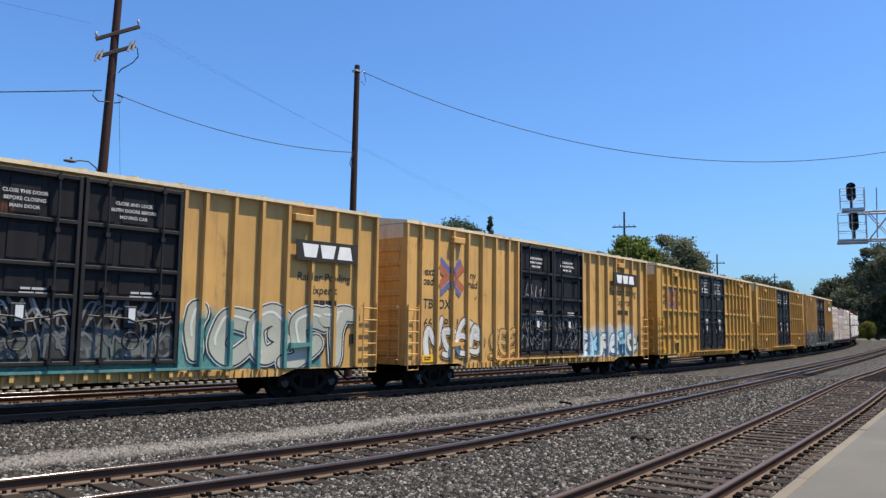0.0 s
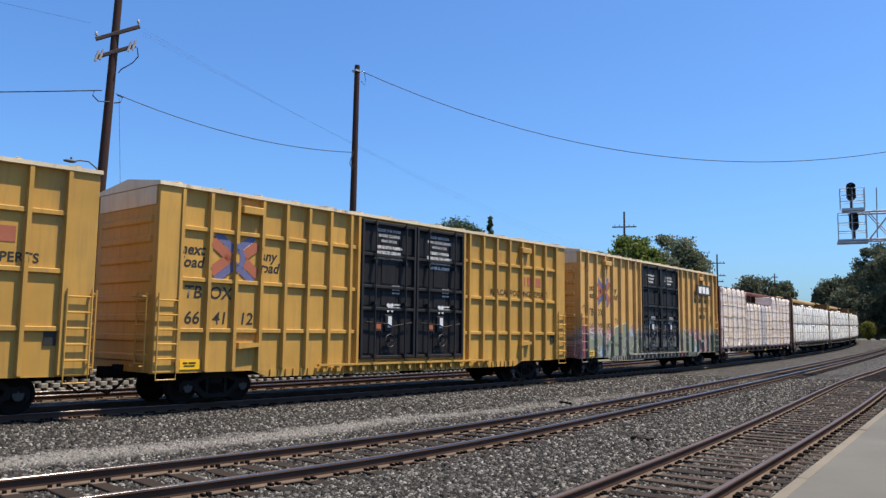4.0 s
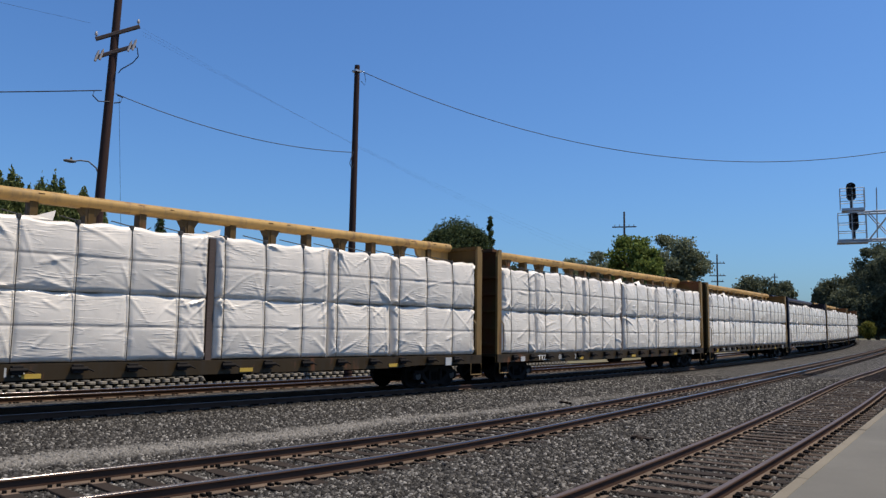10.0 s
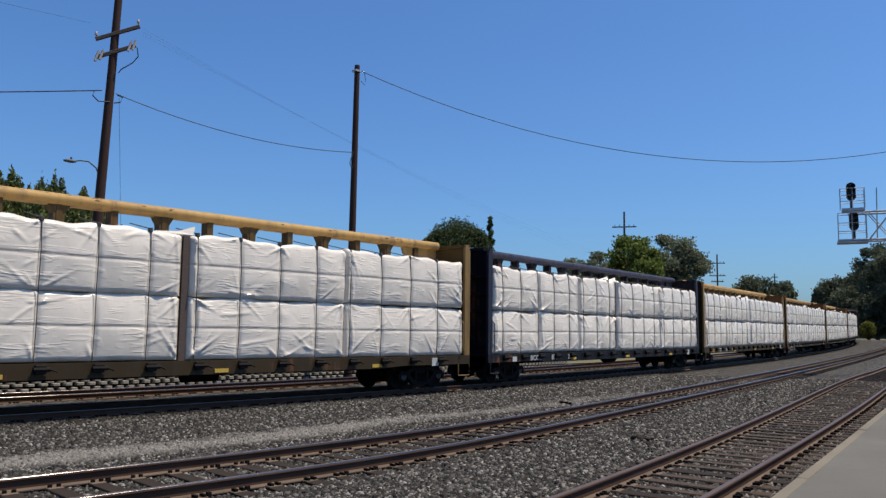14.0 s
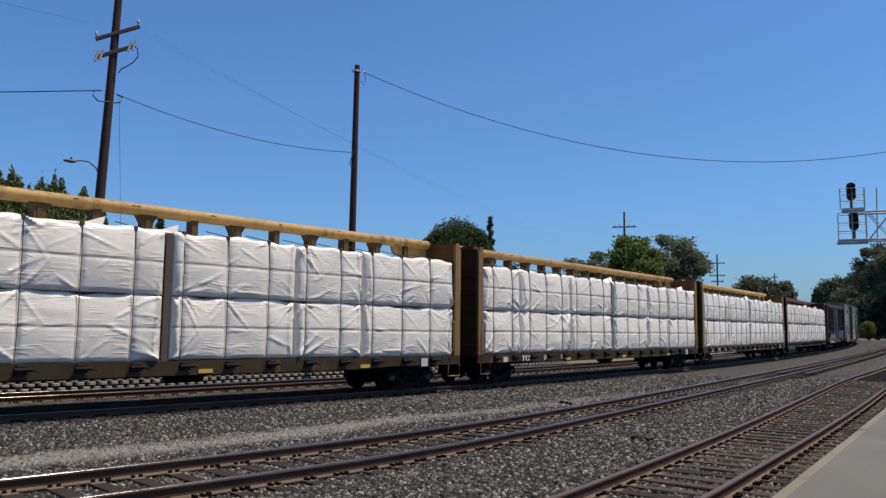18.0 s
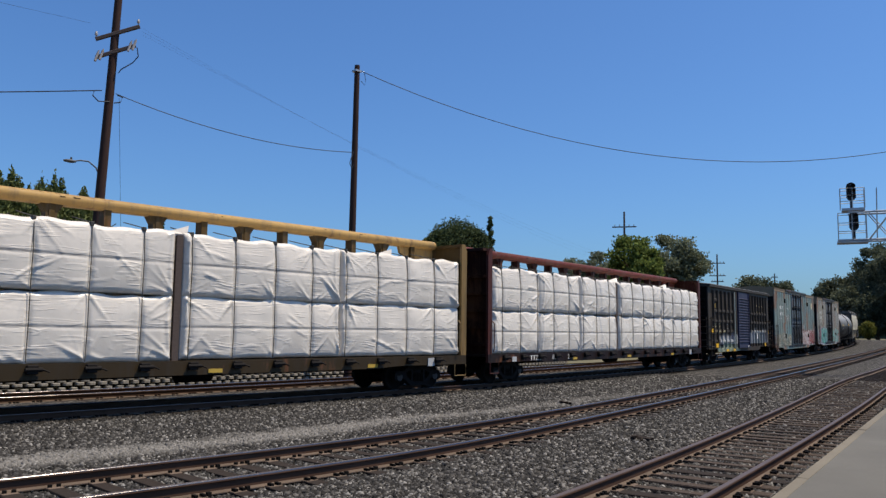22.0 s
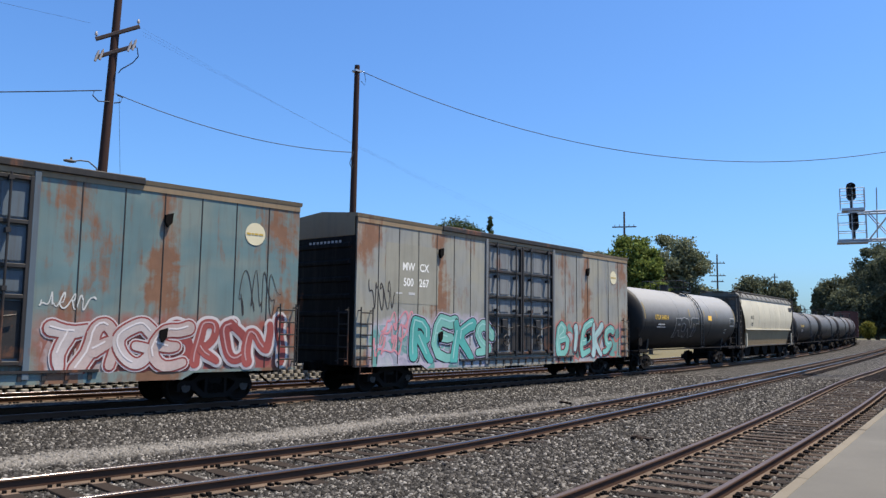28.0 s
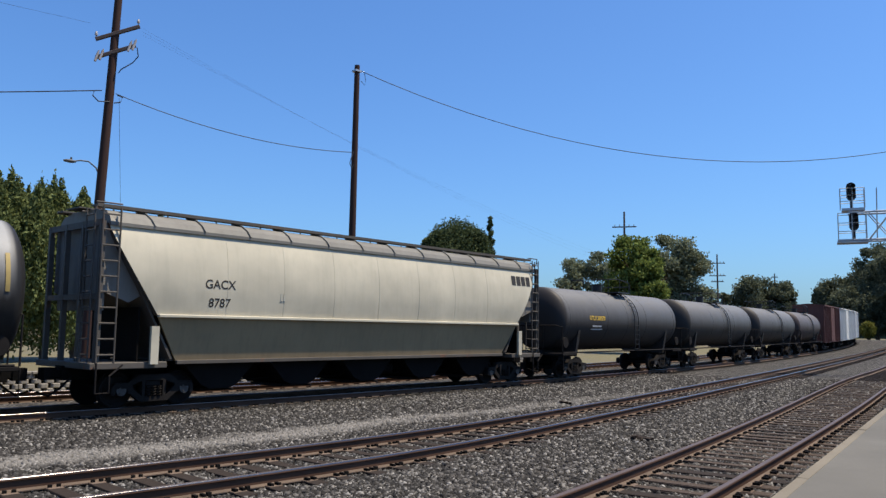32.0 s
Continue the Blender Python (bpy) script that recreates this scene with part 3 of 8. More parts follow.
def pole_left():
    root = thing("utility_pole", "leaning dark wooden utility pole with two crossarms", "utility pole", at=pose(10.17, 28.22, -0.34))
    bm = bmesh.new()
    rod(bm, (-0.10, 0, 0), (0.38, -0.1, 15.5), 0.20, 14, 0.125)
    part("pole", bm, M_POLE, root, smooth=60)
    bm = bmesh.new()
    box(bm, -1.02, 1.02, -0.07, 0.05, -0.06, 0.06, 0.01)
    me = mesh_of("crossarm", bm, M_ARM)
    upper = pose(0.34, -0.2, 12.78, 0, -24, -28) @ Matrix.Diagonal((0.78, 1, 1, 1))
    lower = pose(0.31, -0.2, 12.08, 0, -24, -28) @ Matrix.Diagonal((0.70, 1, 1, 1))
    put("crossarm", me, root, upper)
    put("crossarm", me, root, lower)
    ib = bmesh.new()
    rod(ib, (0, 0, 0), (0, 0, 0.12), 0.022, 8)
    rod(ib, (0, 0, 0.10), (0, 0, 0.17), 0.055, 10, 0.045)
    rod(ib, (0, 0, 0.17), (0, 0, 0.24), 0.05, 10, 0.02)
    ins = mesh_of("insulator", ib, M_INS, smooth=50)
    for x in (-0.97, 0.97):
        p = upper @ Vector((x, 0, 0.05))
        put("insulator", ins, root, pose(*p))
    tb = bmesh.new()
    rod(tb, (0, 0, -0.2), (0, 0, 0.17), 0.045, 8)
    rod(tb, (0, 0, 0.17), (0, 0, 0.24), 0.025, 8)
    fuse = mesh_of("cutout", tb, M_INS, smooth=50)
    for x in (-0.95, -0.72, 0.72, 0.95):
        p = lower @ Vector((x, -0.10, 0.0))
        put("cutout", fuse, root, pose(p.x, p.y, p.z, 0, 16, 0))
    bm = bmesh.new()
    pipe(bm, [(0.92, -0.55, 12.3), (1.0, -0.5, 12.0), (0.85, -0.4, 11.75), (0.5, -0.3, 11.45), (0.42, -0.25, 11.3)], 0.02)
    part("jumper_wire", bm, M_WIRE, root)
    bm = bmesh.new()
    pipe(bm, [(-0.35, -0.2, 10.5), (-0.42, -0.25, 10.3), (-0.2, -0.2, 10.15), (0.2, -0.2, 10.2)], 0.022)
    pipe(bm, [(0.35, -0.2, 10.2), (0.55, -0.25, 10.25), (0.62, -0.25, 10.45), (0.45, -0.2, 10.5)], 0.022)
    part("cable_loop", bm, M_WIRE, root)
    bm = bmesh.new()
    rod(bm, (0.5, -0.25, 10.4), (1.2, -0.3, -0.2), 0.006, 4)
    part("guy_wire", bm, M_WIRE, root)


pole_left()


def pole_right():
    root = thing("utility_pole", "plain dark wooden utility pole carrying a cable", "utility pole", at=pose(20.87, 27.5, -0.34))
    bm = bmesh.new()
    rod(bm, (-0.05, 0, 0), (0.02, 0, 14.03), 0.185, 14, 0.12)
    part("pole", bm, M_POLE, root, smooth=60)
    bm = bmesh.new()
    box(bm, -0.16, 0.16, -0.15, 0.15, 13.72, 13.80)
    rod(bm, (0.1, -0.1, 13.76), (0.28, -0.15, 13.76), 0.02)
    part("top_bracket", bm, M_GALV, root)
    bm = bmesh.new()
    pipe(bm, [(-0.14, -0.12, 10.05), (-0.3, -0.15, 9.75), (-0.36, -0.15, 9.5), (-0.25, -0.14, 9.3), (-0.12, -0.13, 9.5)], 0.018)
    part("cable_loop", bm, M_WIRE, root)
    bm = bmesh.new()
    pipe(bm, [(0.27, -0.2, 13.7), (0.36, -0.2, 13.4), (0.3, -0.2, 13.15), (0.15, -0.15, 13.3)], 0.014)
    part("jumper_wire", bm, M_WIRE, root)


pole_right()
cable("overhead_cable", "black cable hanging between two wooden poles", (10.55, 28.0, 10.2), (20.75, 27.4, 9.7), 0.45, 0.015)
cable("overhead_cable", "long black cable sagging away from a pole", (21.0, 27.4, 13.45), (52.0, 3.0, 16.0), 4.7, 0.016)
cable("overhead_cable", "bundled cable leading away from the leaning pole", (10.1, 28.1, 10.24), (-6.0, 33.0, 7.7), 0.1, 0.02)
for i in range(3):
    cable("power_line", "thin power line against the sky", (11.4, 28, 12.6 + 0.12 * i), (124, 70 - i * 2, 13.0 - 0.8 * i), 2.0 + 0.4 * i, 0.0022)
cable("power_line", "thin power line against the sky", (9.6, 28.2, 12.6), (-40, 52, 22), 0.8, 0.004)


def street_lamp():
    root = thing("street_lamp", "slim galvanised street lamp with a curved arm", "street lamp", at=pose(12.02, 33.0, -0.34))
    bm = bmesh.new()
    rod(bm, (0, 0, 0), (0, 0, 8.4), 0.09, 10, 0.055)
    part("mast", bm, M_LAMP, root, smooth=50)
    bm = bmesh.new()
    pipe(bm, [(0, 0, 8.3), (-0.2, 0, 8.75), (-0.5, 0.05, 8.98), (-0.8, 0.1, 8.98), (-1.0, 0.12, 8.93)], 0.03)
    part("arm", bm, M_LAMP, root, smooth=50)
    bm = bmesh.new()
    bmesh.ops.create_uvsphere(bm, u_segments=12, v_segments=8, radius=1)
    bmesh.ops.transform(bm, matrix=pose(-1.2, 0.13, 8.9) @ Matrix.Diagonal((0.26, 0.14, 0.07, 1)), verts=bm.verts)
    rod(bm, (-1.15, 0.13, 8.95), (-1.15, 0.13, 9.06), 0.04)
    part("lamp_head", bm, M_LAMP, root, smooth=50)


street_lamp()


def cross_pole(x, y, h, arms, r=0.16):
    root = thing("utility_pole", "distant grey wooden utility pole with crossarms", "utility pole", "distant poles", at=pose(x, y, rise(x) - 0.34))
    bm = bmesh.new()
    rod(bm, (0, 0, 0), (0, 0, h), r * 1.25, 10, r * 0.7)
    part("pole", bm, M_ARM, root, smooth=50)
    for z, half in arms:
        bm = bmesh.new()
        box(bm, -half * 0.55, half * 0.55, -half * 0.85, half * 0.85, z - 0.07, z + 0.07)
        for v in bm.verts:
            v.co.x = -v.co.y * 0.6 + (0.07 if v.co.x > 0 else -0.07)
        part("crossarm", bm, M_ARM, root)
        for q in (-0.8, -0.4, 0.4, 0.8):
            ib = bmesh.new()
            rod(ib, (-half * q * 0.51, half * q * 0.85, z), (-half * q * 0.51, half * q * 0.85, z + 0.3), 0.05, 6)
            part("insulator", ib, M_INS, root)


cross_pole(83.67, 54.8, 17.0, ((15.1, 1.45), (12.5, 1.3)))
cross_pole(124.7, 63.6, 14.9, ((13.4, 1.25), (11.3, 1.3), (10.3, 1.0)))
cross_pole(165.2, 71.5, 13.8, ((13.0, 0.6),))


# ---- signal on its cantilever ----
def signal_bridge():
    root = thing("signal_bridge", "galvanised cantilever signal bridge over the tracks", "signal bridge", at=pose(45.48, 15.35, 0, 0, 0, -70))
    # local x runs towards the mast, away from the tracks
    z0, z1 = 7.12, 8.62
    for y in (-0.45, 0.45):
        for x, z in ((-0.75, z0), (-0.2, z1)):
            bm = bmesh.new()
            rod(bm, (x, y, z), (6.2, y, z), 0.055, 6)
            part("truss_chord", bm, M_GALV, root)
    for i in range(5):
        bm = bmesh.new()
        x0, x1 = 0.75 + i * 1.1, 0.75 + (i + 1) * 1.1
        for y in (-0.45, 0.45):
            rod(bm, (x0, y, z0), (x1, y, z1), 0.03, 5)
            rod(bm, (x1, y, z0), (x0, y, z1), 0.03, 5)
            rod(bm, (x1, y, z0), (x1, y, z1), 0.035, 5)
        part("truss_brace", bm, M_GALV, root)
    bm = bmesh.new()
    box(bm, -0.78, 0.72, -0.5, 0.5, 6.98, 7.06)
    part("lower_deck", bm, M_GALV, root)
    bm = bmesh.new()
    box(bm, -0.5, 0.62, -0.45, 0.45, 8.72, 8.86)
    part("upper_deck", bm, M_GALV, root)
    for base, top, x0, x1 in ((7.06, 8.6, -0.7, 0.66), (8.86, 9.95, -0.56, 0.62)):
        bm = bmesh.new()
        for x in (x0, (x0 + x1) / 2, x1):
            for y in (-0.42, 0.42):
                rod(bm, (x, y, base), (x, y, top), 0.025, 5)
        for k in (0.35, 0.65, 1.0):
            z = base + (top - base) * k
            for y in (-0.42, 0.42):
                rod(bm, (x0, y, z), (x1, y, z), 0.02, 5)
            for x in (x0, x1):
                rod(bm, (x, -0.42, z), (x, 0.42, z), 0.02, 5)
        part("railing", bm, M_GALV, root)
    bm = bmesh.new()
    for y in (-0.42, -0.02):
        rod(bm, (1.15, y, 7.1), (1.2, y, 9.9), 0.025, 5)
    for i in range(9):
        rod(bm, (1.15 + 0.005 * i, -0.42, 7.3 + 0.3 * i), (1.15 + 0.005 * i, -0.02, 7.3 + 0.3 * i), 0.018, 5)
    part("ladder", bm, M_GALV, root)
    for z, x in ((9.78, -0.02), (8.15, 0.06)):
        bm = bmesh.new()
        w, h = 0.235, 0.50
        pts = []
        for i in range(24):
            a = 2 * math.pi * i / 24
            pts.append((w * math.cos(a), (h - w) * (1 if math.sin(a) > 0 else -1) + w * math.sin(a)))
        prism(bm, pts, -0.05, 0.05, "y")
        bmesh.ops.transform(bm, matrix=pose(x, -0.25, z, 0, 0, 20), verts=bm.verts)
        head = part("signal_head", bm, M_BLACK, root, "black signal head with three hoods")
        for dz in (-0.28, 0, 0.28):
            hb = bmesh.new()
            for k in range(9):
                a0, a1 = math.pi * (k - 0.5) / 8, math.pi * (k + 0.5) / 8
                q = [(0.11 * math.cos(a0), 0.11 * math.sin(a0)), (0.11 * math.cos(a1), 0.11 * math.sin(a1)), (0.125 * math.cos(a1), 0.125 * math.sin(a1)), (0.125 * math.cos(a0), 0.125 * math.sin(a0))]
                prism(hb, q, -0.32, -0.05, "y")
            bmesh.ops.transform(hb, matrix=pose(x, -0.25, z + dz, 0, 0, 20), verts=hb.verts)
            part("hood", hb, M_BLACK, head)
        bm = bmesh.new()
        rod(bm, (x, -0.18, z - 1.1 if z < 9 else 8.86), (x, -0.18, z - 0.4), 0.07, 8)
        part("signal_post", bm, M_BLACK, root)
    bm = bmesh.new()
    rod(bm, (6.3, 0, -0.4), (6.3, 0, 9.0), 0.25, 14, 0.2)
    part("mast", bm, M_GALV, root, smooth=50)


signal_bridge()


# ---- trees ----
LEAVES = {
    "dark": make_leaf("leaf_dark", (0.030, 0.046, 0.020), (0.115, 0.145, 0.062)),
    "far": make_leaf("leaf_far", (0.055, 0.067, 0.042), (0.19, 0.21, 0.135)),
    "bright": make_leaf("leaf_bright", (0.055, 0.085, 0.02), (0.27, 0.32, 0.08)),
    "olive": make_leaf("leaf_olive", (0.10, 0.12, 0.072), (0.30, 0.32, 0.21)),
    "fir": make_leaf("leaf_fir", (0.055, 0.075, 0.025), (0.22, 0.25, 0.09)),
    "yellow": make_leaf("leaf_yellow", (0.10, 0.11, 0.02), (0.26, 0.24, 0.06)),
}
M_BARK = make_wood("bark", (0.13, 0.095, 0.07), (6, 6, 0.8))


def leaf_cloud(r, ctr, size, lean=None, thin=1.0):
    """Corner points of one small four-sided leaf or spray round each centre."""
    n = len(ctr)
    a1 = r.normal(size=(n, 3))
    if lean is not None:
        a1 = a1 * 0.45 + lean
    a1 /= np.linalg.norm(a1, axis=1)[:, None]
    a2 = np.cross(a1, r.normal(size=(n, 3)))
    a2 /= np.linalg.norm(a2, axis=1)[:, None]
    s1, s2 = size * r.uniform(0.55, 1.2, (n, 1)), size * thin * r.uniform(0.3, 0.65, (n, 1))
    return np.stack([ctr - a1 * s1, ctr + a2 * s2, ctr + a1 * s1, ctr - a2 * s2], 1)


def ball(r, n, skin):
    v = r.normal(size=(n, 3))
    v /= np.linalg.norm(v, axis=1)[:, None]
    return v * (r.random(n) ** skin)[:, None]


def tree(label, x, y, h, width, leaf, seed, form="round", low=0.25, count=170, per=46, size=0.30, name="tree"):
    """Trunk with limbs, and a crown of small leaves in clumps."""
    base = rise(x) - 0.36
    root = thing(name, label, "tree", at=pose(x, y, base))
    r = np.random.default_rng(seed)
    bm = bmesh.new()
    top = Vector((r.uniform(-0.3, 0.3), r.uniform(-0.3, 0.3), h * 0.8))
    rod(bm, (0, 0, 0), top, max(0.15, h * 0.022), 9, h * 0.006)
    for i in range(9):
        a, f = r.uniform(0, 6.28), r.uniform(low + 0.05, 0.75)
        s = Vector((top.x * f, top.y * f, h * f * 0.9))
        e = s + Vector((math.cos(a) * width * 0.30, math.sin(a) * width * 0.30, h * r.uniform(0.06, 0.16)))
        rod(bm, s, e, h * 0.008, 6, h * 0.002)
    part("trunk", bm, M_BARK, root, smooth=50)
    n = count * per
    lean, thin, lumps = None, 1.0, []
    if form == "round":
        # big rounded bosses over one dense body
        box3 = np.array([width / 2, width / 2, h * (1 - low) / 2])
        mid = np.array([0, 0, h * (1 + low) / 2])
        k = 70
        hubs = ball(r, k, 0.15) * box3 * 0.80 + mid
        lumps = [(hubs[i], np.array([1, 1, 0.85]) * width * r.uniform(0.085, 0.13), 1.0) for i in range(k)] + [(mid, box3 * 0.92, k * 0.45)]
    elif form == "flame":
        # upright plumes, pointed at the top
        k = 13
        for i in range(k):
            a, q = 2.4 * i, width / 2 * math.sqrt(i / k)
            ph = h * r.uniform(0.22, 0.34)
            z = h - ph - h * 0.13 * (q / (width / 2)) ** 1.2 * r.uniform(0.4, 1.4)
            lumps.append((np.array([math.cos(a) * q, math.sin(a) * q, z]), np.array([width * 0.22, width * 0.22, ph]), 1.3))
        lumps.append((np.array([0, 0, h * 0.42]), np.array([width * 0.46, width * 0.46, h * 0.38]), 5.0))
        lean, thin = np.array([0, 0, 0.7]), 0.8
    elif form == "cone":
        for i in range(26):
            u = (i / 25) ** 0.8
            a = 2.4 * i
            q = (1 - u) ** 0.8 * width / 2 * 0.62
            lumps.append((np.array([math.cos(a) * q, math.sin(a) * q, h * (low + (0.97 - low) * u)]), np.array([1, 1, 1.3]) * (0.08 + 0.17 * (1 - u)) * width, 1.25 - u))
        thin = 0.7
    else:
        # airy crown: many separate flattened clumps on the limbs
        k = 38
        up = r.uniform(low + 0.08, 0.93, k)
        spread = np.sin(np.pi * np.clip((up - low) / (1.05 - low), 0, 1)) ** 0.6
        for i in range(k):
            a, q = r.uniform(0, 6.28), width * 0.40 * math.sqrt(r.random()) * spread[i]
            w = width * r.uniform(0.09, 0.17)
            lumps.append((np.array([math.cos(a) * q, math.sin(a) * q, h * up[i]]), np.array([w, w, w * 0.8]), w))
        lumps.append((np.array([0, 0, h * (low + 0.93) / 2]), np.array([width * 0.24, width * 0.24, h * 0.30]), width * 0.35))
    wsum = sum(q[2] for q in lumps)
    pts = []
    for c, rad, share in lumps:
        m = max(8, int(n * share / wsum))
        v = ball(r, m, 0.4) if form != "open" else np.clip(r.normal(size=(m, 3)) * 0.52, -0.95, 0.95)
        if form == "flame":
            v[:, :2] *= np.clip(1.15 - np.maximum(v[:, 2:3], 0), 0.05, 1)
        pts.append(c + v * rad * (1 + 0.05 * r.normal(size=(m, 1))))
    ctr = np.concatenate(pts)
    n = len(ctr)
    co = leaf_cloud(r, ctr, size, lean, thin).reshape(-1)
    me = bpy.data.meshes.new("crown")
    me.vertices.add(n * 4)
    me.vertices.foreach_set("co", co)
    me.loops.add(n * 4)
    me.loops.foreach_set("vertex_index", np.arange(n * 4, dtype=np.int32))
    me.polygons.add(n)
    me.polygons.foreach_set("loop_start", np.arange(0, n * 4, 4, dtype=np.int32))
    me.polygons.foreach_set("loop_total", np.full(n, 4, np.int32))
    me.update()
    me.materials.append(LEAVES[leaf])
    put("crown", me, root)


FIR = "feathery olive-green conifer standing behind the railway"
for i, (x, y, h, w) in enumerate(((7.0, 53.0, 12.3, 5.6), (10.9, 54.5, 11.9, 5.2), (14.2, 53.8, 12.0, 5.2), (16.9, 54.4, 12.1, 5.8), (19.8, 57.4, 11.3, 4.4))):
    tree(FIR, x, y, h, w, "fir", 30 + i, "flame", 0.1, 420, 130, 0.17, "conifer")
tree("small slender conifer in the distance", 32.5, 73.2, 13.3, 3.6, "dark", 41, "cone", 0.1, 120, 60, 0.20, "conifer")
tree("broad round dark green tree", 67.3, 67.8, 16.1, 9.4, "dark", 50, "round", 0.3, 760, 105, 0.18)
tree("small pointed conifer beside a round tree", 71.9, 66.6, 16.6, 3.2, "dark", 51, "cone", 0.2, 90, 70, 0.20, "conifer")
tree("low shrub showing over the train", 83.0, 72.2, 12.0, 3.0, "dark", 52, "round", 0.3, 70, 50, 0.22)
tree("hazy olive-green tree in the distance", 119.5, 89.5, 15.4, 9.0, "olive", 53, "open", 0.15, 170, 60, 0.30)
tree("hazy olive-green tree in the distance", 123.6, 85.0, 17.2, 9.5, "olive", 54, "open", 0.15, 200, 60, 0.30)
tree("bright green broadleaf tree in full sun", 71.6, 45.8, 12.5, 6.4, "bright", 55, "open", 0.1, 320, 60, 0.20)
tree("bright green broadleaf tree in full sun", 70.8, 43.4, 10.2, 5.0, "bright", 56, "open", 0.05, 220, 60, 0.20)
tree("tall grey-green eucalyptus with an open crown", 103.8, 61.0, 17.2, 9.5, "olive", 57, "open", 0.15, 330, 60, 0.24, "eucalyptus_tree")
tree("tall grey-green eucalyptus with an open crown", 106.3, 58.0, 14.6, 7.0, "olive", 58, "open", 0.1, 230, 60, 0.24, "eucalyptus_tree")
for i, (x, y, h, w) in enumerate(((161.0, 80.6, 10.0, 6.5), (163.5, 75.6, 13.2, 11.5), (165.6, 71.2, 12.6, 8.2), (166.7, 69.3, 8.8, 4.6))):
    tree("dark green tree on the skyline", x, y, h, w, "far", 60 + i, "open", 0.02, 260, 60, 0.30)
for i, (x, y, h, w) in enumerate(((215.5, 80.1, 16.4, 7.5), (217.0, 76.5, 17.0, 14.0), (218.6, 71.0, 20.5, 13.0), (209.5, 66.0, 24.0, 12.0), (201.0, 60.5, 21.5, 13.0), (193.0, 54.0, 23.5, 14.0), (205.0, 70.0, 14.0, 12.0), (197.0, 62.0, 12.0, 11.0), (186.0, 48.0, 20.0, 14.0))):
    tree("tall dark tree at the end of the curve", x, y, h, w, "far", 70 + i, "open" if i in (3, 5) else "round", 0.02, 330, 50, 0.36)
tree("small sunlit yellow-green bush", 180.7, 58.7, 4.2, 3.4, "yellow", 90, "round", 0.05, 70, 40, 0.26, "bush")
tree("small sunlit yellow-green bush", 183.7, 62.7, 3.6, 3.0, "yellow", 91, "round", 0.05, 60, 40, 0.26, "bush")


# far hills of trees close the view all round
def far_woods():
    r = np.random.default_rng(9)
    bm = bmesh.new()
    n, out = 240, []
    for i in range(n):
        a = 2 * math.pi * i / n
        d = 420 + 40 * math.sin(3 * a)
        h = 9 + 5 * noise.noise((math.cos(a) * 6, math.sin(a) * 6, 0)) + r.uniform(-1.5, 1.5)
        out.append((math.cos(a) * d, math.sin(a) * d, h))
    lo = [bm.verts.new((x, y, -2)) for x, y, h in out]
    hi = [bm.verts.new((x, y, h)) for x, y, h in out]
    for i in range(n):
        j = (i + 1) % n
        bm.faces.new((lo[i], lo[j], hi[j], hi[i]))
    ob = put("far_woods", mesh_of("far_woods", bm, plain("far_foliage", (0.035, 0.05, 0.03), 0.9, 0, 0.8, 0.5), smooth=0))
    tagged(ob, "distant belt of dark woods round the station", "woods", kind="stuff")


far_woods()


# ---- scraps lying on the stones ----
def wood_scrap(x, y, length, seed):
    root = thing("wood_scrap", "dark splintered tie scrap lying on the ballast", "scrap wood", at=pose(x, y, bed_height(x, y) + 0.02, 0, 0, 25 + 20 * seed))
    r = random.Random(seed)
    for i in range(3):
        bm = bmesh.new()
        w = 0.05 + 0.03 * r.random()
        box(bm, -length / 2 + 0.08 * i, length / 2 - 0.06 * i, -w, w, -0.02, 0.05, 0.012)
        for v in bm.verts:
            v.co += Vector((r.uniform(-0.04, 0.04), r.uniform(-0.02, 0.02), r.uniform(-0.012, 0.02)))
        put("splinter", mesh_of("splinter", bm, M_TIE), root, pose(0.05 * i, -0.07 + 0.075 * i, 0.012 * i, 0, r.uniform(-8, 8), r.uniform(-14, 14)))


wood_scrap(19.14, 14.65, 0.45, 1)
wood_scrap(13.96, 8.80, 0.42, 2)


# ---- the freight train: running gear ----
SPIN = []
TRAIN = []
WHEEL_R = 0.42


def wheelset_mesh():
    bm = bmesh.new()
    rod(bm, (0, -0.98, 0), (0, 0.98, 0), 0.075, 10)
    for s in (-1, 1):
        rings = [(0.66, 0.445), (0.685, 0.445), (0.69, WHEEL_R), (0.79, WHEEL_R - 0.01), (0.795, 0.36), (0.76, 0.33), (0.74, 0.2), (0.78, 0.12), (0.80, 0.09)]
        n = 24
        prev = None
        for y, r in rings:
            cur = [bm.verts.new((r * math.cos(2 * math.pi * i / n), s * y, r * math.sin(2 * math.pi * i / n))) for i in range(n)]
            if prev:
                for i in range(n):
                    bm.faces.new((prev[i], prev[(i + 1) % n], cur[(i + 1) % n], cur[i]))
            else:
                bm.faces.new(cur)
            prev = cur
        bm.faces.new(prev)
        # bearing end cap with three bolts
        rod(bm, (0, s * 0.86, 0), (0, s * 1.06, 0), 0.125, 14)
        for i in range(3):
            a = 2.1 * i
            rod(bm, (0.07 * math.cos(a), s * 1.06, 0.07 * math.sin(a)), (0.07 * math.cos(a), s * 1.085, 0.07 * math.sin(a)), 0.022, 6)
    bmesh.ops.recalc_face_normals(bm, faces=bm.faces)
    for f in bm.faces:
        if all(abs(v.co.y) > 1.0 for v in f.verts):
            f.material_index = 1
    return mesh_of("wheelset", bm, M_WHEEL, M_CAP, smooth=40)


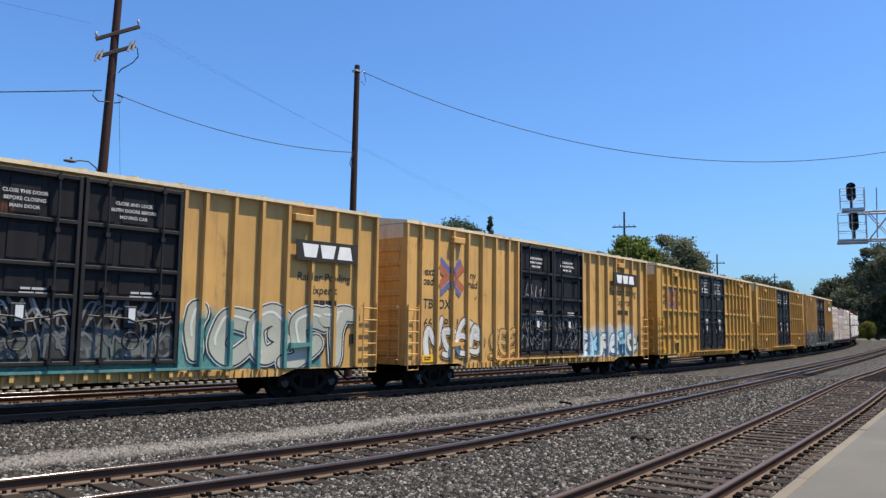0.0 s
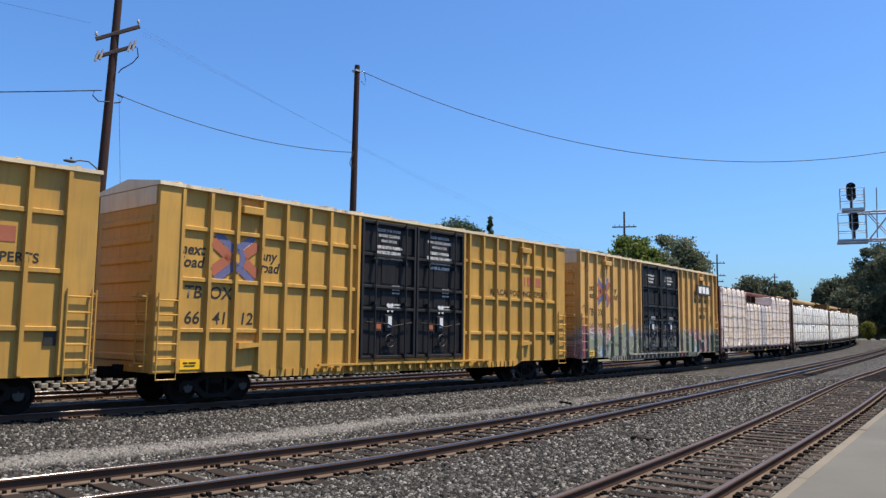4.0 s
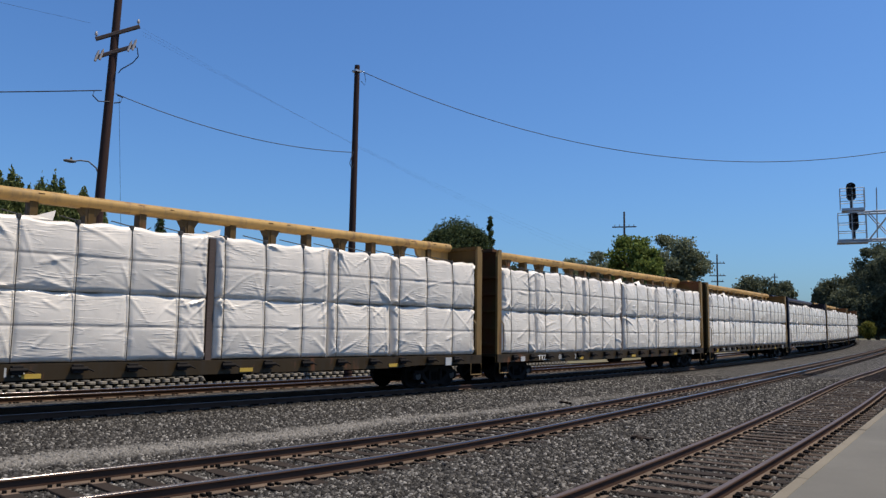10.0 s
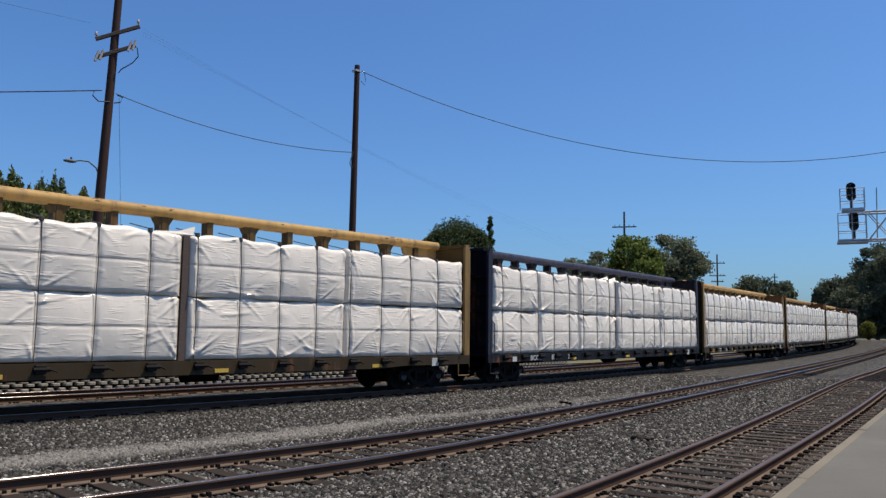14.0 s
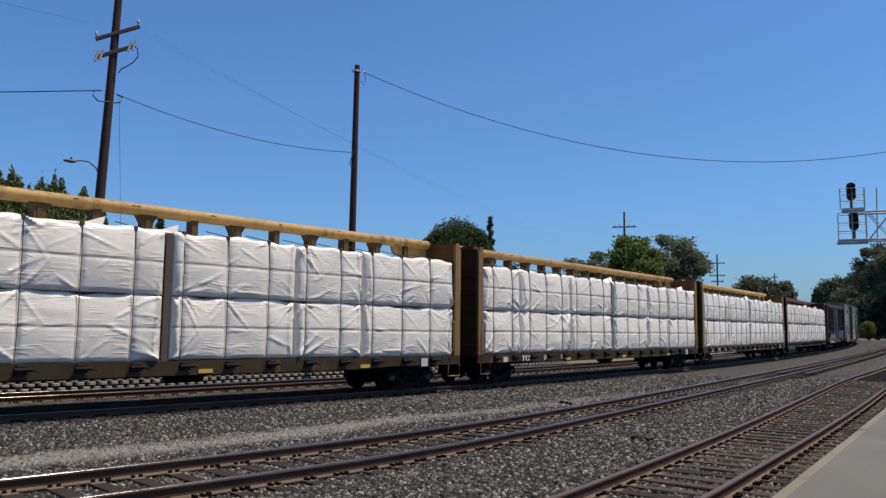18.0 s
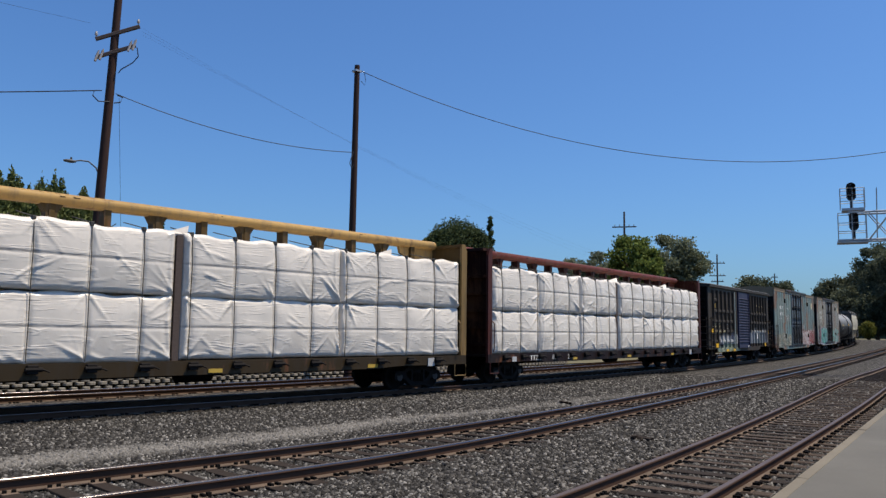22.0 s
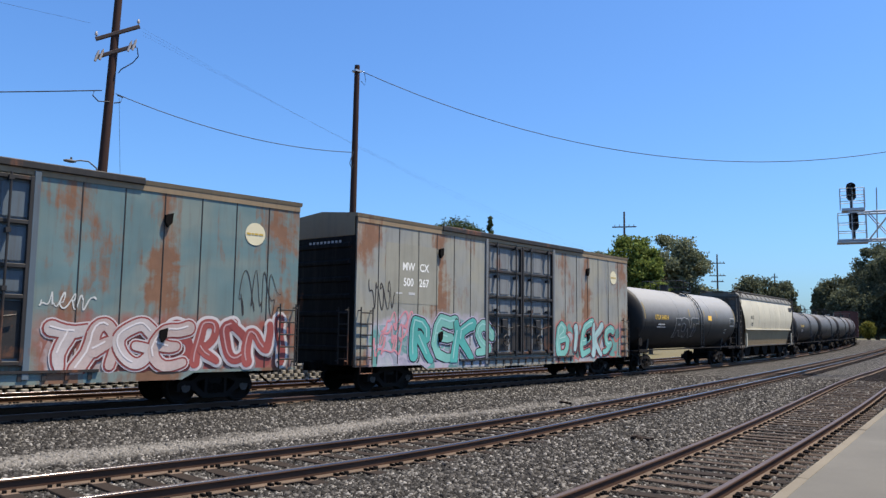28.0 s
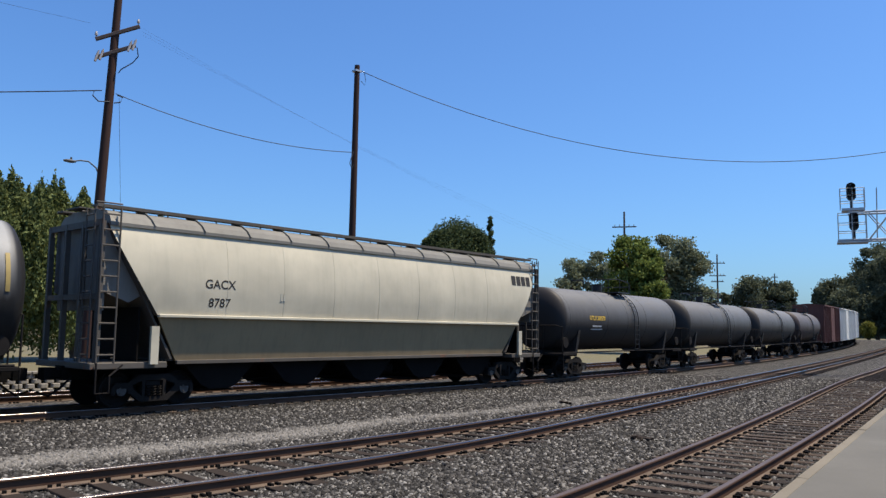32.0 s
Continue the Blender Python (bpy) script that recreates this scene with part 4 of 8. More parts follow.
def cut_plate(bm, outer, holes, y0, y1):
    """One plate in the xz plane with windows cut through it."""
    edges = []
    for loop in [outer] + holes:
        vs = [bm.verts.new((u, y0, v)) for u, v in loop]
        edges += [bm.edges.new((vs[i], vs[(i + 1) % len(vs)])) for i in range(len(vs))]
    bmesh.ops.triangle_fill(bm, edges=edges, use_beauty=True)
    out = bmesh.ops.extrude_face_region(bm, geom=list(bm.faces))
    bmesh.ops.translate(bm, vec=(0, y1 - y0, 0), verts=[g for g in out["geom"] if isinstance(g, bmesh.types.BMVert)])
    bmesh.ops.recalc_face_normals(bm, faces=bm.faces)


def sideframe_mesh():
    bm = bmesh.new()
    half = [(0.42, 0.78), (0.66, 0.60), (0.98, 0.60), (1.06, 0.50), (1.06, 0.34), (0.98, 0.30), (0.95, 0.47), (0.68, 0.47), (0.66, 0.34), (0.60, 0.34), (0.36, 0.14)]
    outer = half + [(-u, v) for u, v in reversed(half)]
    side = [(0.31, 0.27), (0.53, 0.46), (0.55, 0.54), (0.31, 0.64)]
    cut_plate(bm, outer, [[(-0.23, 0.25), (0.23, 0.25), (0.23, 0.64), (-0.23, 0.64)], side, [(-u, v) for u, v in reversed(side)]], -0.09, 0.09)
    return mesh_of("sideframe", bm, M_FRAME)


def springs_mesh():
    bm = bmesh.new()
    for x in (-0.14, 0.0, 0.14):
        for y in (-0.07, 0.07):
            pts = [(x + 0.055 * math.cos(a * 0.9), y + 0.055 * math.sin(a * 0.9), 0.25 + 0.25 * a / 28) for a in range(29)]
            pipe(bm, pts, 0.014, 4)
    return mesh_of("spring_nest", bm, M_FRAME)


def bolster_mesh():
    bm = bmesh.new()
    box(bm, -0.20, 0.20, -1.02, 1.02, 0.50, 0.64, 0.02)
    box(bm, -0.17, 0.17, -0.62, 0.62, 0.40, 0.74, 0.02)
    return mesh_of("truck", bm, M_FRAME)


def brake_mesh():
    bm = bmesh.new()
    for s in (-1, 1):
        rod(bm, (s * 0.36, -0.75, 0.40), (s * 0.36, 0.75, 0.40), 0.05, 6)
        for y in (-0.74, 0.74):
            box(bm, s * 0.36 - 0.04, s * 0.36 + 0.05, y - 0.06, y + 0.06, 0.28, 0.55)
    return mesh_of("brake_beams", bm, M_DARK)


WHEELSET, SIDEFRAME, SPRINGS, BOLSTER, BRAKES = wheelset_mesh(), sideframe_mesh(), springs_mesh(), bolster_mesh(), brake_mesh()


def truck(car, x):
    t = put("truck", BOLSTER, car, pose(x, 0, 0), "two-axle truck of dark cast steel")
    for y in (-0.98, 0.98):
        put("sideframe", SIDEFRAME, t, pose(0, y, 0))
        tagged(put("spring_nest", SPRINGS, t, pose(0, y, 0)), kind="stuff")
    put("brake_beams", BRAKES, t)
    for i, ax in enumerate((-0.82, 0.82)):
        w = put("wheelset", WHEELSET, t, pose(ax, 0, WHEEL_R))
        SPIN.append((w, i))
    return t


def coupler_mesh():
    bm = bmesh.new()
    box(bm, -0.75, 0.05, -0.11, 0.11, 0.72, 0.92, 0.02)
    prism(bm, [(0.0, -0.14), (0.22, -0.20), (0.30, -0.12), (0.16, -0.04), (0.20, 0.06), (0.32, 0.10), (0.28, 0.2), (0.1, 0.19), (0.0, 0.12)], 0.68, 0.96, "z")
    pipe(bm, [(-0.3, 0.3, 0.75), (-0.05, 0.32, 0.5), (0.2, 0.28, 0.32), (0.42, 0.15, 0.42)], 0.028)
    return mesh_of("coupler", bm, M_DARK, smooth=35)


COUPLER = coupler_mesh()


def gear(car, half, truck_in=2.1, stub=False):
    """Trucks, centre sill, couplers and brake rigging under a car."""
    for s in (-1, 1):
        truck(car, s * (half - truck_in))
        put("coupler", COUPLER, car, pose(s * (half + 0.22), 0, 0, 0, 0, 0 if s > 0 else 180))
    for a, b in ((-half - 0.1, -half + 3.0), (half - 3.0, half + 0.1)) if stub else ((-half - 0.1, half + 0.1),):
        bm = bmesh.new()
        box(bm, a, b, -0.20, 0.20, 0.66, 1.0)
        part("centre_sill", bm, M_DARK, car)
    if stub:
        return
    bm = bmesh.new()
    rod(bm, (-1.2, 0.55, 0.72), (-0.4, 0.55, 0.72), 0.15, 12)
    rod(bm, (0.5, -0.5, 0.70), (1.5, -0.5, 0.70), 0.19, 14)
    pipe(bm, [(-half + 3, 0.3, 0.62), (half - 3, 0.3, 0.62)], 0.03)
    pipe(bm, [(-half + 3, -0.3, 0.55), (-1.0, -0.45, 0.5), (1.0, -0.45, 0.5), (half - 3, -0.3, 0.55)], 0.02)
    part("brake_rigging", bm, M_DARK, car)


def ladder_mesh(w, z0, z1, mat, rungs, step=False):
    bm = bmesh.new()
    for x in (-w / 2, w / 2):
        rod(bm, (x, 0, z0), (x, 0, z1), 0.022, 6)
        for z in (z0 + 0.1, z1 - 0.1):
            rod(bm, (x, 0, z), (x, 0.12, z), 0.02, 5)
    for i in range(rungs):
        z = z0 + (z1 - z0) * (i + 0.5) / rungs
        rod(bm, (-w / 2, 0, z), (w / 2, 0, z), 0.02, 6)
    if step:
        pipe(bm, [(-w / 2, 0, z0), (-w / 2, 0, z0 - 0.32), (w / 2, 0, z0 - 0.32), (w / 2, 0, z0)], 0.022)
    return mesh_of("ladder", bm, mat)


def start_car(name, label, s0, s1, category="railcar", inset=2.1, group=""):
    root = thing(name, label, category, group or "freight train")
    half = (s1 - s0) / 2
    TRAIN.append((root, (s0 + s1) / 2, half - inset))
    return root, half


def bars(parent, x, y, z, widths, h, mat, gap=0.03, name="marking"):
    """A row of plain bars in place of writing too small to read."""
    bm = bmesh.new()
    u = 0.0
    for w in widths:
        box(bm, u, u + w, -0.003, 0.003, -h / 2, h / 2)
        u += w + gap
    bmesh.ops.translate(bm, vec=(-u / 2, 0, 0), verts=bm.verts)
    return put(name, mesh_of(name, bm, mat), parent, pose(x, y, z))


def plate(parent, x, y, z, w, h, mat, name="plate", label=""):
    bm = bmesh.new()
    box(bm, -w / 2, w / 2, -0.012, 0.012, -h / 2, h / 2)
    return put(name, mesh_of(name, bm, mat), parent, pose(x, y, z), label)


def shell(car, mat, half, y, z0, z1, t=0.06, end=None):
    """Side walls, end walls and floor of a box body, each a part."""
    for s in (-1, 1):
        bm = bmesh.new()
        box(bm, -half, half, s * y - (t if s > 0 else 0), s * y + (0 if s > 0 else t), z0, z1)
        part("side_wall", bm, mat, car)
        bm = bmesh.new()
        box(bm, s * half - (t if s > 0 else 0), s * half + (0 if s > 0 else t), -y + t, y - t, z0, z1)
        part("end_wall", bm, end or mat, car)
    bm = bmesh.new()
    box(bm, -half + t, half - t, -y + t, y - t, z0, z0 + 0.1)
    part("floor", bm, mat, car)


# ---- boxcars ----
YEL = (0.585, 0.342, 0.106)


def plug_door(car, x0, x1, y, z0, z1, mat, rodmat, marks=True, rust=None):
    """Pair of plug doors with frames, locking bars and hand wheels."""
    mid = (x0 + x1) / 2
    for a, b in ((x0, mid - 0.03), (mid + 0.03, x1)):
        bm = bmesh.new()
        box(bm, a, b, y, y + 0.09, z0, z1)
        zs = (z0 + 0.06, z0 + (z1 - z0) * 0.36, z0 + (z1 - z0) * 0.52, z0 + (z1 - z0) * 0.75, z1 - 0.06)
        door = part("door", bm, mat, car, "plug door with locking bars")
        fb = bmesh.new()
        for z in zs:
            box(fb, a, b, y - 0.10, y, z - 0.045, z + 0.045, 0.01)
        for x in (a + 0.04, b - 0.04):
            box(fb, x - 0.045, x + 0.045, y - 0.105, y, z0, z1, 0.01)
        part("door_frame", fb, rodmat, door)
        for za, zb in zip(zs, zs[1:]):
            pb = bmesh.new()
            w = (b - a) / 3
            for k in range(3):
                box(pb, a + 0.10 + k * w, a + w + k * w - 0.06, y - 0.018, y, za + 0.10, zb - 0.10, 0.015)
            part("door_panel", pb, rodmat if za == zs[0] and not marks else mat, door)
        for k in (0.22, 0.78):
            rb = bmesh.new()
            x = a + (b - a) * k
            rod(rb, (x, y - 0.155, z0 - 0.05), (x, y - 0.155, z1 + 0.02), 0.028, 8)
            for z in (z0 + 0.1, z0 + (z1 - z0) * 0.4, z0 + (z1 - z0) * 0.7, z1 - 0.1):
                box(rb, x - 0.05, x + 0.05, y - 0.19, y - 0.03, z - 0.05, z + 0.05)
            part("locking_bar", rb, rodmat, door)
        hb = bmesh.new()
        x, z = (a + b) / 2, z0 + (z1 - z0) * 0.24
        box(hb, x - 0.16, x + 0.16, y - 0.09, y - 0.02, z - 0.18, z + 0.34, 0.02)
        pipe(hb, [(a + 0.2, y - 0.11, z + 0.1), (x - 0.1, y - 0.13, z + 0.05), (x + 0.1, y - 0.13, z - 0.02), (b - 0.2, y - 0.11, z + 0.1)], 0.022)
        part("lock_gear", hb, rodmat, door)
        wb = bmesh.new()
        zw = z0 + (z1 - z0) * 0.13
        pipe(wb, [(x + 0.2 * math.cos(2 * math.pi * j / 16), y - 0.15, zw + 0.2 * math.sin(2 * math.pi * j / 16)) for j in range(17)], 0.022)
        for j in range(3):
            rod(wb, (x, y - 0.15, zw), (x + 0.2 * math.cos(2.1 * j), y - 0.15, zw + 0.2 * math.sin(2.1 * j)), 0.016, 5)
        rod(wb, (x, y - 0.15, zw), (x, y, zw), 0.035, 8)
        part("hand_wheel", wb, rodmat, door)
        if marks:
            plate(door, x + 0.02, y - 0.105, z + 0.12, 0.16, 0.34, M_PLACARD, "placard", "scuffed white placard")
    # sliding rail and rollers under the doors
    rb = bmesh.new()
    box(rb, x0 - 1.6, x1 + 1.6, y - 0.12, y - 0.02, z0 - 0.16, z0 - 0.10)
    for i in range(16):
        x = x0 - 1.4 + (x1 - x0 + 2.8) * i / 15
        box(rb, x - 0.03, x + 0.06, y - 0.1, y + 0.02, z0 - 0.32, z0 - 0.14)
    part("door_track", rb, mat if rust is None else rust, car)


def logo_cross(car, x, y, z, size, fronts, wall):
    """Crossed red and blue bands, plain shapes."""
    k = size / 2
    for s in (-1, 1):
        for off, mat, w in ((0.16, M_BLUE, 0.15), (-0.12, M_RED, 0.17), (0.02, M_PINKW, 0.06)):
            bm = bmesh.new()
            box(bm, 0.12 * k, 1.05 * k, -0.002, 0.002, -w * k, w * k)
            up = pose(0, -0.004 * (2 if mat is M_RED else 1), off * k)
            painted_over(car, put("emblem", mesh_of("emblem", bm, mat), car, pose(x, y, z) @ (pose(0, 0, 0) if s > 0 else Matrix.Rotation(math.pi, 4, "Y")) @ pose(0, 0, 0, 0, -36, 0) @ up), fronts, 0.045, 0, -0.124)
            bm = bmesh.new()
            box(bm, 0.12 * k, 1.05 * k, -0.002, 0.002, -w * k, w * k)
            up = pose(0, -0.004 * (2 if mat is M_RED else 1), -off * k)
            painted_over(car, put("emblem", mesh_of("emblem", bm, mat), car, pose(x, y, z) @ (pose(0, 0, 0) if s > 0 else Matrix.Rotation(math.pi, 4, "Y")) @ pose(0, 0, 0, 0, 36, 0) @ up), fronts, 0.045, 0, -0.124)
    bm = bmesh.new()
    for i in range(10):
        a0, a1 = math.pi * (i / 10 - 0.5), math.pi * ((i + 1) / 10 - 0.5)
        qd = [(math.cos(a) * r, math.sin(a) * r) for a, r in ((a0, 0.30 * k), (a1, 0.30 * k), (a1, 0.5 * k), (a0, 0.5 * k))]
        prism(bm, qd, -0.013, -0.010)
    painted_over(car, put("emblem", mesh_of("emblem", bm, M_BLUE), car, pose(x - 0.1 * k, y, z)), fronts, 0.045, 0, -0.124)


def yellow_boxcar(label, s0, s1, style, number, tags, seed, text_mat=None):
    car, half = start_car("boxcar", label, s0, s1)
    eave, sill, y = 5.40, 0.84, 1.46
    paint = weathered("boxcar_yellow_paint", (0.47, 0.265, 0.055) if style == "grid" else tint(YEL, 0.96 - 0.06 * (seed % 2)), 0.10 if style == "post" else 0.0, 0.35, root=car, tags=tags)
    roofm = weathered("boxcar_roof_cream", (0.68, 0.56, 0.37), 0.12, 0.3, root=car)
    dark = weathered("boxcar_door_black", (0.017, 0.016, 0.017), 0.05, 0.1, root=car, tags=[(a, b, t - 0.5, d, s + 3, [(0.05, 0.06, 0.06), (0.10, 0.14, 0.12), (0.02, 0.02, 0.02), (0.03, 0.03, 0.03)], (0.16, 0.18, 0.17)) for a, b, t, d, s, c, l in tags[:1]], rough=0.5, gloss=0.12)
    shell(car, paint, half, y, sill, eave)
    # roof with raised seams and an overhanging eave
    bm = bmesh.new()
    prism(bm, [(-1.60, eave - 0.03), (-1.60, eave + 0.06), (0, eave + 0.26), (1.60, eave + 0.06), (1.60, eave - 0.03)], -half - 0.04, half + 0.04, "x")
    for i in range(15):
        x = -half + 0.5 + (2 * half - 1) * i / 14
        for s in (-1, 1):
            vs = box(bm, x - 0.05, x + 0.05, -0.79, 0.79, -0.02, 0.03)
            bmesh.ops.transform(bm, matrix=pose(0, s * 0.8, eave + 0.17, -s * 7.1, 0, 0), verts=vs)
    part("roof", bm, roofm, car, "pale roof with raised seams")
    dx = 2.42
    # posts
    spacing, inset = (0.80, 0.64) if style == "grid" else (0.84, 0.78)
    bm = bmesh.new()
    prism(bm, [(-0.07, 0), (0.07, 0), (0.045, -0.13), (-0.045, -0.13)], sill + 0.02, eave - 0.04, "z")
    post = mesh_of("post", bm, paint)
    xs = [dx + 0.10] + [half - inset - spacing * i for i in range(8) if half - inset - spacing * i > dx + 0.3]
    for s in (-1, 1):
        for i, px in enumerate(xs):
            for side in (-1, 1):
                m = pose(s * px, side * y, 0) @ (pose(0, 0, 0) if side < 0 else pose(0, 0, 0, 0, 0, 180))
                put("post", post, car, m)
    if style == "grid":
        for s in (-1, 1):
            for side in (-1, 1):
                for z in (4.40, 3.12, 1.86):
                    bm = bmesh.new()
                    box(bm, dx + 0.1, half - 0.62, -0.07, 0, -0.055, 0.055, 0.012)
                    put("rail_bar", mesh_of("rail_bar", bm, paint), car, pose(0, side * y, z) @ pose(0, 0, 0, 0, 0, 0 if (side < 0) == (s > 0) else 180) if side < 0 and s > 0 else pose(0, side * y, z) @ Matrix.Diagonal((s, -side, 1, 1)))
    # corner posts and sills
    for s in (-1, 1):
        for side in (-1, 1):
            bm = bmesh.new()
            w = 0.62 if style == "grid" else 0.10
            box(bm, -w / 2, w / 2, -0.13 if style == "post" else -0.09, 0.0, sill, eave - 0.02, 0.012)
            put("corner_post", mesh_of("corner_post", bm, paint), car, pose(s * (half - w / 2), side * y, 0) @ (pose(0, 0, 0) if side < 0 else pose(0, 0, 0, 0, 0, 180)))
    for side in (-1, 1):
        bm = bmesh.new()
        prism(bm, [(-half, sill), (half, sill), (half, sill - 0.02), (half - 2.9, sill - 0.02), (half - 3.4, sill - 0.20), (-half + 3.4, sill - 0.20), (-half + 2.9, sill - 0.02), (-half, sill - 0.02)], side * (y - 0.02) - 0.03, side * (y - 0.02) + 0.03)
        part("side_sill", bm, paint, car)
        bm = bmesh.new()
        for i in range(44):
            x = -half + 3.5 + (2 * half - 7) * i / 43
            box(bm, x - 0.035, x + 0.035, side * y - 0.05, side * y + 0.05, sill - 0.2, sill + 0.0)
        tagged(part("sill_ribs", bm, paint, car), kind="stuff")
    # ends with pressed ribs
    for s in (-1, 1):
        bm = bmesh.new()
        for i in range(8):
            z = sill + 0.35 + 0.48 * i
            box(bm, s * half - 0.05, s * half + 0.05, -1.3, 1.3, z - 0.10, z + 0.10, 0.04)
        part("end_ribs", bm, paint, car)
    plate(car, -half - 0.012, 0, eave - 0.22, 0.02, 0.4, roofm, "end_header")
    bm = bmesh.new()
    box(bm, -half - 0.03, -half - 0.005, -1.42, 1.42, eave - 0.5, eave - 0.05)
    part("end_header", bm, roofm, car, "pale end header sheet")
    plug_door(car, -dx, dx, -y - 0.06, sill + 0.20, eave - 0.10, dark, weathered("boxcar_door_frame", (0.020, 0.019, 0.0195), 0.06, 0.2, root=car, rough=0.45, gloss=0.2), rust=paint)
    bm = bmesh.new()
    box(bm, -dx, dx, y, y + 0.05, sill + 0.1, eave - 0.1)
    part("door", bm, dark, car)
    lad = ladder_mesh(0.52, 1.0, 2.75, paint, 5, True)
    for s in (-1, 1):
        put("ladder", lad, car, pose(s * (half - 0.32), -y - 0.16, 0))
        put("ladder", lad, car, pose(s * (half - 0.32), y + 0.16, 0, 0, 0, 180))
        put("ladder", ladder_mesh(0.45, 0.9, 2.75, paint, 6), car, pose(s * (half + 0.12), -1.15, 0, 0, 0, 90))
    # upper route bracket
    for s in (-1, 1):
        bm = bmesh.new()
        box(bm, -0.42, 0.22, -0.20, 0, -0.05, 0.16, 0.02)
        put("corner_bracket", mesh_of("corner_bracket", bm, paint), car, pose(s * (half - 2.75), -y, eave - 0.42))
        put("corner_bracket", mesh_of_bracket(paint), car, pose(s * (half - 2.75), -y, sill + 0.55))
    f = -y - 0.006
    # lettering, ahead of the doors
    gapx = spacing
    fronts = [s * q for q in xs for s in (-1, 1)]
    ax = -half + inset + spacing / 2
    for dxl, dz, word in ((0, 0.15, "next"), (0, -0.17, "load"), (gapx * 2.88, 0.15, "any"), (gapx * 2.88, -0.17, "road")):
        painted_over(car, letter(word, 0.38, M_BLKLET, car, ax - 0.05 + dxl, f, 3.72 + dz, shear=0.2, bold=0.008), fronts, 0.045, f, -y - 0.134)
    logo_cross(car, ax + gapx * (1.5 if style == "grid" else 1.4), -y - 0.012, 3.75, 1.55, fronts, y)
    letter("TB", 0.44, M_BLKLET, car, ax, f, 2.80, shear=0.12, sx=1.0, bold=0.006)
    letter("OX", 0.44, M_BLKLET, car, ax + gapx, f, 2.80, shear=0.12, sx=1.0, bold=0.006)
    for i, k in enumerate((0, 2, 4)):
        letter(number[k:k + 2], 0.44, M_BLKLET, car, ax + gapx * i, f, 2.16, shear=0.12, sx=1.0, bold=0.006)
    plate(car, ax, f - 0.01, 1.02, 0.56, 0.24, M_REFLECT, "notice_plate", "yellow notice plate")
    bars(car, ax, f - 0.026, 1.06, (0.12, 0.2), 0.035, M_BLKLET)
    bars(car, ax, f - 0.026, 0.99, (0.3,), 0.03, M_BLKLET)
    # behind the doors
    small = seed == 1
    bx, ez, tz, ts = (half - 1.97, 4.14, (3.40, 3.03, 2.68), 0.32) if small else (half - 2.45, 4.40, (3.80, 3.33, 2.86), 0.46)
    if style == "post":
        plate(car, bx, f - 0.138, ez, 2.2 if small else 2.4, 0.58, M_BLKLET, "emblem_panel", "black emblem panel with white shapes")
        for u, top, low in ((-0.62, 0.56, 0.40), (0.0, 0.56, 0.40), (0.62, 0.40, 0.56)):
            bm = bmesh.new()
            prism(bm, [(u - low / 2, -0.19), (u + low / 2, -0.19), (u + top / 2, 0.19), (u - top / 2, 0.19)], 0, 0.004)
            put("emblem", mesh_of("emblem", bm, M_WHITE), car, pose(bx, f - 0.156, ez))
        for word, z in (("Railcar Pooling", tz[0]), ("Experts", tz[1])):
            painted_over(car, letter(word, ts, M_BLKLET, car, bx, f, z, shear=0.1, bold=0.004), fronts, 0.045, f, -y - 0.134)
        painted_over(car, bars(car, bx, f, tz[2], (0.7 * ts, 0.6 * ts, 0.9 * ts), 0.45 * ts, M_BLKLET), fronts, 0.045, f, -y - 0.134)
    else:
        painted_over(car, letter("RAILCAR POOLING EXPERTS", 0.30, M_BLKLET, car, bx - 0.6, f, 3.36, sx=0.98, bold=0.004), fronts, 0.045, f, -y - 0.134)
        for u in (-0.55, 0.0, 0.5):
            bars(car, bx + 0.1 + u, f, 3.86, (0.42,), 0.34, M_RED, name="emblem")
    plate(car, half - 0.85, f - 0.01, 1.65, 0.25, 0.3, M_BLKLET, "notice_plate")
    # door stencils
    for k, c in ((-0.5, ("CLOSE THIS DOOR", "BEFORE CLOSING", "MAIN DOOR")), (0.5, ("CLOSE AND LOCK", "BOTH DOORS BEFORE", "MOVING CAR"))):
        if style == "grid":
            for i, line in enumerate(c):
                letter(line, 0.12, M_GREYLET, car, dx * k, -y - 0.084, 5.03 - 0.165 * i, bold=0.003)
            for i, line in enumerate(("CIERRE ESTA PUERTA", "ANTES DE CERRAR", "LA PUERTA PRINCIPAL") if k < 0 else ("CIERRE Y PONGA", "EL SEGURO EN AMBAS", "PUERTAS ANTES DE", "MOVER EL CARRO")):
                letter(line, 0.125, M_WHITE, car, dx * k, -y - 0.084, 4.50 - 0.165 * i, bold=0.003)
        for i, line in enumerate(c if style != "grid" else ()):
            letter(line, 0.108, M_GREYLET if style == "post" and seed % 2 else M_WHITE, car, dx * k, -y - 0.084, 4.80 - 0.16 * i, bold=0.003)
        if style == "grid":
            for i in range(3):
                bars(car, dx * k + 0.35, -y - 0.084, 3.30 - 0.11 * i, (0.12, 0.06, 0.10), 0.045, M_GREYLET)
            plate(car, dx * k - 0.42, -y - 0.10, 2.02, 0.2, 0.24, M_RED, "notice_plate", "small red notice")
            for tilt in (-40, 40):
                bm = bmesh.new()
                box(bm, -0.17, 0.17, -0.004, 0.004, -0.05, 0.05)
                put("sticker", mesh_of("sticker", bm, M_PLACARD), car, pose(dx * k + 0.02, -y - 0.155, 2.62, 0, tilt, 0))
        bars(car, dx * k + 0.3, -y - 0.084, 2.72, (0.2, 0.3), 0.05, M_GREYLET)
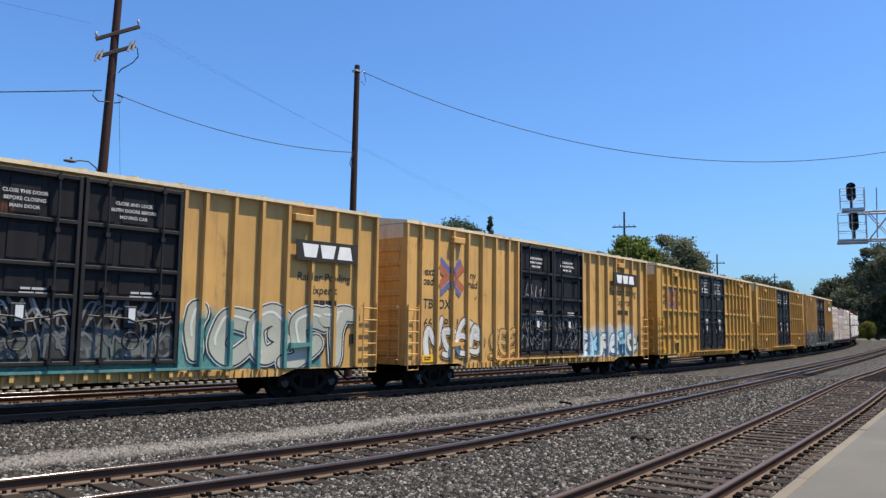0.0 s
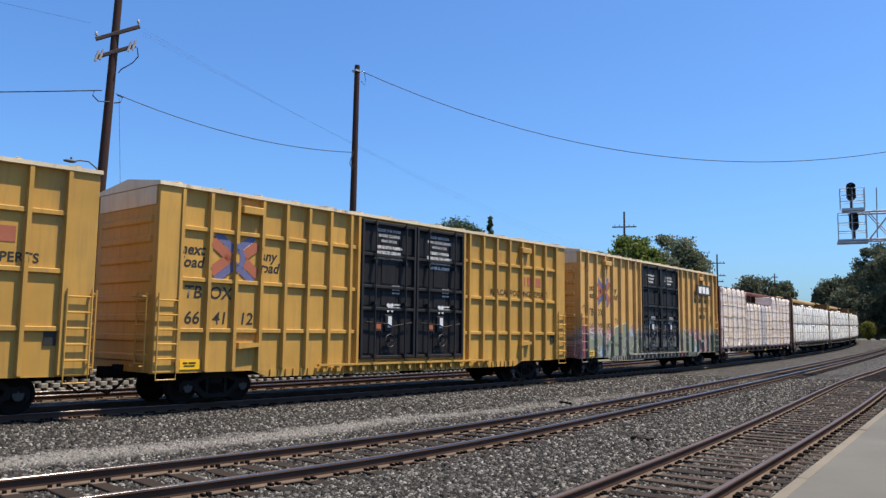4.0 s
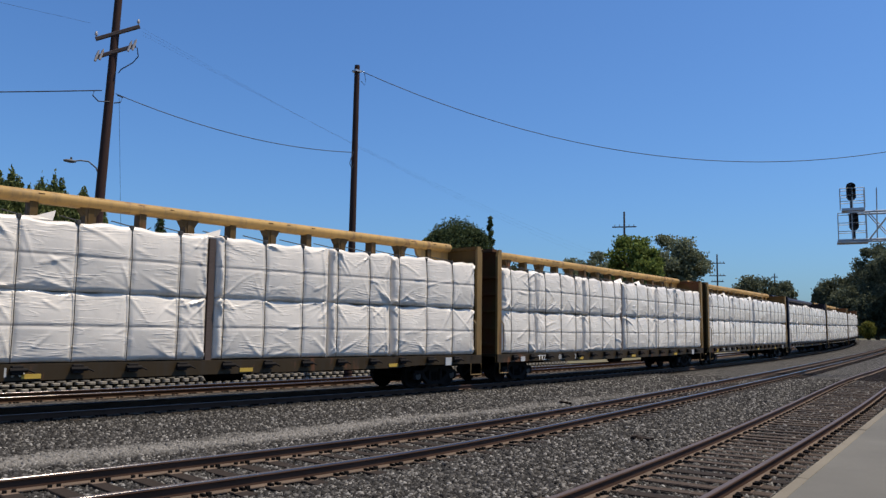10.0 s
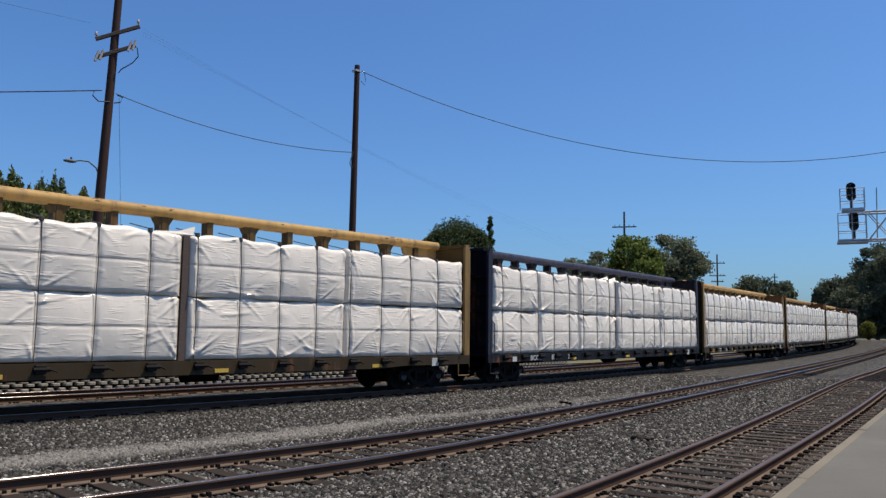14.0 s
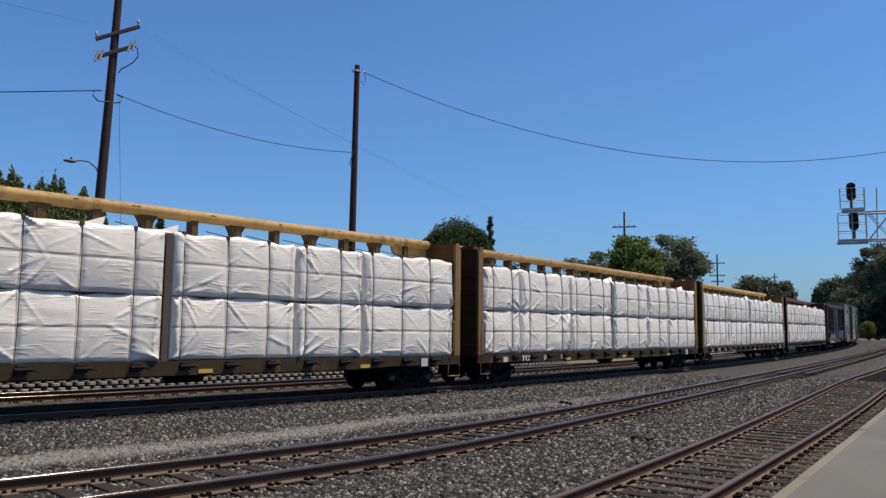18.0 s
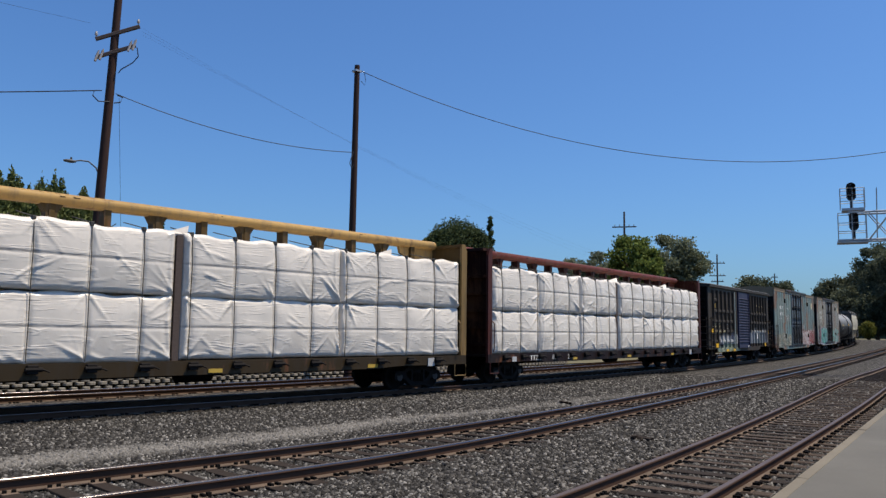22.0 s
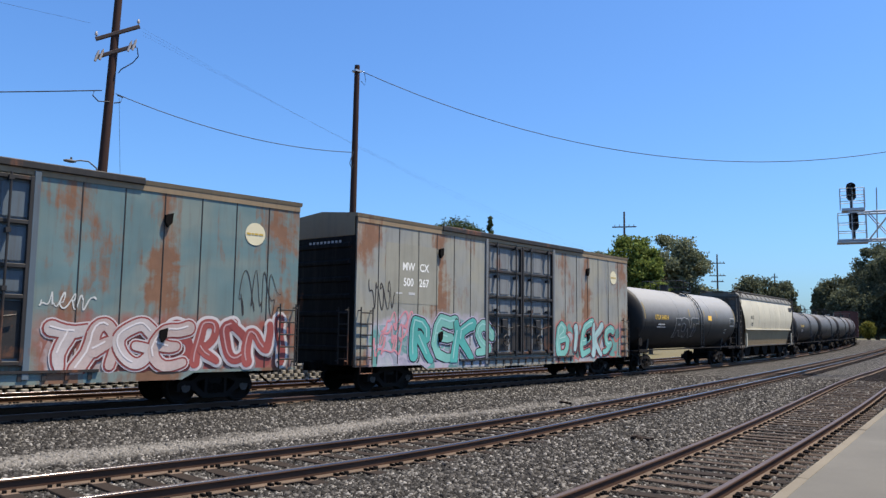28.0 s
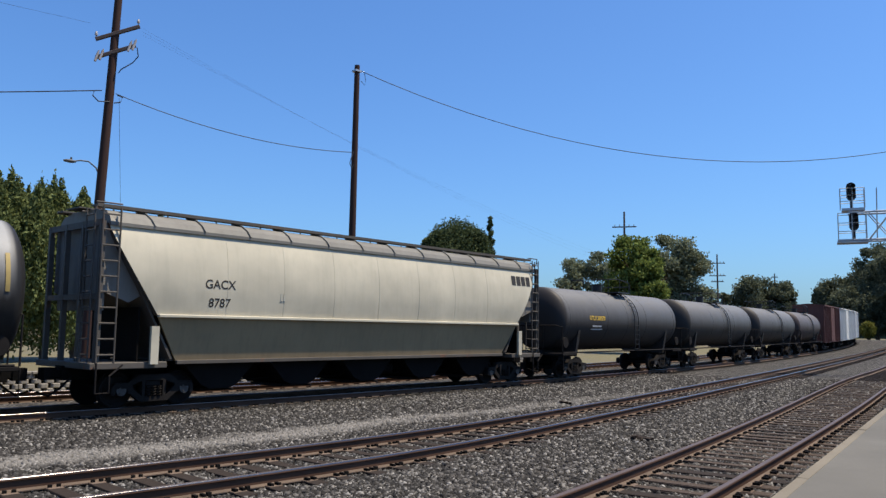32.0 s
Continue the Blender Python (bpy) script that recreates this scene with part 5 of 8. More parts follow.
        bars(car, dx * k + 0.3, -y - 0.084, 2.62, (0.3, 0.25), 0.05, M_GREYLET)
    gear(car, half)
    return car


def mesh_of_bracket(mat):
    bm = bmesh.new()
    prism(bm, [(-0.4, 0.0), (0.26, 0.06), (0.26, 0.16), (-0.4, 0.16)], -0.16, 0)
    return mesh_of("corner_bracket", bm, mat)


M_CREAM = plain("cream_stencil", (0.40, 0.34, 0.19), 0.6, 0, 12, 0.3)
M_SPRAY = plain("grey_spray", (0.26, 0.26, 0.26), 0.6, 0, 8, 0.3)
GREEN_TAG = [(0.115, 0.155, 0.105), (0.15, 0.195, 0.13), (0.12, 0.165, 0.12), (0.30, 0.11, 0.11), (0.105, 0.13, 0.09), (0.14, 0.18, 0.13)]
TEAL_TAG = [(0.035, 0.20, 0.20), (0.05, 0.24, 0.23), (0.03, 0.17, 0.17), (0.05, 0.22, 0.20), (0.045, 0.22, 0.21)]
BLUE_TAG = [(0.45, 0.49, 0.50), (0.20, 0.40, 0.50), (0.5, 0.48, 0.40), (0.24, 0.44, 0.52)]
RED_TAG = [(0.42, 0.40, 0.38), (0.26, 0.05, 0.05), (0.33, 0.10, 0.08), (0.45, 0.43, 0.42), (0.30, 0.07, 0.05)]
LILAC_TAG = [(0.10, 0.33, 0.30), (0.06, 0.20, 0.20), (0.33, 0.30, 0.38), (0.45, 0.45, 0.48), (0.09, 0.28, 0.26)]


GLYPH = {"T": "04-44 24-20", "A": "00-14-34-40 12-32", "G": "43-24-03-01-20-41-22", "E": "44-04-00-40 02-32", "B": "00-04-33-02-42-30-00", "R": "00-04-34-32-02 12-40", "O": "24-03-01-20-41-43-24", "N": "00-04-40-44", "K": "00-04 44-02-40", "S": "43-24-03-21-41-20-00", "I": "24-20", "L": "04-00-40", "C": "43-24-03-01-20-41", "M": "00-04-22-44-40", "Z": "04-44-00-40"}


def rounded(pts, times=2):
    """Cut the corners of an open line."""
    for _ in range(times):
        out = [pts[0]]
        for (a, b), (c, d) in zip(pts, pts[1:]):
            out += [(a * 0.75 + c * 0.25, b * 0.75 + d * 0.25), (a * 0.25 + c * 0.75, b * 0.25 + d * 0.75)]
        pts = out + [pts[-1]]
    return pts


def sprayed(car, word, x, y, z0, z1, step, rim, hearts, halo, seed=0, fat=0.2, sharp=False):
    """A row of fat overlapping hand-sprayed letters: shade, halo, rim, heart and shine."""
    r = random.Random(seed)
    mats = [plain("spray_shade", tint(rim, 0.4), 0.55, 0, 5, 0.2), plain("spray_halo", halo, 0.55, 0, 5, 0.25), plain("spray_rim", rim, 0.55, 0, 6, 0.2)]
    fills = [plain("spray_heart", c, 0.55, 0, 3, 0.45) for c in hearts]
    shine = plain("spray_shine", tuple(min(0.75, 0.22 + 0.9 * v) for v in hearts[0]), 0.5, 0, 5, 0.15)
    h = z1 - z0
    for i, ch in enumerate(word):
        w = step * r.uniform(1.0, 1.2)
        lean, tall, drop = r.uniform(-0.18, 0.22), r.uniform(0.85, 1.08), r.uniform(-0.05, 0.05) * h
        ph = [r.uniform(0, 6.28) for _ in range(3)]
        lines = []
        for run in GLYPH[ch].split():
            pts = [(int(q[0]) / 4 - 0.5 + r.uniform(-0.07, 0.07), int(q[1]) / 4 - 0.5 + r.uniform(-0.07, 0.07)) for q in run.split("-")]
            pts = rounded(pts, 1 if sharp else 2)
            lines.append([(w * (u + lean * v + 0.08 * math.sin(5 * v + ph[0])) * 0.78, h * tall * (v * 0.74 + 0.05 * math.sin(4 * u + ph[1]))) for u, v in pts])
        base = fat * min(w, h) * 0.5
        for layer, (m, grow, du, dv) in enumerate(((mats[0], 0.05, 0.07, -0.06), (mats[1], 0.075, 0, 0), (mats[2], 0.042, 0, 0), (fills[i % len(fills)], 0.0, 0, 0), (shine, -0.72 * base, -0.22 * base, 0.3 * base))):
            bm = bmesh.new()
            k = 0
            for line in lines:
                n = len(line)
                for j, (u, v) in enumerate(line):
                    rad = base * (1.15 - 0.45 * j / max(1, n - 1)) + grow
                    if layer == 4:
                        rad = max(0.012, base * 0.14)
                        if j > n * 0.6:
                            break
                    yy = -0.00022 * k
                    k += 1
                    ring = [bm.verts.new((u + du + rad * math.cos(a), yy, v + dv + rad * math.sin(a))) for a in [2 * math.pi * q / 12 for q in range(12)]]
                    bm.faces.new(ring)
                    if j:
                        (u0, v0), r0 = line[j - 1], last
                        ln = math.hypot(u - u0, v - v0) or 1.0
                        nx, nz = -(v - v0) / ln, (u - u0) / ln
                        q = [(u0 + nx * r0, v0 + nz * r0), (u0 - nx * r0, v0 - nz * r0), (u - nx * rad, v - nz * rad), (u + nx * rad, v + nz * rad)]
                        bm.faces.new([bm.verts.new((c + du, yy - 0.0001, d + dv)) for c, d in q])
                    last = rad
            at = pose(x + step * i, y - 0.006 * i - 0.0055 * layer, (z0 + z1) / 2 + drop)
            # keep the paint on the sheet above the sill
            bmesh.ops.bisect_plane(bm, geom=bm.verts[:] + bm.edges[:] + bm.faces[:], plane_co=(0, 0, 0.86 - at.translation.z), plane_no=(0, 0, -1), clear_outer=True)
            put("sprayed_letter", mesh_of("sprayed_letter", bm, m), car, at, "sprayed graffiti letter" if layer == 3 else "")


def sprayed_field(car, outline, y, mat):
    """A flat area of sprayed paint with a bold uneven outline."""
    bm = bmesh.new()
    bm.faces.new([bm.verts.new((px, 0, pz)) for px, pz in reversed(outline)])
    bmesh.ops.triangulate(bm, faces=bm.faces[:])
    bmesh.ops.recalc_face_normals(bm, faces=bm.faces[:])
    return put("graffiti", mesh_of("graffiti", bm, mat), car, pose(0, y, 0))


def spray_line(car, pts, y, w, mat):
    """A mitred band of sprayed paint along a line."""
    bm = bmesh.new()
    prev = None
    for i, (px, pz) in enumerate(pts):
        q0, q1 = pts[max(i - 1, 0)], pts[min(i + 1, len(pts) - 1)]
        tx, tz = q1[0] - q0[0], q1[1] - q0[1]
        n = math.hypot(tx, tz) or 1.0
        ww = w * (0.75 + 0.35 * math.sin(2.3 * i))
        cur = (bm.verts.new((px - tz / n * ww / 2, 0, pz + tx / n * ww / 2)), bm.verts.new((px + tz / n * ww / 2, 0, pz - tx / n * ww / 2)))
        if prev:
            bm.faces.new((prev[0], prev[1], cur[1], cur[0]))
        prev = cur
    return put("graffiti", mesh_of("graffiti", bm, mat), car, pose(0, y, 0))


def scribble(parent, x0, x1, y, z0, z1, mat, seed, w=0.03, loops=5, name="scrawl"):
    """One looping line of spray or marker, as a flat ribbon."""
    r = random.Random(seed)
    ph = [r.uniform(0, 6.28) for _ in range(4)]
    n = 22 * loops
    pts = []
    for i in range(n + 1):
        u = i / n
        a = 2 * math.pi * loops * u
        pts.append((x0 + (x1 - x0) * (u + 0.55 / loops * math.sin(a + ph[0]) * (0.6 + 0.4 * math.sin(a * 0.37 + ph[3]))), (z0 + z1) / 2 + (z1 - z0) * (0.36 * math.sin(a + ph[1]) + 0.20 * math.sin(2.13 * a + ph[2]))))
    bm = bmesh.new()
    prev = None
    for i, (px, pz) in enumerate(pts):
        q0, q1 = pts[max(i - 1, 0)], pts[min(i + 1, n)]
        tx, tz = q1[0] - q0[0], q1[1] - q0[1]
        ln = math.hypot(tx, tz) or 1.0
        k = w / 2 * (0.7 + 0.5 * math.sin(i * 0.21 + ph[0]) ** 2)
        yy = y - 0.003 * i / n
        cur = (bm.verts.new((px - tz / ln * k, yy, pz + tx / ln * k)), bm.verts.new((px + tz / ln * k, yy, pz - tx / ln * k)))
        if prev:
            bm.faces.new((prev[0], cur[0], cur[1], prev[1]))
        prev = cur
    return put(name, mesh_of(name, bm, mat), parent)


# ---- older boxcars ----
def black_boxcar(label, s0, s1):
    car, half = start_car("boxcar", label, s0, s1)
    eave, sill, y = 4.78, 1.0, 1.47
    grey = [(0.45, 0.46, 0.45), (0.30, 0.32, 0.31), (0.5, 0.5, 0.49)]
    paint = weathered("boxcar_black_paint", (0.050, 0.041, 0.033), 0.02, 0.2, root=car, gloss=0.12, tags=[(-half + 2.3, -1.55, 1.7, 1.25, 2, grey, (0.5, 0.5, 0.5)), (1.9, half - 0.9, 2.05, 1.25, 5, [(0.5, 0.5, 0.5), (0.08, 0.03, 0.04), (0.25, 0.28, 0.28), (0.45, 0.45, 0.43)], (0.30, 0.31, 0.31)), (-half + 1.9, -0.6, 1.2, 0.8, 9, [(0.30, 0.36, 0.22), (0.35, 0.38, 0.28)], (0.2, 0.25, 0.2))])
    blue = weathered("boxcar_blue_door", (0.026, 0.027, 0.06), 0.0, 0.25, root=car)
    roofm = weathered("boxcar_roof_galvanised", (0.19, 0.185, 0.18), 0.3, 0.3, root=car)
    # end walls in near-black, which puts their shade into the colour
    shell(car, paint, half, y, sill, eave, end=M_DARK)
    bm = bmesh.new()
    prism(bm, [(-1.60, eave - 0.08), (-1.60, eave + 0.05), (0, eave + 0.22), (1.60, eave + 0.05), (1.60, eave - 0.08)], -half - 0.04, half + 0.04, "x")
    part("roof", bm, paint, car)
    bm = bmesh.new()
    box(bm, -0.42, 0.42, -0.72, 0.72, 0, 0.045, 0.02)
    panel = mesh_of("roof_panel", bm, roofm)
    for i in range(12):
        x = -half + 0.75 + (2 * half - 1.5) * i / 11
        for s in (-1, 1):
            put("roof_panel", panel, car, pose(x, s * 0.83, eave + 0.14, -s * 6, 0, 0), "rusty raised roof panel")
    bm = bmesh.new()
    prism(bm, [(-0.06, 0), (0.06, 0), (0.035, -0.12), (-0.035, -0.12)], sill + 0.05, eave - 0.25, "z")
    post = mesh_of("post", bm, paint)
    xs = [-half + 0.85 + 0.86 * i for i in range(6)] + [1.95 + 0.75 * i for i in range(7)]
    for x in xs:
        for side in (-1, 1):
            put("post", post, car, pose(x, side * y, 0, 0, 0, 0 if side < 0 else 180))
    # short pressed ribs between posts
    bm = bmesh.new()
    box(bm, -0.34, 0.34, -0.07, 0, -0.10, 0.10, 0.04)
    rib = mesh_of("side_rib", bm, paint)
    for i, x in enumerate(xs[:-1]):
        if i == 5:
            continue
        for z in (1.46, 2.08, 2.68, 3.30):
            if i < 6 or z > 2:
                put("side_rib", rib, car, pose((x + xs[i + 1]) / 2, -y, z - 0.02))
    put("side_rib", rib, car, pose((xs[0] + xs[1]) / 2, -y, 3.95))
    # corrugated sliding door
    a, b = -1.25, 1.42
    bm = bmesh.new()
    box(bm, a, b, -y - 0.08, -y - 0.03, sill + 0.06, eave - 0.16)
    door = part("door", bm, blue, car, "dark blue corrugated sliding door")
    bm = bmesh.new()
    for i in range(17):
        z = sill + 0.38 + 0.176 * i
        prism(bm, [(-y - 0.08, z - 0.06), (-y - 0.135, z - 0.01), (-y - 0.135, z + 0.02), (-y - 0.08, z + 0.05)], a + 0.06, b - 0.06, "x")
    part("corrugation", bm, blue, door)
    bm = bmesh.new()
    for x in (a + 0.03, b - 0.03):
        box(bm, x - 0.04, x + 0.04, -y - 0.15, -y - 0.05, sill, eave - 0.14)
    box(bm, a, b, -y - 0.15, -y - 0.05, sill - 0.02, sill + 0.16)
    part("door_frame", bm, blue, door)
    plate(door, b - 0.5, -y - 0.165, sill + 0.08, 0.2, 0.12, M_PLACARD, "placard")
    lt = weathered("door_post_grey", (0.20, 0.23, 0.22), 0.15, 0.5, root=car)
    for x in (-1.95, -1.6):
        bm = bmesh.new()
        box(bm, x - 0.09, x + 0.09, -y - 0.10, -y, 0.85, eave - 0.2, 0.012)
        part("door_post", bm, lt if x < -1.8 else paint, car)
    for side in (-1, 1):
        bm = bmesh.new()
        prism(bm, [(-half, sill), (half, sill), (half - 2.6, sill), (half - 3.0, sill - 0.22), (-half + 1.8, sill - 0.22), (-half + 1.6, sill - 0.02), (-half, sill - 0.02)], side * (y - 0.02) - 0.03, side * (y - 0.02) + 0.03)
        part("side_sill", bm, paint, car)
    for x, z, w in ((-half + 0.45, 2.1, 0.34), (-half + 1.35, 1.2, 0.5), (-half + 3.6, 0.88, 0.5), (-2.3, 0.88, 0.45), (half - 1.6, 1.15, 0.4), (half - 0.5, 2.0, 0.2)):
        plate(car, x, -y - 0.10, z, w, 0.24 if z > 1 else 0.14, M_REFLECT, "reflector", "yellow reflector")
    f = -y - 0.006
    letter("CS", 0.36, M_CREAM, car, (xs[0] + xs[1]) / 2, f, 2.40, sx=1.2, bold=0.008)
    letter("XT", 0.36, M_CREAM, car, (xs[1] + xs[2]) / 2, f, 2.40, sx=1.2, bold=0.008)
    for i, k in enumerate(("12", "46", "40")):
        me = letter(k, 0.36, M_CREAM, car, (xs[i] + xs[i + 1]) / 2, f, 2.02, sx=1.3, bold=0.008).data
        # carry the paint over the pressed rib that crosses the figures
        bm = bmesh.new()
        bm.from_mesh(me)
        for side in (-1, 1):
            bmesh.ops.bisect_plane(bm, geom=bm.verts[:] + bm.edges[:] + bm.faces[:], plane_co=(0, 0, 0.04 + side * 0.06), plane_no=(0, 0, side), clear_outer=True)
        put("lettering", mesh_of("lettering", bm, M_CREAM), car, pose((xs[i] + xs[i + 1]) / 2, -y - 0.073, 2.02))
    for i in range(3):
        bm = bmesh.new()
        box(bm, -0.24, -0.12, -0.003, 0.003, -0.3, 0.3)
        box(bm, -0.24, 0.2, -0.003, 0.003, 0.18, 0.3)
        box(bm, -0.24, 0.2, -0.003, 0.003, -0.3, -0.18)
        put("emblem", mesh_of("emblem", bm, M_CREAM), car, pose(xs[7 + i + 1] + 0.38, f, 3.62))
    for i in range(4):
        bars(car, -half + 1.32, f, 3.72 - 0.07 * i, (0.2, 0.2), 0.03, M_YELLET)
    plate(car, xs[4] + 0.0 - 0.42, f - 0.005, 2.35, 0.3, 0.3, M_GREYLET, "stencil")
    plate(car, xs[4] + 0.0 - 0.42, f - 0.010, 2.35, 0.24, 0.24, paint, "stencil")
    plate(car, xs[4] + 0.45, f - 0.02, 1.62, 0.5, 0.55, blue, "paint_patch")
    plate(car, (xs[8] + xs[9]) / 2, f - 0.02, 1.75, 0.4, 0.4, M_WHITE, "stencil")
    lad = ladder_mesh(0.5, 0.95, 2.9, paint, 5, True)
    for s in (-1, 1):
        put("ladder", lad, car, pose(s * (half - 0.33), -y - 0.14, 0))
        put("ladder", ladder_mesh(0.4, 0.95, 2.9, paint, 5), car, pose(s * (half + 0.14), -1.2, 0, 0, 0, 90))
        bm = bmesh.new()
        for i in range(6):
            box(bm, s * half - 0.05, s * half + 0.05, -1.3, 1.3, 1.3 + 0.5 * i, 1.5 + 0.5 * i, 0.04)
        part("end_ribs", bm, M_DARK, car)
    gear(car, half)
    return car


def rusty_boxcar(label, s0, s1, number, base, fade, rust, tags, door_c, logo=True):
    car, half = start_car("boxcar", label, s0, s1)
    eave, sill, y = 5.38, 0.86, 1.52
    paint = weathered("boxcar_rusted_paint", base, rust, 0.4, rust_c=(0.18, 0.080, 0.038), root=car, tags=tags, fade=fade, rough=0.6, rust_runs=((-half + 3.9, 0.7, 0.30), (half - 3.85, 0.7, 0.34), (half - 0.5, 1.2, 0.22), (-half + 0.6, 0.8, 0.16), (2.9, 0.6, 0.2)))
    # grimy ends, blackened further to hold the shade on them
    endm = weathered("boxcar_shaded_end", (0.008, 0.0075, 0.0075), 0.05, 0.2, root=car, gloss=0.08)
    doorm = weathered("boxcar_rusted_door", door_c, rust * 0.55, 0.6, root=car, grime=(0.07, 0.055, 0.045))
    dark = weathered("boxcar_dark_frame", (0.026, 0.024, 0.023), 0.2, 0.2, root=car)
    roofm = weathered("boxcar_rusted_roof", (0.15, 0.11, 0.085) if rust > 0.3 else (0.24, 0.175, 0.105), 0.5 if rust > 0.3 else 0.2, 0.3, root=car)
    d0, d1 = -2.35, 2.25
    for side in (-1, 1):
        for a, b, q in ((-half, d0, y), (d1, half, y), (d0, d1, y - 0.08)):
            bm = bmesh.new()
            box(bm, a, b, side * q - 0.03, side * q + 0.03, sill, eave)
            part("side_wall", bm, paint, car)
    bm = bmesh.new()
    box(bm, -half + 0.05, half - 0.05, -y + 0.13, y - 0.13, sill + 0.02, sill + 0.12)
    part("floor", bm, dark, car)
    for s in (-1, 1):
        bm = bmesh.new()
        box(bm, s * half - 0.04, s * half + 0.04, -y + 0.03, y - 0.03, sill, eave)
        part("end_wall", bm, endm, car)
        bm = bmesh.new()
        for i in range(7):
            z = sill + 0.5 + 0.52 * i
            box(bm, s * half - 0.08, s * half + 0.08, -1.35, 1.35, z - 0.09, z + 0.09, 0.04)
        part("end_ribs", bm, endm, car)
        bm = bmesh.new()
        box(bm, min(s * half, s * (half + 0.055)), max(s * half, s * (half + 0.055)), -y + 0.04, y - 0.04, eave - 0.62, eave - 0.02, 0.01)
        part("end_header", bm, roofm, car, "paler end header sheet")
    # plate seams
    bm = bmesh.new()
    box(bm, -0.012, 0.012, -0.012, 0.002, sill + 0.02, eave - 0.14)
    seam = mesh_of("plate_seam", bm, dark)
    n = 7
    for a, b in ((-half, d0), (d1, half)):
        for i in range(1, n):
            put("plate_seam", seam, car, pose(a + (b - a) * i / n, -y - 0.03, 0))
    bm = bmesh.new()
    prism(bm, [(-1.58, eave - 0.05), (-1.60, eave + 0.05), (0, eave + 0.2), (1.60, eave + 0.05), (1.58, eave - 0.05)], -half - 0.05, half + 0.05, "x")
    part("roof", bm, roofm, car, "rust-stained roof")
    bm = bmesh.new()
    box(bm, d0 - 2.55, d1 + 2.4, -1.63, -1.50, eave - 0.07, eave + 0.10, 0.02)
    part("door_header", bm, dark, car, "dark door header")
    bm = bmesh.new()
    box(bm, -half, half, -y - 0.05, -y - 0.02, eave - 0.2, eave - 0.05)
    part("top_strip", bm, roofm, car)
    plug_door(car, d0 + 0.06, d1 - 0.06, -y + 0.02, sill + 0.2, eave - 0.22, doorm, dark, False, dark)
    for x in (d0, d1):
        bm = bmesh.new()
        box(bm, x - 0.07, x + 0.07, -y - 0.09, -y, sill - 0.1, eave - 0.1, 0.01)
        part("door_post", bm, doorm, car)
    for side in (-1, 1):
        bm = bmesh.new()
        prism(bm, [(-half, sill + 0.03), (half, sill + 0.03), (half, sill - 0.04), (half - 3.0, sill - 0.04), (half - 3.3, sill - 0.2), (-half + 3.3, sill - 0.2), (-half + 3.0, sill - 0.04), (-half, sill - 0.04)], side * y - 0.05, side * y + 0.05)
        part("side_sill", bm, dark if side > 0 else paint, car)
    # lifting brackets with rust runs
    for x in (-half + 3.9, half - 3.85):
        for z in (4.55, 1.75):
            bm = bmesh.new()
            prism(bm, [(-0.09, 0.1), (0.10, 0.16), (0.08, -0.08), (-0.03, -0.2), (-0.10, -0.06)], -y - 0.13, -y - 0.02)
            put("bracket", mesh_of("bracket", bm, M_DARK), car, pose(x, 0, z))
    f = -y - 0.037
    nx = -half + 2.6
    letter(number[0], 0.36, M_WHITE, car, nx - 0.28, f, 3.95, bold=0.006, sx=0.9)
    letter(number[1], 0.36, M_WHITE, car, nx + 0.48, f, 3.95, bold=0.006, sx=0.9)
    letter(number[2], 0.36, M_WHITE, car, nx - 0.28, f, 3.45, bold=0.006, sx=0.9)
    letter(number[3], 0.36, M_WHITE, car, nx + 0.48, f, 3.45, bold=0.006, sx=0.9)
    bm = bmesh.new()
    box(bm, -1.35, 1.2, -0.001, 0.001, -0.95, 0.95)
    put("paint_patch", mesh_of("paint_patch", bm, weathered("fresh_paint_patch", tint(fade, 0.95), 0.0, 0.3, root=car)), car, pose(nx, f + 0.003, 3.72), "fresher patch of paint behind the lettering")
    bm = bmesh.new()
    for i in range(9):
        box(bm, -half - 0.044, -half - 0.041, -0.9 + 0.17 * i, -0.80 + 0.17 * i, 4.56, 4.64)
    part("marking", bm, M_GREYLET, car)
    bars(car, nx - 0.7, f, 3.1, (0.1, 0.15), 0.05, M_GREYLET)
    bars(car, nx - 0.1, f, 3.1, (0.3,), 0.08, M_GREYLET)
    if logo:
        bm = bmesh.new()
        rod(bm, (0, -0.006, 0), (0, 0.0, 0), 0.30, 28)
        disc = put("round_emblem", mesh_of("round_emblem", bm, plain("cream_decal", (0.62, 0.56, 0.38), 0.5, 0, 10, 0.12)), car, pose(half - 1.4, f, 4.42))
        bars(disc, 0, -0.012, 0, (0.12, 0.06, 0.1, 0.12), 0.05, M_YELLET)
    lad = ladder_mesh(0.5, 0.95, 2.6, dark, 5, True)
    for s in (-1, 1):
        put("ladder", lad, car, pose(s * (half - 0.36), -y - 0.15, 0))
        put("ladder", ladder_mesh(0.4, 0.9, 2.6, dark, 5), car, pose(s * (half + 0.16), -1.2, 0, 0, 0, 90))
    gear(car, half)
    return car


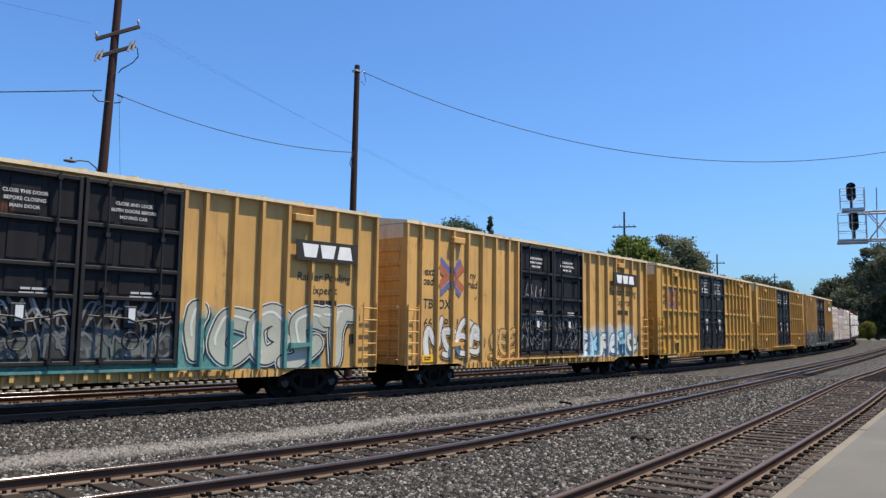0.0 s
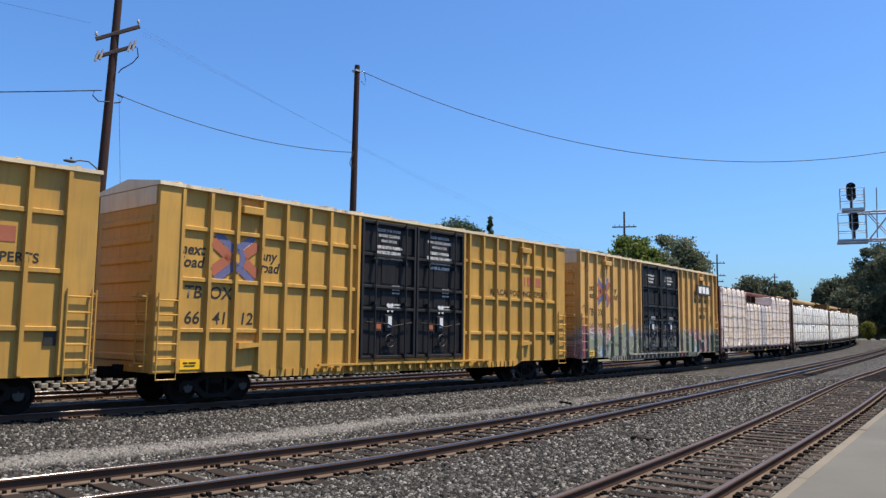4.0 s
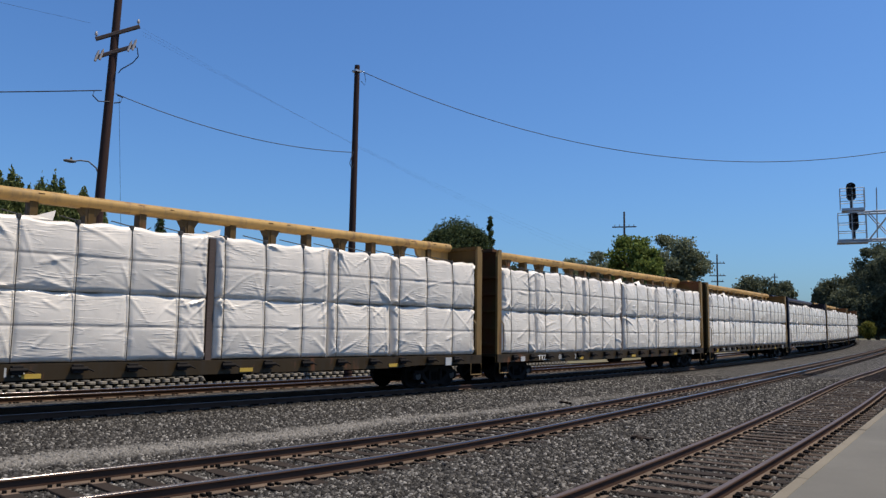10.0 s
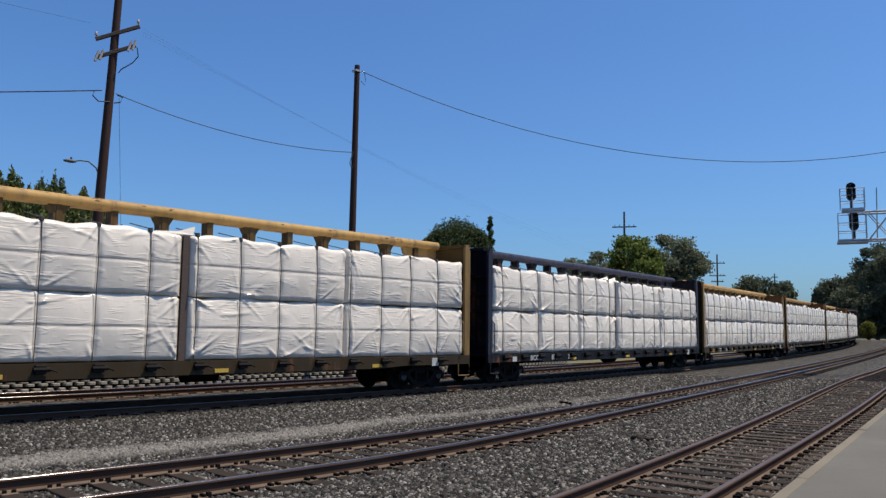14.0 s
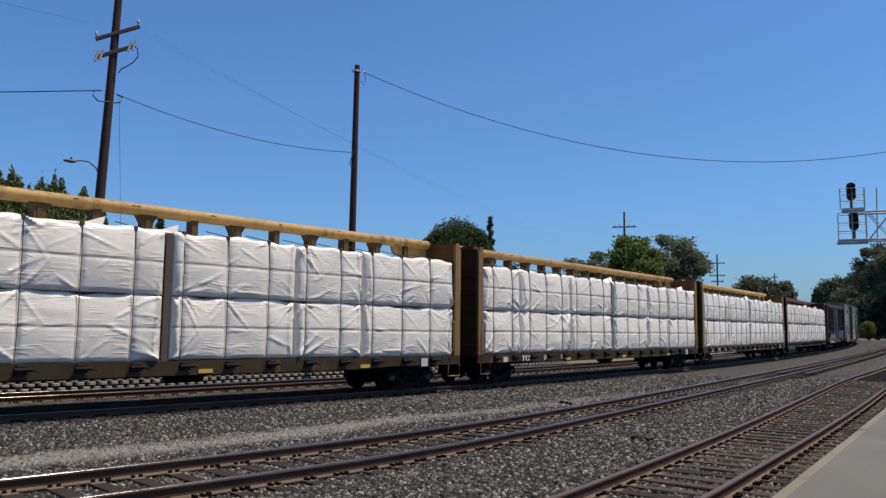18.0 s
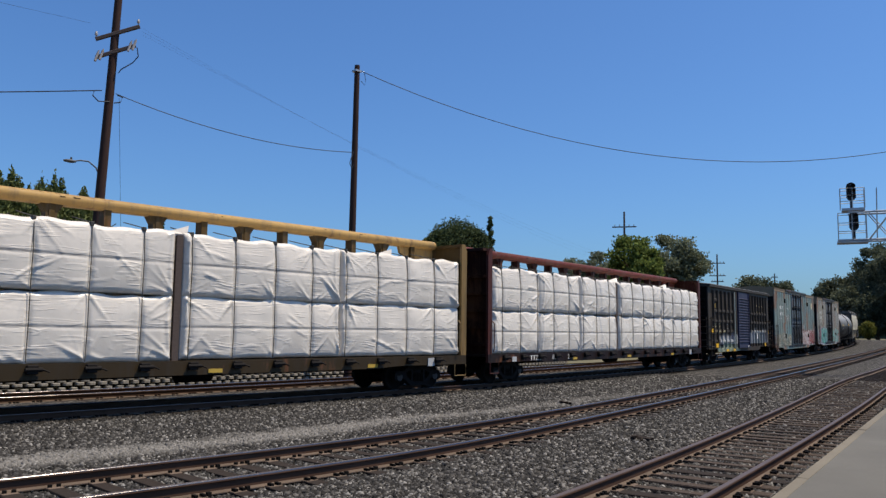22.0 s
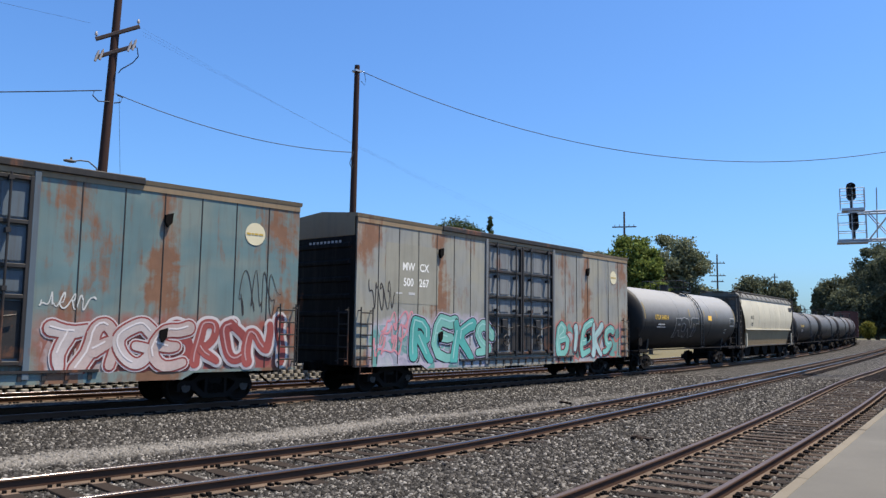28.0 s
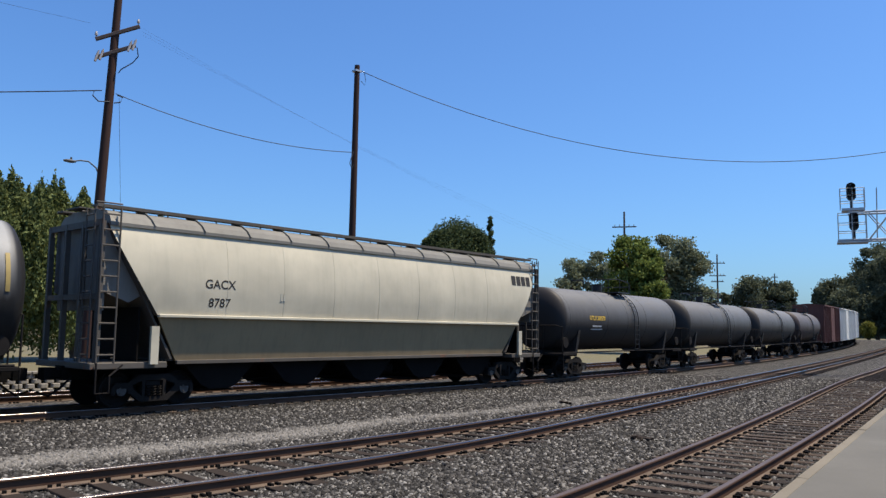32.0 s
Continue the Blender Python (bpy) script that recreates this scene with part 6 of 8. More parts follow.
def far_boxcar(label, s0, s1, colour, eave=4.75):
    car, half = start_car("boxcar", label, s0, s1)
    paint = weathered("boxcar_far_paint", colour, 0.05, 0.3, root=car)
    shell(car, paint, half, 1.48, 0.9, eave)
    bm = bmesh.new()
    prism(bm, [(-1.58, eave - 0.05), (-1.58, eave + 0.05), (0, eave + 0.2), (1.58, eave + 0.05), (1.58, eave - 0.05)], -half - 0.04, half + 0.04, "x")
    part("roof", bm, paint, car)
    bm = bmesh.new()
    prism(bm, [(-0.06, 0), (0.06, 0), (0.04, -0.1), (-0.04, -0.1)], 0.95, eave - 0.06, "z")
    post = mesh_of("post", bm, paint)
    for i in range(14):
        for side in (-1, 1):
            put("post", post, car, pose(-half + 0.3 + (2 * half - 0.6) * i / 13, side * 1.48, 0, 0, 0, 0 if side < 0 else 180))
    bm = bmesh.new()
    box(bm, -1.5, 1.5, -1.56, -1.49, 1.0, eave - 0.15, 0.01)
    part("door", bm, paint, car)
    gear(car, half)
    return car


# ---- lumber cars ----
def pack_mesh(length, h, depth, seed, mat, straps, ridges=9, amp=1.5, belly=0.115, folds=0.5, fans=0.72):
    """A wrapped lumber pack: a slack sheet swelling between straps, creased from its corners. Front at y = 0, body towards +y."""
    r = np.random.default_rng(seed)
    nx, nz = max(8, int(length / 0.035)), int(h / 0.035)
    X, Z = np.meshgrid(np.linspace(0, length, nx + 1), np.linspace(0, h, nz + 1), indexing="ij")
    fx, fz = X / length, Z / h
    up = 0.5 * (1 - fz ** 3) + 0.5 * np.clip(4 * fz * (1 - fz), 0, 1) ** 0.7
    d = 0.5 * belly * up * np.clip(np.minimum(X, length - X) / 0.35, 0, 1) ** 0.6
    stops = [0.0] + [q for q in straps if 0.06 < q < length - 0.06] + [length]
    for q0, q1 in zip(stops, stops[1:]):
        u = np.clip((X - q0) / (q1 - q0), 0, 1)
        d += belly * r.uniform(0.35, 0.75) * np.clip(4 * u * (1 - u), 0, 1) ** 0.7 * up * ((X >= q0) & (X <= q1))
    for _ in range(int(2 * length)):
        cx, cz, sx, sz = r.uniform(0, length), r.uniform(0.2, 0.9) * h, r.uniform(0.2, 0.6), r.uniform(0.12, 0.4)
        d += r.uniform(-0.014, 0.018) * np.exp(-((X - cx) / sx) ** 2 - ((Z - cz) / sz) ** 2)
    # fans of creases from the corners of the sheet and from the strap ends
    knots = [(x, z) for x in (0.0, length) for z in (0.0, h, 0.0, h)] + [(x, z) for x in stops[1:-1] for z in (0.0, h)]
    for cx, cz in knots:
        if r.random() > fans:
            continue
        mid = r.uniform(0.35, 1.2)
        for k in range(int(r.integers(2, max(3, ridges)))):
            ang = mid + r.normal() * 0.28
            ux = math.cos(ang) * (1 if cx < 0.05 else -1 if cx > length - 0.05 else r.choice([-1, 1]))
            uz = math.sin(ang) * (1 if cz < h / 2 else -1)
            L = r.uniform(0.35, 1.3)
            ox, oz = cx + r.uniform(-0.06, 0.06), cz + r.uniform(-0.06, 0.06)
            s = (X - ox) * ux + (Z - oz) * uz
            q = -(X - ox) * uz + (Z - oz) * ux + 0.03 * np.sin(s * 3 + k)
            fade = np.clip(s / 0.10, 0, 1) * np.clip((L - s) / (0.7 * L), 0, 1)
            d += amp * r.uniform(-0.008, 0.024) * np.exp(-(q / r.uniform(0.020, 0.042)) ** 2) * fade
    # long sagging folds and folded ends
    for k in range(int(folds * ridges * length / 3)):
        cx, cz, ang = r.uniform(0, length), r.uniform(0.1, 0.9) * h, r.choice([-1, 1]) * r.uniform(0.05, 0.7)
        ux, uz, L = math.cos(ang), math.sin(ang), r.uniform(0.5, 1.4)
        s = (X - cx) * ux + (Z - cz) * uz
        q = -(X - cx) * uz + (Z - cz) * ux + 0.05 * np.sin(s * 2.5 + k)
        d += amp * r.uniform(0.006, 0.018) * np.exp(-(q / r.uniform(0.022, 0.045)) ** 2) * np.clip(s / 0.12, 0, 1) * np.clip((L - s) / (0.6 * L), 0, 1)
    for cx in (r.uniform(0.08, 0.25), length - r.uniform(0.08, 0.25)):
        d += 0.022 * amp * np.exp(-((X - cx - 0.05 * np.sin(Z * 3 + seed)) / 0.05) ** 2)
    for q in stops[1:-1]:
        d *= 1 - 0.55 * np.exp(-((X - q) / 0.05) ** 2)
    d *= 1 - 0.16 * np.exp(-((fz - 0.5) * h / 0.03) ** 2)
    edge = np.minimum(np.minimum(X, length - X), Z)
    d *= np.clip(edge / 0.09, 0, 1) ** 0.5
    Y = 0.05 - d + 0.06 * np.clip((fz - 0.94) / 0.06, 0, 1) ** 2
    Y += 0.05 * (np.clip(1 - X / 0.12, 0, 1) ** 2 + np.clip(1 - (length - X) / 0.12, 0, 1) ** 2)
    lift_z = 0.03 * np.sin(X * 2.3 + seed) * fz ** 4 + 0.02 * np.sin(X * 7.1 + 2 * seed) * fz ** 6
    front = np.stack([X, Y, Z + lift_z], -1).reshape(-1, 3)
    m = nz + 1
    n0 = len(front)
    xs = np.linspace(0, length, nx + 1)
    back = np.concatenate([np.stack([xs, np.full(nx + 1, depth), np.full(nx + 1, h)], 1), np.stack([xs, np.full(nx + 1, depth), np.zeros(nx + 1)], 1)])
    faces = [(i * m + j, (i + 1) * m + j, (i + 1) * m + j + 1, i * m + j + 1) for i in range(nx) for j in range(nz)]
    for i in range(nx):
        t0, t1, b0, b1 = n0 + i, n0 + i + 1, n0 + nx + 1 + i, n0 + nx + 2 + i
        faces += [(i * m + nz, (i + 1) * m + nz, t1, t0), (t0, t1, b1, b0), (b0, b1, (i + 1) * m, i * m)]
    faces.append([j for j in range(m)] + [n0, n0 + nx + 1])
    faces.append(([nx * m + j for j in range(m)] + [n0 + nx, n0 + 2 * nx + 1])[::-1])
    me = bpy.data.meshes.new("pack")
    me.from_pydata(np.concatenate([front, back]).tolist(), [], faces)
    me.materials.append(mat)
    for p in me.polygons:
        p.use_smooth = True
    me.set_sharp_from_angle(angle=radians(60))
    return me


M_WRAP = make_wrap("white_lumber_wrap", (0.735, 0.672, 0.585), (0.27, 0.255, 0.24), (0.5,), 0.010)
M_FILM = make_wrap("cloudy_film_over_lumber", (0.70, 0.565, 0.475), (0.40, 0.30, 0.23), (0.26, 0.5, 0.75), 0.03)
M_FILM_TAN = make_wrap("clear_film_over_tan_boards", (0.71, 0.55, 0.405), (0.38, 0.28, 0.19), (0.26, 0.5, 0.75))
M_FILM_GREY = make_wrap("film_over_grey_boards", (0.42, 0.375, 0.35), (0.24, 0.20, 0.185), (0.26, 0.5, 0.75))
STEP = 1.27
# lengths of the stacks in the two halves of a car
STACKS = (((5.0, 5.15), (5.0, 5.15)), ((3.3, 3.3, 3.55), (5.0, 5.15)), ((5.0, 5.15), (3.7, 2.45, 4.0)), ((2.45, 3.9, 3.8), (3.75, 2.55, 3.85)))


def strap_mesh(z0, z1):
    bm = bmesh.new()
    pts = [(0, 0.0, z0), (0, -0.03, z0 + (z1 - z0) * 0.25), (0, -0.012, z0 + (z1 - z0) * 0.5), (0, -0.03, z0 + (z1 - z0) * 0.75), (0, 0.03, z1 - 0.05)]
    for a, b in zip(pts, pts[1:]):
        rod(bm, a, b, 0.012, 5)
    rod(bm, (0, 0.03, z1 - 0.05), (0, 0.16, z1 + 0.035), 0.012, 5)
    rod(bm, (0, 0.16, z1 + 0.035), (0, 1.2, z1 + 0.25), 0.014, 5)
    box(bm, -0.045, 0.045, 0.02, 0.13, z1 - 0.07, z1 + 0.04, 0.01)
    return mesh_of("strap", bm, M_STRAP)


def winch_mesh():
    bm = bmesh.new()
    box(bm, -0.12, 0.12, -0.10, 0.02, -0.10, 0.10, 0.015)
    rod(bm, (-0.16, -0.08, 0.0), (0.20, -0.08, 0.0), 0.05, 8)
    rod(bm, (0.20, -0.08, 0.0), (0.34, -0.10, -0.06), 0.02, 5)
    return mesh_of("winch", bm, M_FRAME)


STRAP_FULL, WINCH = strap_mesh(0.02, 3.20), winch_mesh()


def lumber_car(label, s0, s1, colour, rust, seed, load="full", mark=None):
    car, half = start_car("centerbeam_flatcar", label, s0, s1, "flatcar", 1.95)
    paint = weathered("centerbeam_paint", colour, rust * 0.7, 0.6, root=car, rust_c=(0.13, 0.055, 0.03), gloss=0.15)
    # sill: much darker copy of the car's colour
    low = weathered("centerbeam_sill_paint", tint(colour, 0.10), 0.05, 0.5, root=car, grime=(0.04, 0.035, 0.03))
    # rusty bulkhead colour, darkened to include the shade on the car's end
    endm = weathered("centerbeam_bulkhead_shaded", tint(colour, 0.24), rust + 0.15, 0.5, root=car, rust_c=(0.10, 0.045, 0.022), grime=(0.05, 0.035, 0.022), gloss=0.1)
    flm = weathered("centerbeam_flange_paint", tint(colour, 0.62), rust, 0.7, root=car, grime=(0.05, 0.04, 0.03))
    film = load == "film"
    deck, up = (1.02, -0.10) if film else (1.10, 0.0)
    sill_h = 0.24 if film else 0.30
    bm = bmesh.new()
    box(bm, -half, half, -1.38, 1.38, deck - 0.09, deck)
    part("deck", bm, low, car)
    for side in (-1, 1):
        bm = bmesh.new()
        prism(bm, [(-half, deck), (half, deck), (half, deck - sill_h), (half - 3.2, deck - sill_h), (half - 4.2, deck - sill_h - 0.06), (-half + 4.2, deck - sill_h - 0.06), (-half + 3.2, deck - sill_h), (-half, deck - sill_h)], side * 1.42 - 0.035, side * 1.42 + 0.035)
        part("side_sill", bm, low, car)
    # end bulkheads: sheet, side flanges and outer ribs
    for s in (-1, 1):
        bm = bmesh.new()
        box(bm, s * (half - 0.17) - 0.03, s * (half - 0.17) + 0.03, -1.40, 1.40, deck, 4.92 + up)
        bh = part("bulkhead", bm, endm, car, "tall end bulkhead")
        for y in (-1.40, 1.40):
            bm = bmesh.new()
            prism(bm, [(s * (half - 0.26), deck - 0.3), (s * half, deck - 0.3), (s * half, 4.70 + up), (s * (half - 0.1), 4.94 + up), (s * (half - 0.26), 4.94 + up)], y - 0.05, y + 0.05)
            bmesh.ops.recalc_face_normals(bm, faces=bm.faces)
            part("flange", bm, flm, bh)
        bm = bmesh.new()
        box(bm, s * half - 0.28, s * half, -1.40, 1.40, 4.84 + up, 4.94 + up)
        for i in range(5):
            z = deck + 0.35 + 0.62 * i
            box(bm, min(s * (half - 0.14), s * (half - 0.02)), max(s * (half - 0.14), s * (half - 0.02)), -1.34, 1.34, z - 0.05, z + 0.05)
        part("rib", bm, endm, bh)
    # top chord and centre posts
    bm = bmesh.new()
    prism(bm, [(0.24 * math.copysign(abs(math.cos(a)) ** 0.7, math.cos(a)), 4.955 + up + 0.155 * math.sin(a)) for a in [2 * math.pi * (i + 0.5) / 16 for i in range(16)]], -half + 0.3, half - 0.3, "x")
    chord = part("top_chord", bm, paint, car, "long rounded top beam scarred along its edge", smooth=50)
    bm = bmesh.new()
    r = random.Random(seed)
    for i in range(34):
        x = r.uniform(-half + 0.4, half - 0.4)
        z = 5.02 + up + r.uniform(-0.02, 0.05)
        box(bm, x - r.uniform(0.02, 0.09), x + r.uniform(0.02, 0.09), -0.225 + 1.2 * (z - 5.02 - up), -0.18, z - 0.014, z + 0.014)
    tagged(part("edge_scar", bm, endm, chord), kind="stuff")
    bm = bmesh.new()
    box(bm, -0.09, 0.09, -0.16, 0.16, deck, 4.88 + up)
    # posts: darker copy of the car's colour
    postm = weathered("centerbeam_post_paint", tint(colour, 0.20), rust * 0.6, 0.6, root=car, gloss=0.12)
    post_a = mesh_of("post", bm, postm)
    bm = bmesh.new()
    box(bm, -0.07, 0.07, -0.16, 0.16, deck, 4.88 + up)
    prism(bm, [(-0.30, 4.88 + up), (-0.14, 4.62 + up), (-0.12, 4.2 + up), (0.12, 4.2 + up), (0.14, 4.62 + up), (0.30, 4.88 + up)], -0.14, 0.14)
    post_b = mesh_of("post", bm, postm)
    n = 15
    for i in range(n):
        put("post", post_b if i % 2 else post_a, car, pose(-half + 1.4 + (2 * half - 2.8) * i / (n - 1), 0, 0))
    # gussets to the bulkheads
    for s in (-1, 1):
        bm = bmesh.new()
        prism(bm, [(s * (half - 0.3), 4.88 + up), (s * (half - 2.0), 4.88 + up), (s * (half - 1.9), 4.58 + up), (s * (half - 0.9), 4.2 + up), (s * (half - 0.3), 3.2)], -0.05, 0.05)
        bmesh.ops.recalc_face_normals(bm, faces=bm.faces)
        part("gusset", bm, paint, car)
    for i in range(16):
        x = -half + 0.95 + STEP * i
        for side in (-1, 1):
            put("winch", WINCH, car, pose(x + 0.12, side * 1.47, deck - 0.13, 0, 0, 0 if side < 0 else 180))
    f = -1.42 - 0.04
    ink = M_DARK if film else M_GREYLET
    letter(mark[0], 0.27, ink, car, -half + 3.3, f, deck - 0.19, sx=1.2, bold=0.006)
    letter(mark[1], 0.27, ink, car, -half + 4.75, f, deck - 0.19, sx=1.2, bold=0.006)
    letter(mark[2], 0.27, ink, car, -half + 6.1, f, deck - 0.19, sx=1.2, bold=0.006)
    plate(car, -half + 1.72, f - 0.01, deck - 0.2, 0.30, 0.18, M_GREYLET if seed % 2 else M_YELLET, "notice_plate")
    plate(car, half - 1.75, f - 0.01, deck - 0.2, 0.30, 0.26, M_GREYLET, "notice_plate", "faded white stencil panel")
    for k in (0.3, 0.55, 0.8):
        plate(car, -half + 2 * half * k, f - 0.005, deck - 0.27, 0.40, 0.10, M_YELLET, "reflector", "yellow reflector strip")
    for s in (-1, 1):
        bm = bmesh.new()
        x = s * (half - 0.35)
        pipe(bm, [(x - 0.28, -1.5, deck - 0.3), (x - 0.28, -1.5, 0.42), (x + 0.28, -1.5, 0.42), (x + 0.28, -1.5, deck - 0.3)], 0.022)
        part("step", bm, flm, car)
        bm = bmesh.new()
        pipe(bm, [(x - 0.1, -1.52, deck + 0.1), (x - 0.1, -1.56, deck + 0.2), (x - 0.1, -1.56, deck + 1.1), (x - 0.1, -1.46, deck + 1.2)], 0.02)
        part("grab_iron", bm, flm, car)
    gear(car, half, 1.95)
    # the load rides along as a thing of its own
    goods = thing("lumber_load", "strapped lumber packs wrapped in clear film over tan boards" if film else "strapped lumber packs wrapped in dirty white sheeting", "lumber load", "lumber loads")
    TRAIN.append((goods, (s0 + s1) / 2, half - 1.95))
    x0 = -half + 0.30
    rr = random.Random(seed * 7 + 1)
    if not film:
        room = half - 0.40
        fixings = [-half + 0.95 + STEP * i for i in range(16)]
        for begin, lengths in zip((x0, 0.10), STACKS[seed % 4]):
            k = room / sum(lengths)
            x = begin
            for j, q in enumerate(lengths):
                q *= k
                for tier in (0, 1):
                    m = pack_mesh(q - 0.02, 1.588, 1.2, seed * 40 + j * 2 + tier + (20 if begin > 0 else 0), M_WRAP, [u - x for u in fixings])
                    z = deck + 0.01 + 1.60 * tier + rr.uniform(-0.015, 0.02)
                    put("pack", m, goods, pose(x, -1.42, z))
                    put("pack", m, goods, pose(x + q, 1.42, z, 0, 0, 180))
                x += q
        for i in range(16):
            x = -half + 0.95 + STEP * i
            for side in (-1, 1):
                put("strap", STRAP_FULL, goods, pose(x, side * 1.42, deck, 0, 0, 0 if side < 0 else 180))
        bm = bmesh.new()
        box(bm, -0.085, 0.085, -1.36, 1.36, deck, deck + 3.14)
        part("divider_board", bm, M_ARM, goods, "dark board between the packs")
        # loose corners of sheet over the tops
        for x in (-0.35, rr.uniform(-half + 2, half - 2)):
            bm = bmesh.new()
            pts = [(0, -0.05, 0), (0.55, -0.02, 0.02), (0.65, 0.1, 0.26), (0.3, 0.3, 0.12), (-0.4, 0.2, 0.06)]
            vsx = [bm.verts.new(q) for q in pts]
            low_v = [bm.verts.new((q[0], q[1] + 0.02, q[2] - 0.05)) for q in pts]
            bm.faces.new(vsx)
            bm.faces.new(low_v[::-1])
            for i in range(5):
                bm.faces.new((vsx[i], low_v[i], low_v[(i + 1) % 5], vsx[(i + 1) % 5]))
            put("loose_flap", mesh_of("loose_flap", bm, M_WRAP), goods, pose(x, -1.3, deck + 3.16))
    else:
        kinds = {"w": (M_FILM, 30, 1.5), "t": (M_FILM_TAN, 9, 0.9), "g": (M_FILM_GREY, 16, 1.2)}
        for stops, h, cells, tiers in (((-10.33, -9.79, -8.64, -7.46, -6.36, -5.14, -4.12, -3.76), 3.80, "wwtwwtw", 5), ((-3.72, -2.96, -1.8, -0.6, 0.41, 1.72, 2.78, 3.8), 2.95, "wwtwgwt", 4), ((3.84, 5.28, 6.41, 7.59, 8.85, 10.30), 3.66, "wwtww", 5)):
            sm = strap_mesh(0.02, h)
            for j, kind in enumerate(cells):
                mat, ridges, amp = kinds[kind]
                x, w = stops[j], stops[j + 1] - stops[j]
                m = pack_mesh(w - 0.012, h - 0.01, 1.2, int(x * 10) + 300, mat, [], int(ridges * 0.8), amp * 0.7, 0.03, 2.2, 0.3)
                put("pack", m, goods, pose(x, -1.42, deck + 0.01))
                put("pack", m, goods, pose(x + w, 1.42, deck + 0.01, 0, 0, 180))
                for side in (-1, 1):
                    put("strap", sm, goods, pose(x, side * 1.42, deck, 0, 0, 0 if side < 0 else 180))
            # edges of the tiers pressing through the film, cell by cell
            for q in range(1, tiers + 1):
                for j in range(len(cells)):
                    x, w = stops[j] + 0.05, stops[j + 1] - stops[j] - 0.10
                    z = deck + h * (q - 0.15 * rr.random()) / (tiers + 0.6)
                    tip = rr.uniform(-0.025, 0.025)
                    bm = bmesh.new()
                    prism(bm, [(x, z), (x + w * 0.5, z + tip * 0.3 - 0.012), (x + w, z + tip), (x + w, z + tip + 0.012), (x + w * 0.5, z + tip * 0.3 + 0.002), (x, z + 0.013)], -1.425, -1.40)
                    put("tier_edge", mesh_of("tier_edge", bm, M_FILM_TAN if cells[j] != "g" else M_FILM_GREY), goods, pose(0, 0, 0))
    return car


# ---- tank cars ----
def lathe(bm, rings, n=40):
    """Close rings of (x, radius) round the x axis."""
    prev = None
    for x, r in rings:
        cur = [bm.verts.new((x, r * math.sin(2 * math.pi * i / n), r * math.cos(2 * math.pi * i / n))) for i in range(n)]
        if prev:
            for i in range(n):
                bm.faces.new((prev[i], cur[i], cur[(i + 1) % n], prev[(i + 1) % n]))
        else:
            bm.faces.new(cur)
        prev = cur
    bm.faces.new(prev[::-1])
    bmesh.ops.recalc_face_normals(bm, faces=bm.faces)


def make_tank_paint(name, c, root, top_grey, shell_end, mid):
    n = Nodes(name)
    v = n.coords(of=root)
    run = n.noise(n.coords((5, 5, 0.35), root), 1.6, 6, 0.7)
    big = n.noise(v, 0.5, 4)
    col = n.mix(big, tint(c, 0.75), tint(c, 1.3))
    # grey mixed in towards the top, broken by streaks and ending before the domes
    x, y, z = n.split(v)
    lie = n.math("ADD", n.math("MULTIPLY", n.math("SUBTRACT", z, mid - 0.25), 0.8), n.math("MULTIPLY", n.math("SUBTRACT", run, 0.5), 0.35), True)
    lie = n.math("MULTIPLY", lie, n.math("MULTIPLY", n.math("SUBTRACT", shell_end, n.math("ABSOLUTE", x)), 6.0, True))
    col = n.mix(n.math("MULTIPLY", lie, top_grey), col, (0.29, 0.29, 0.285))
    col = n.mix(n.math("MULTIPLY", n.noise(v, 8, 5), 0.2), col, (0.06, 0.055, 0.05))
    return n.done(col, n.ramp(big, (0.3, 0.48), (0.7, 0.6)), 0.0, 0.22)


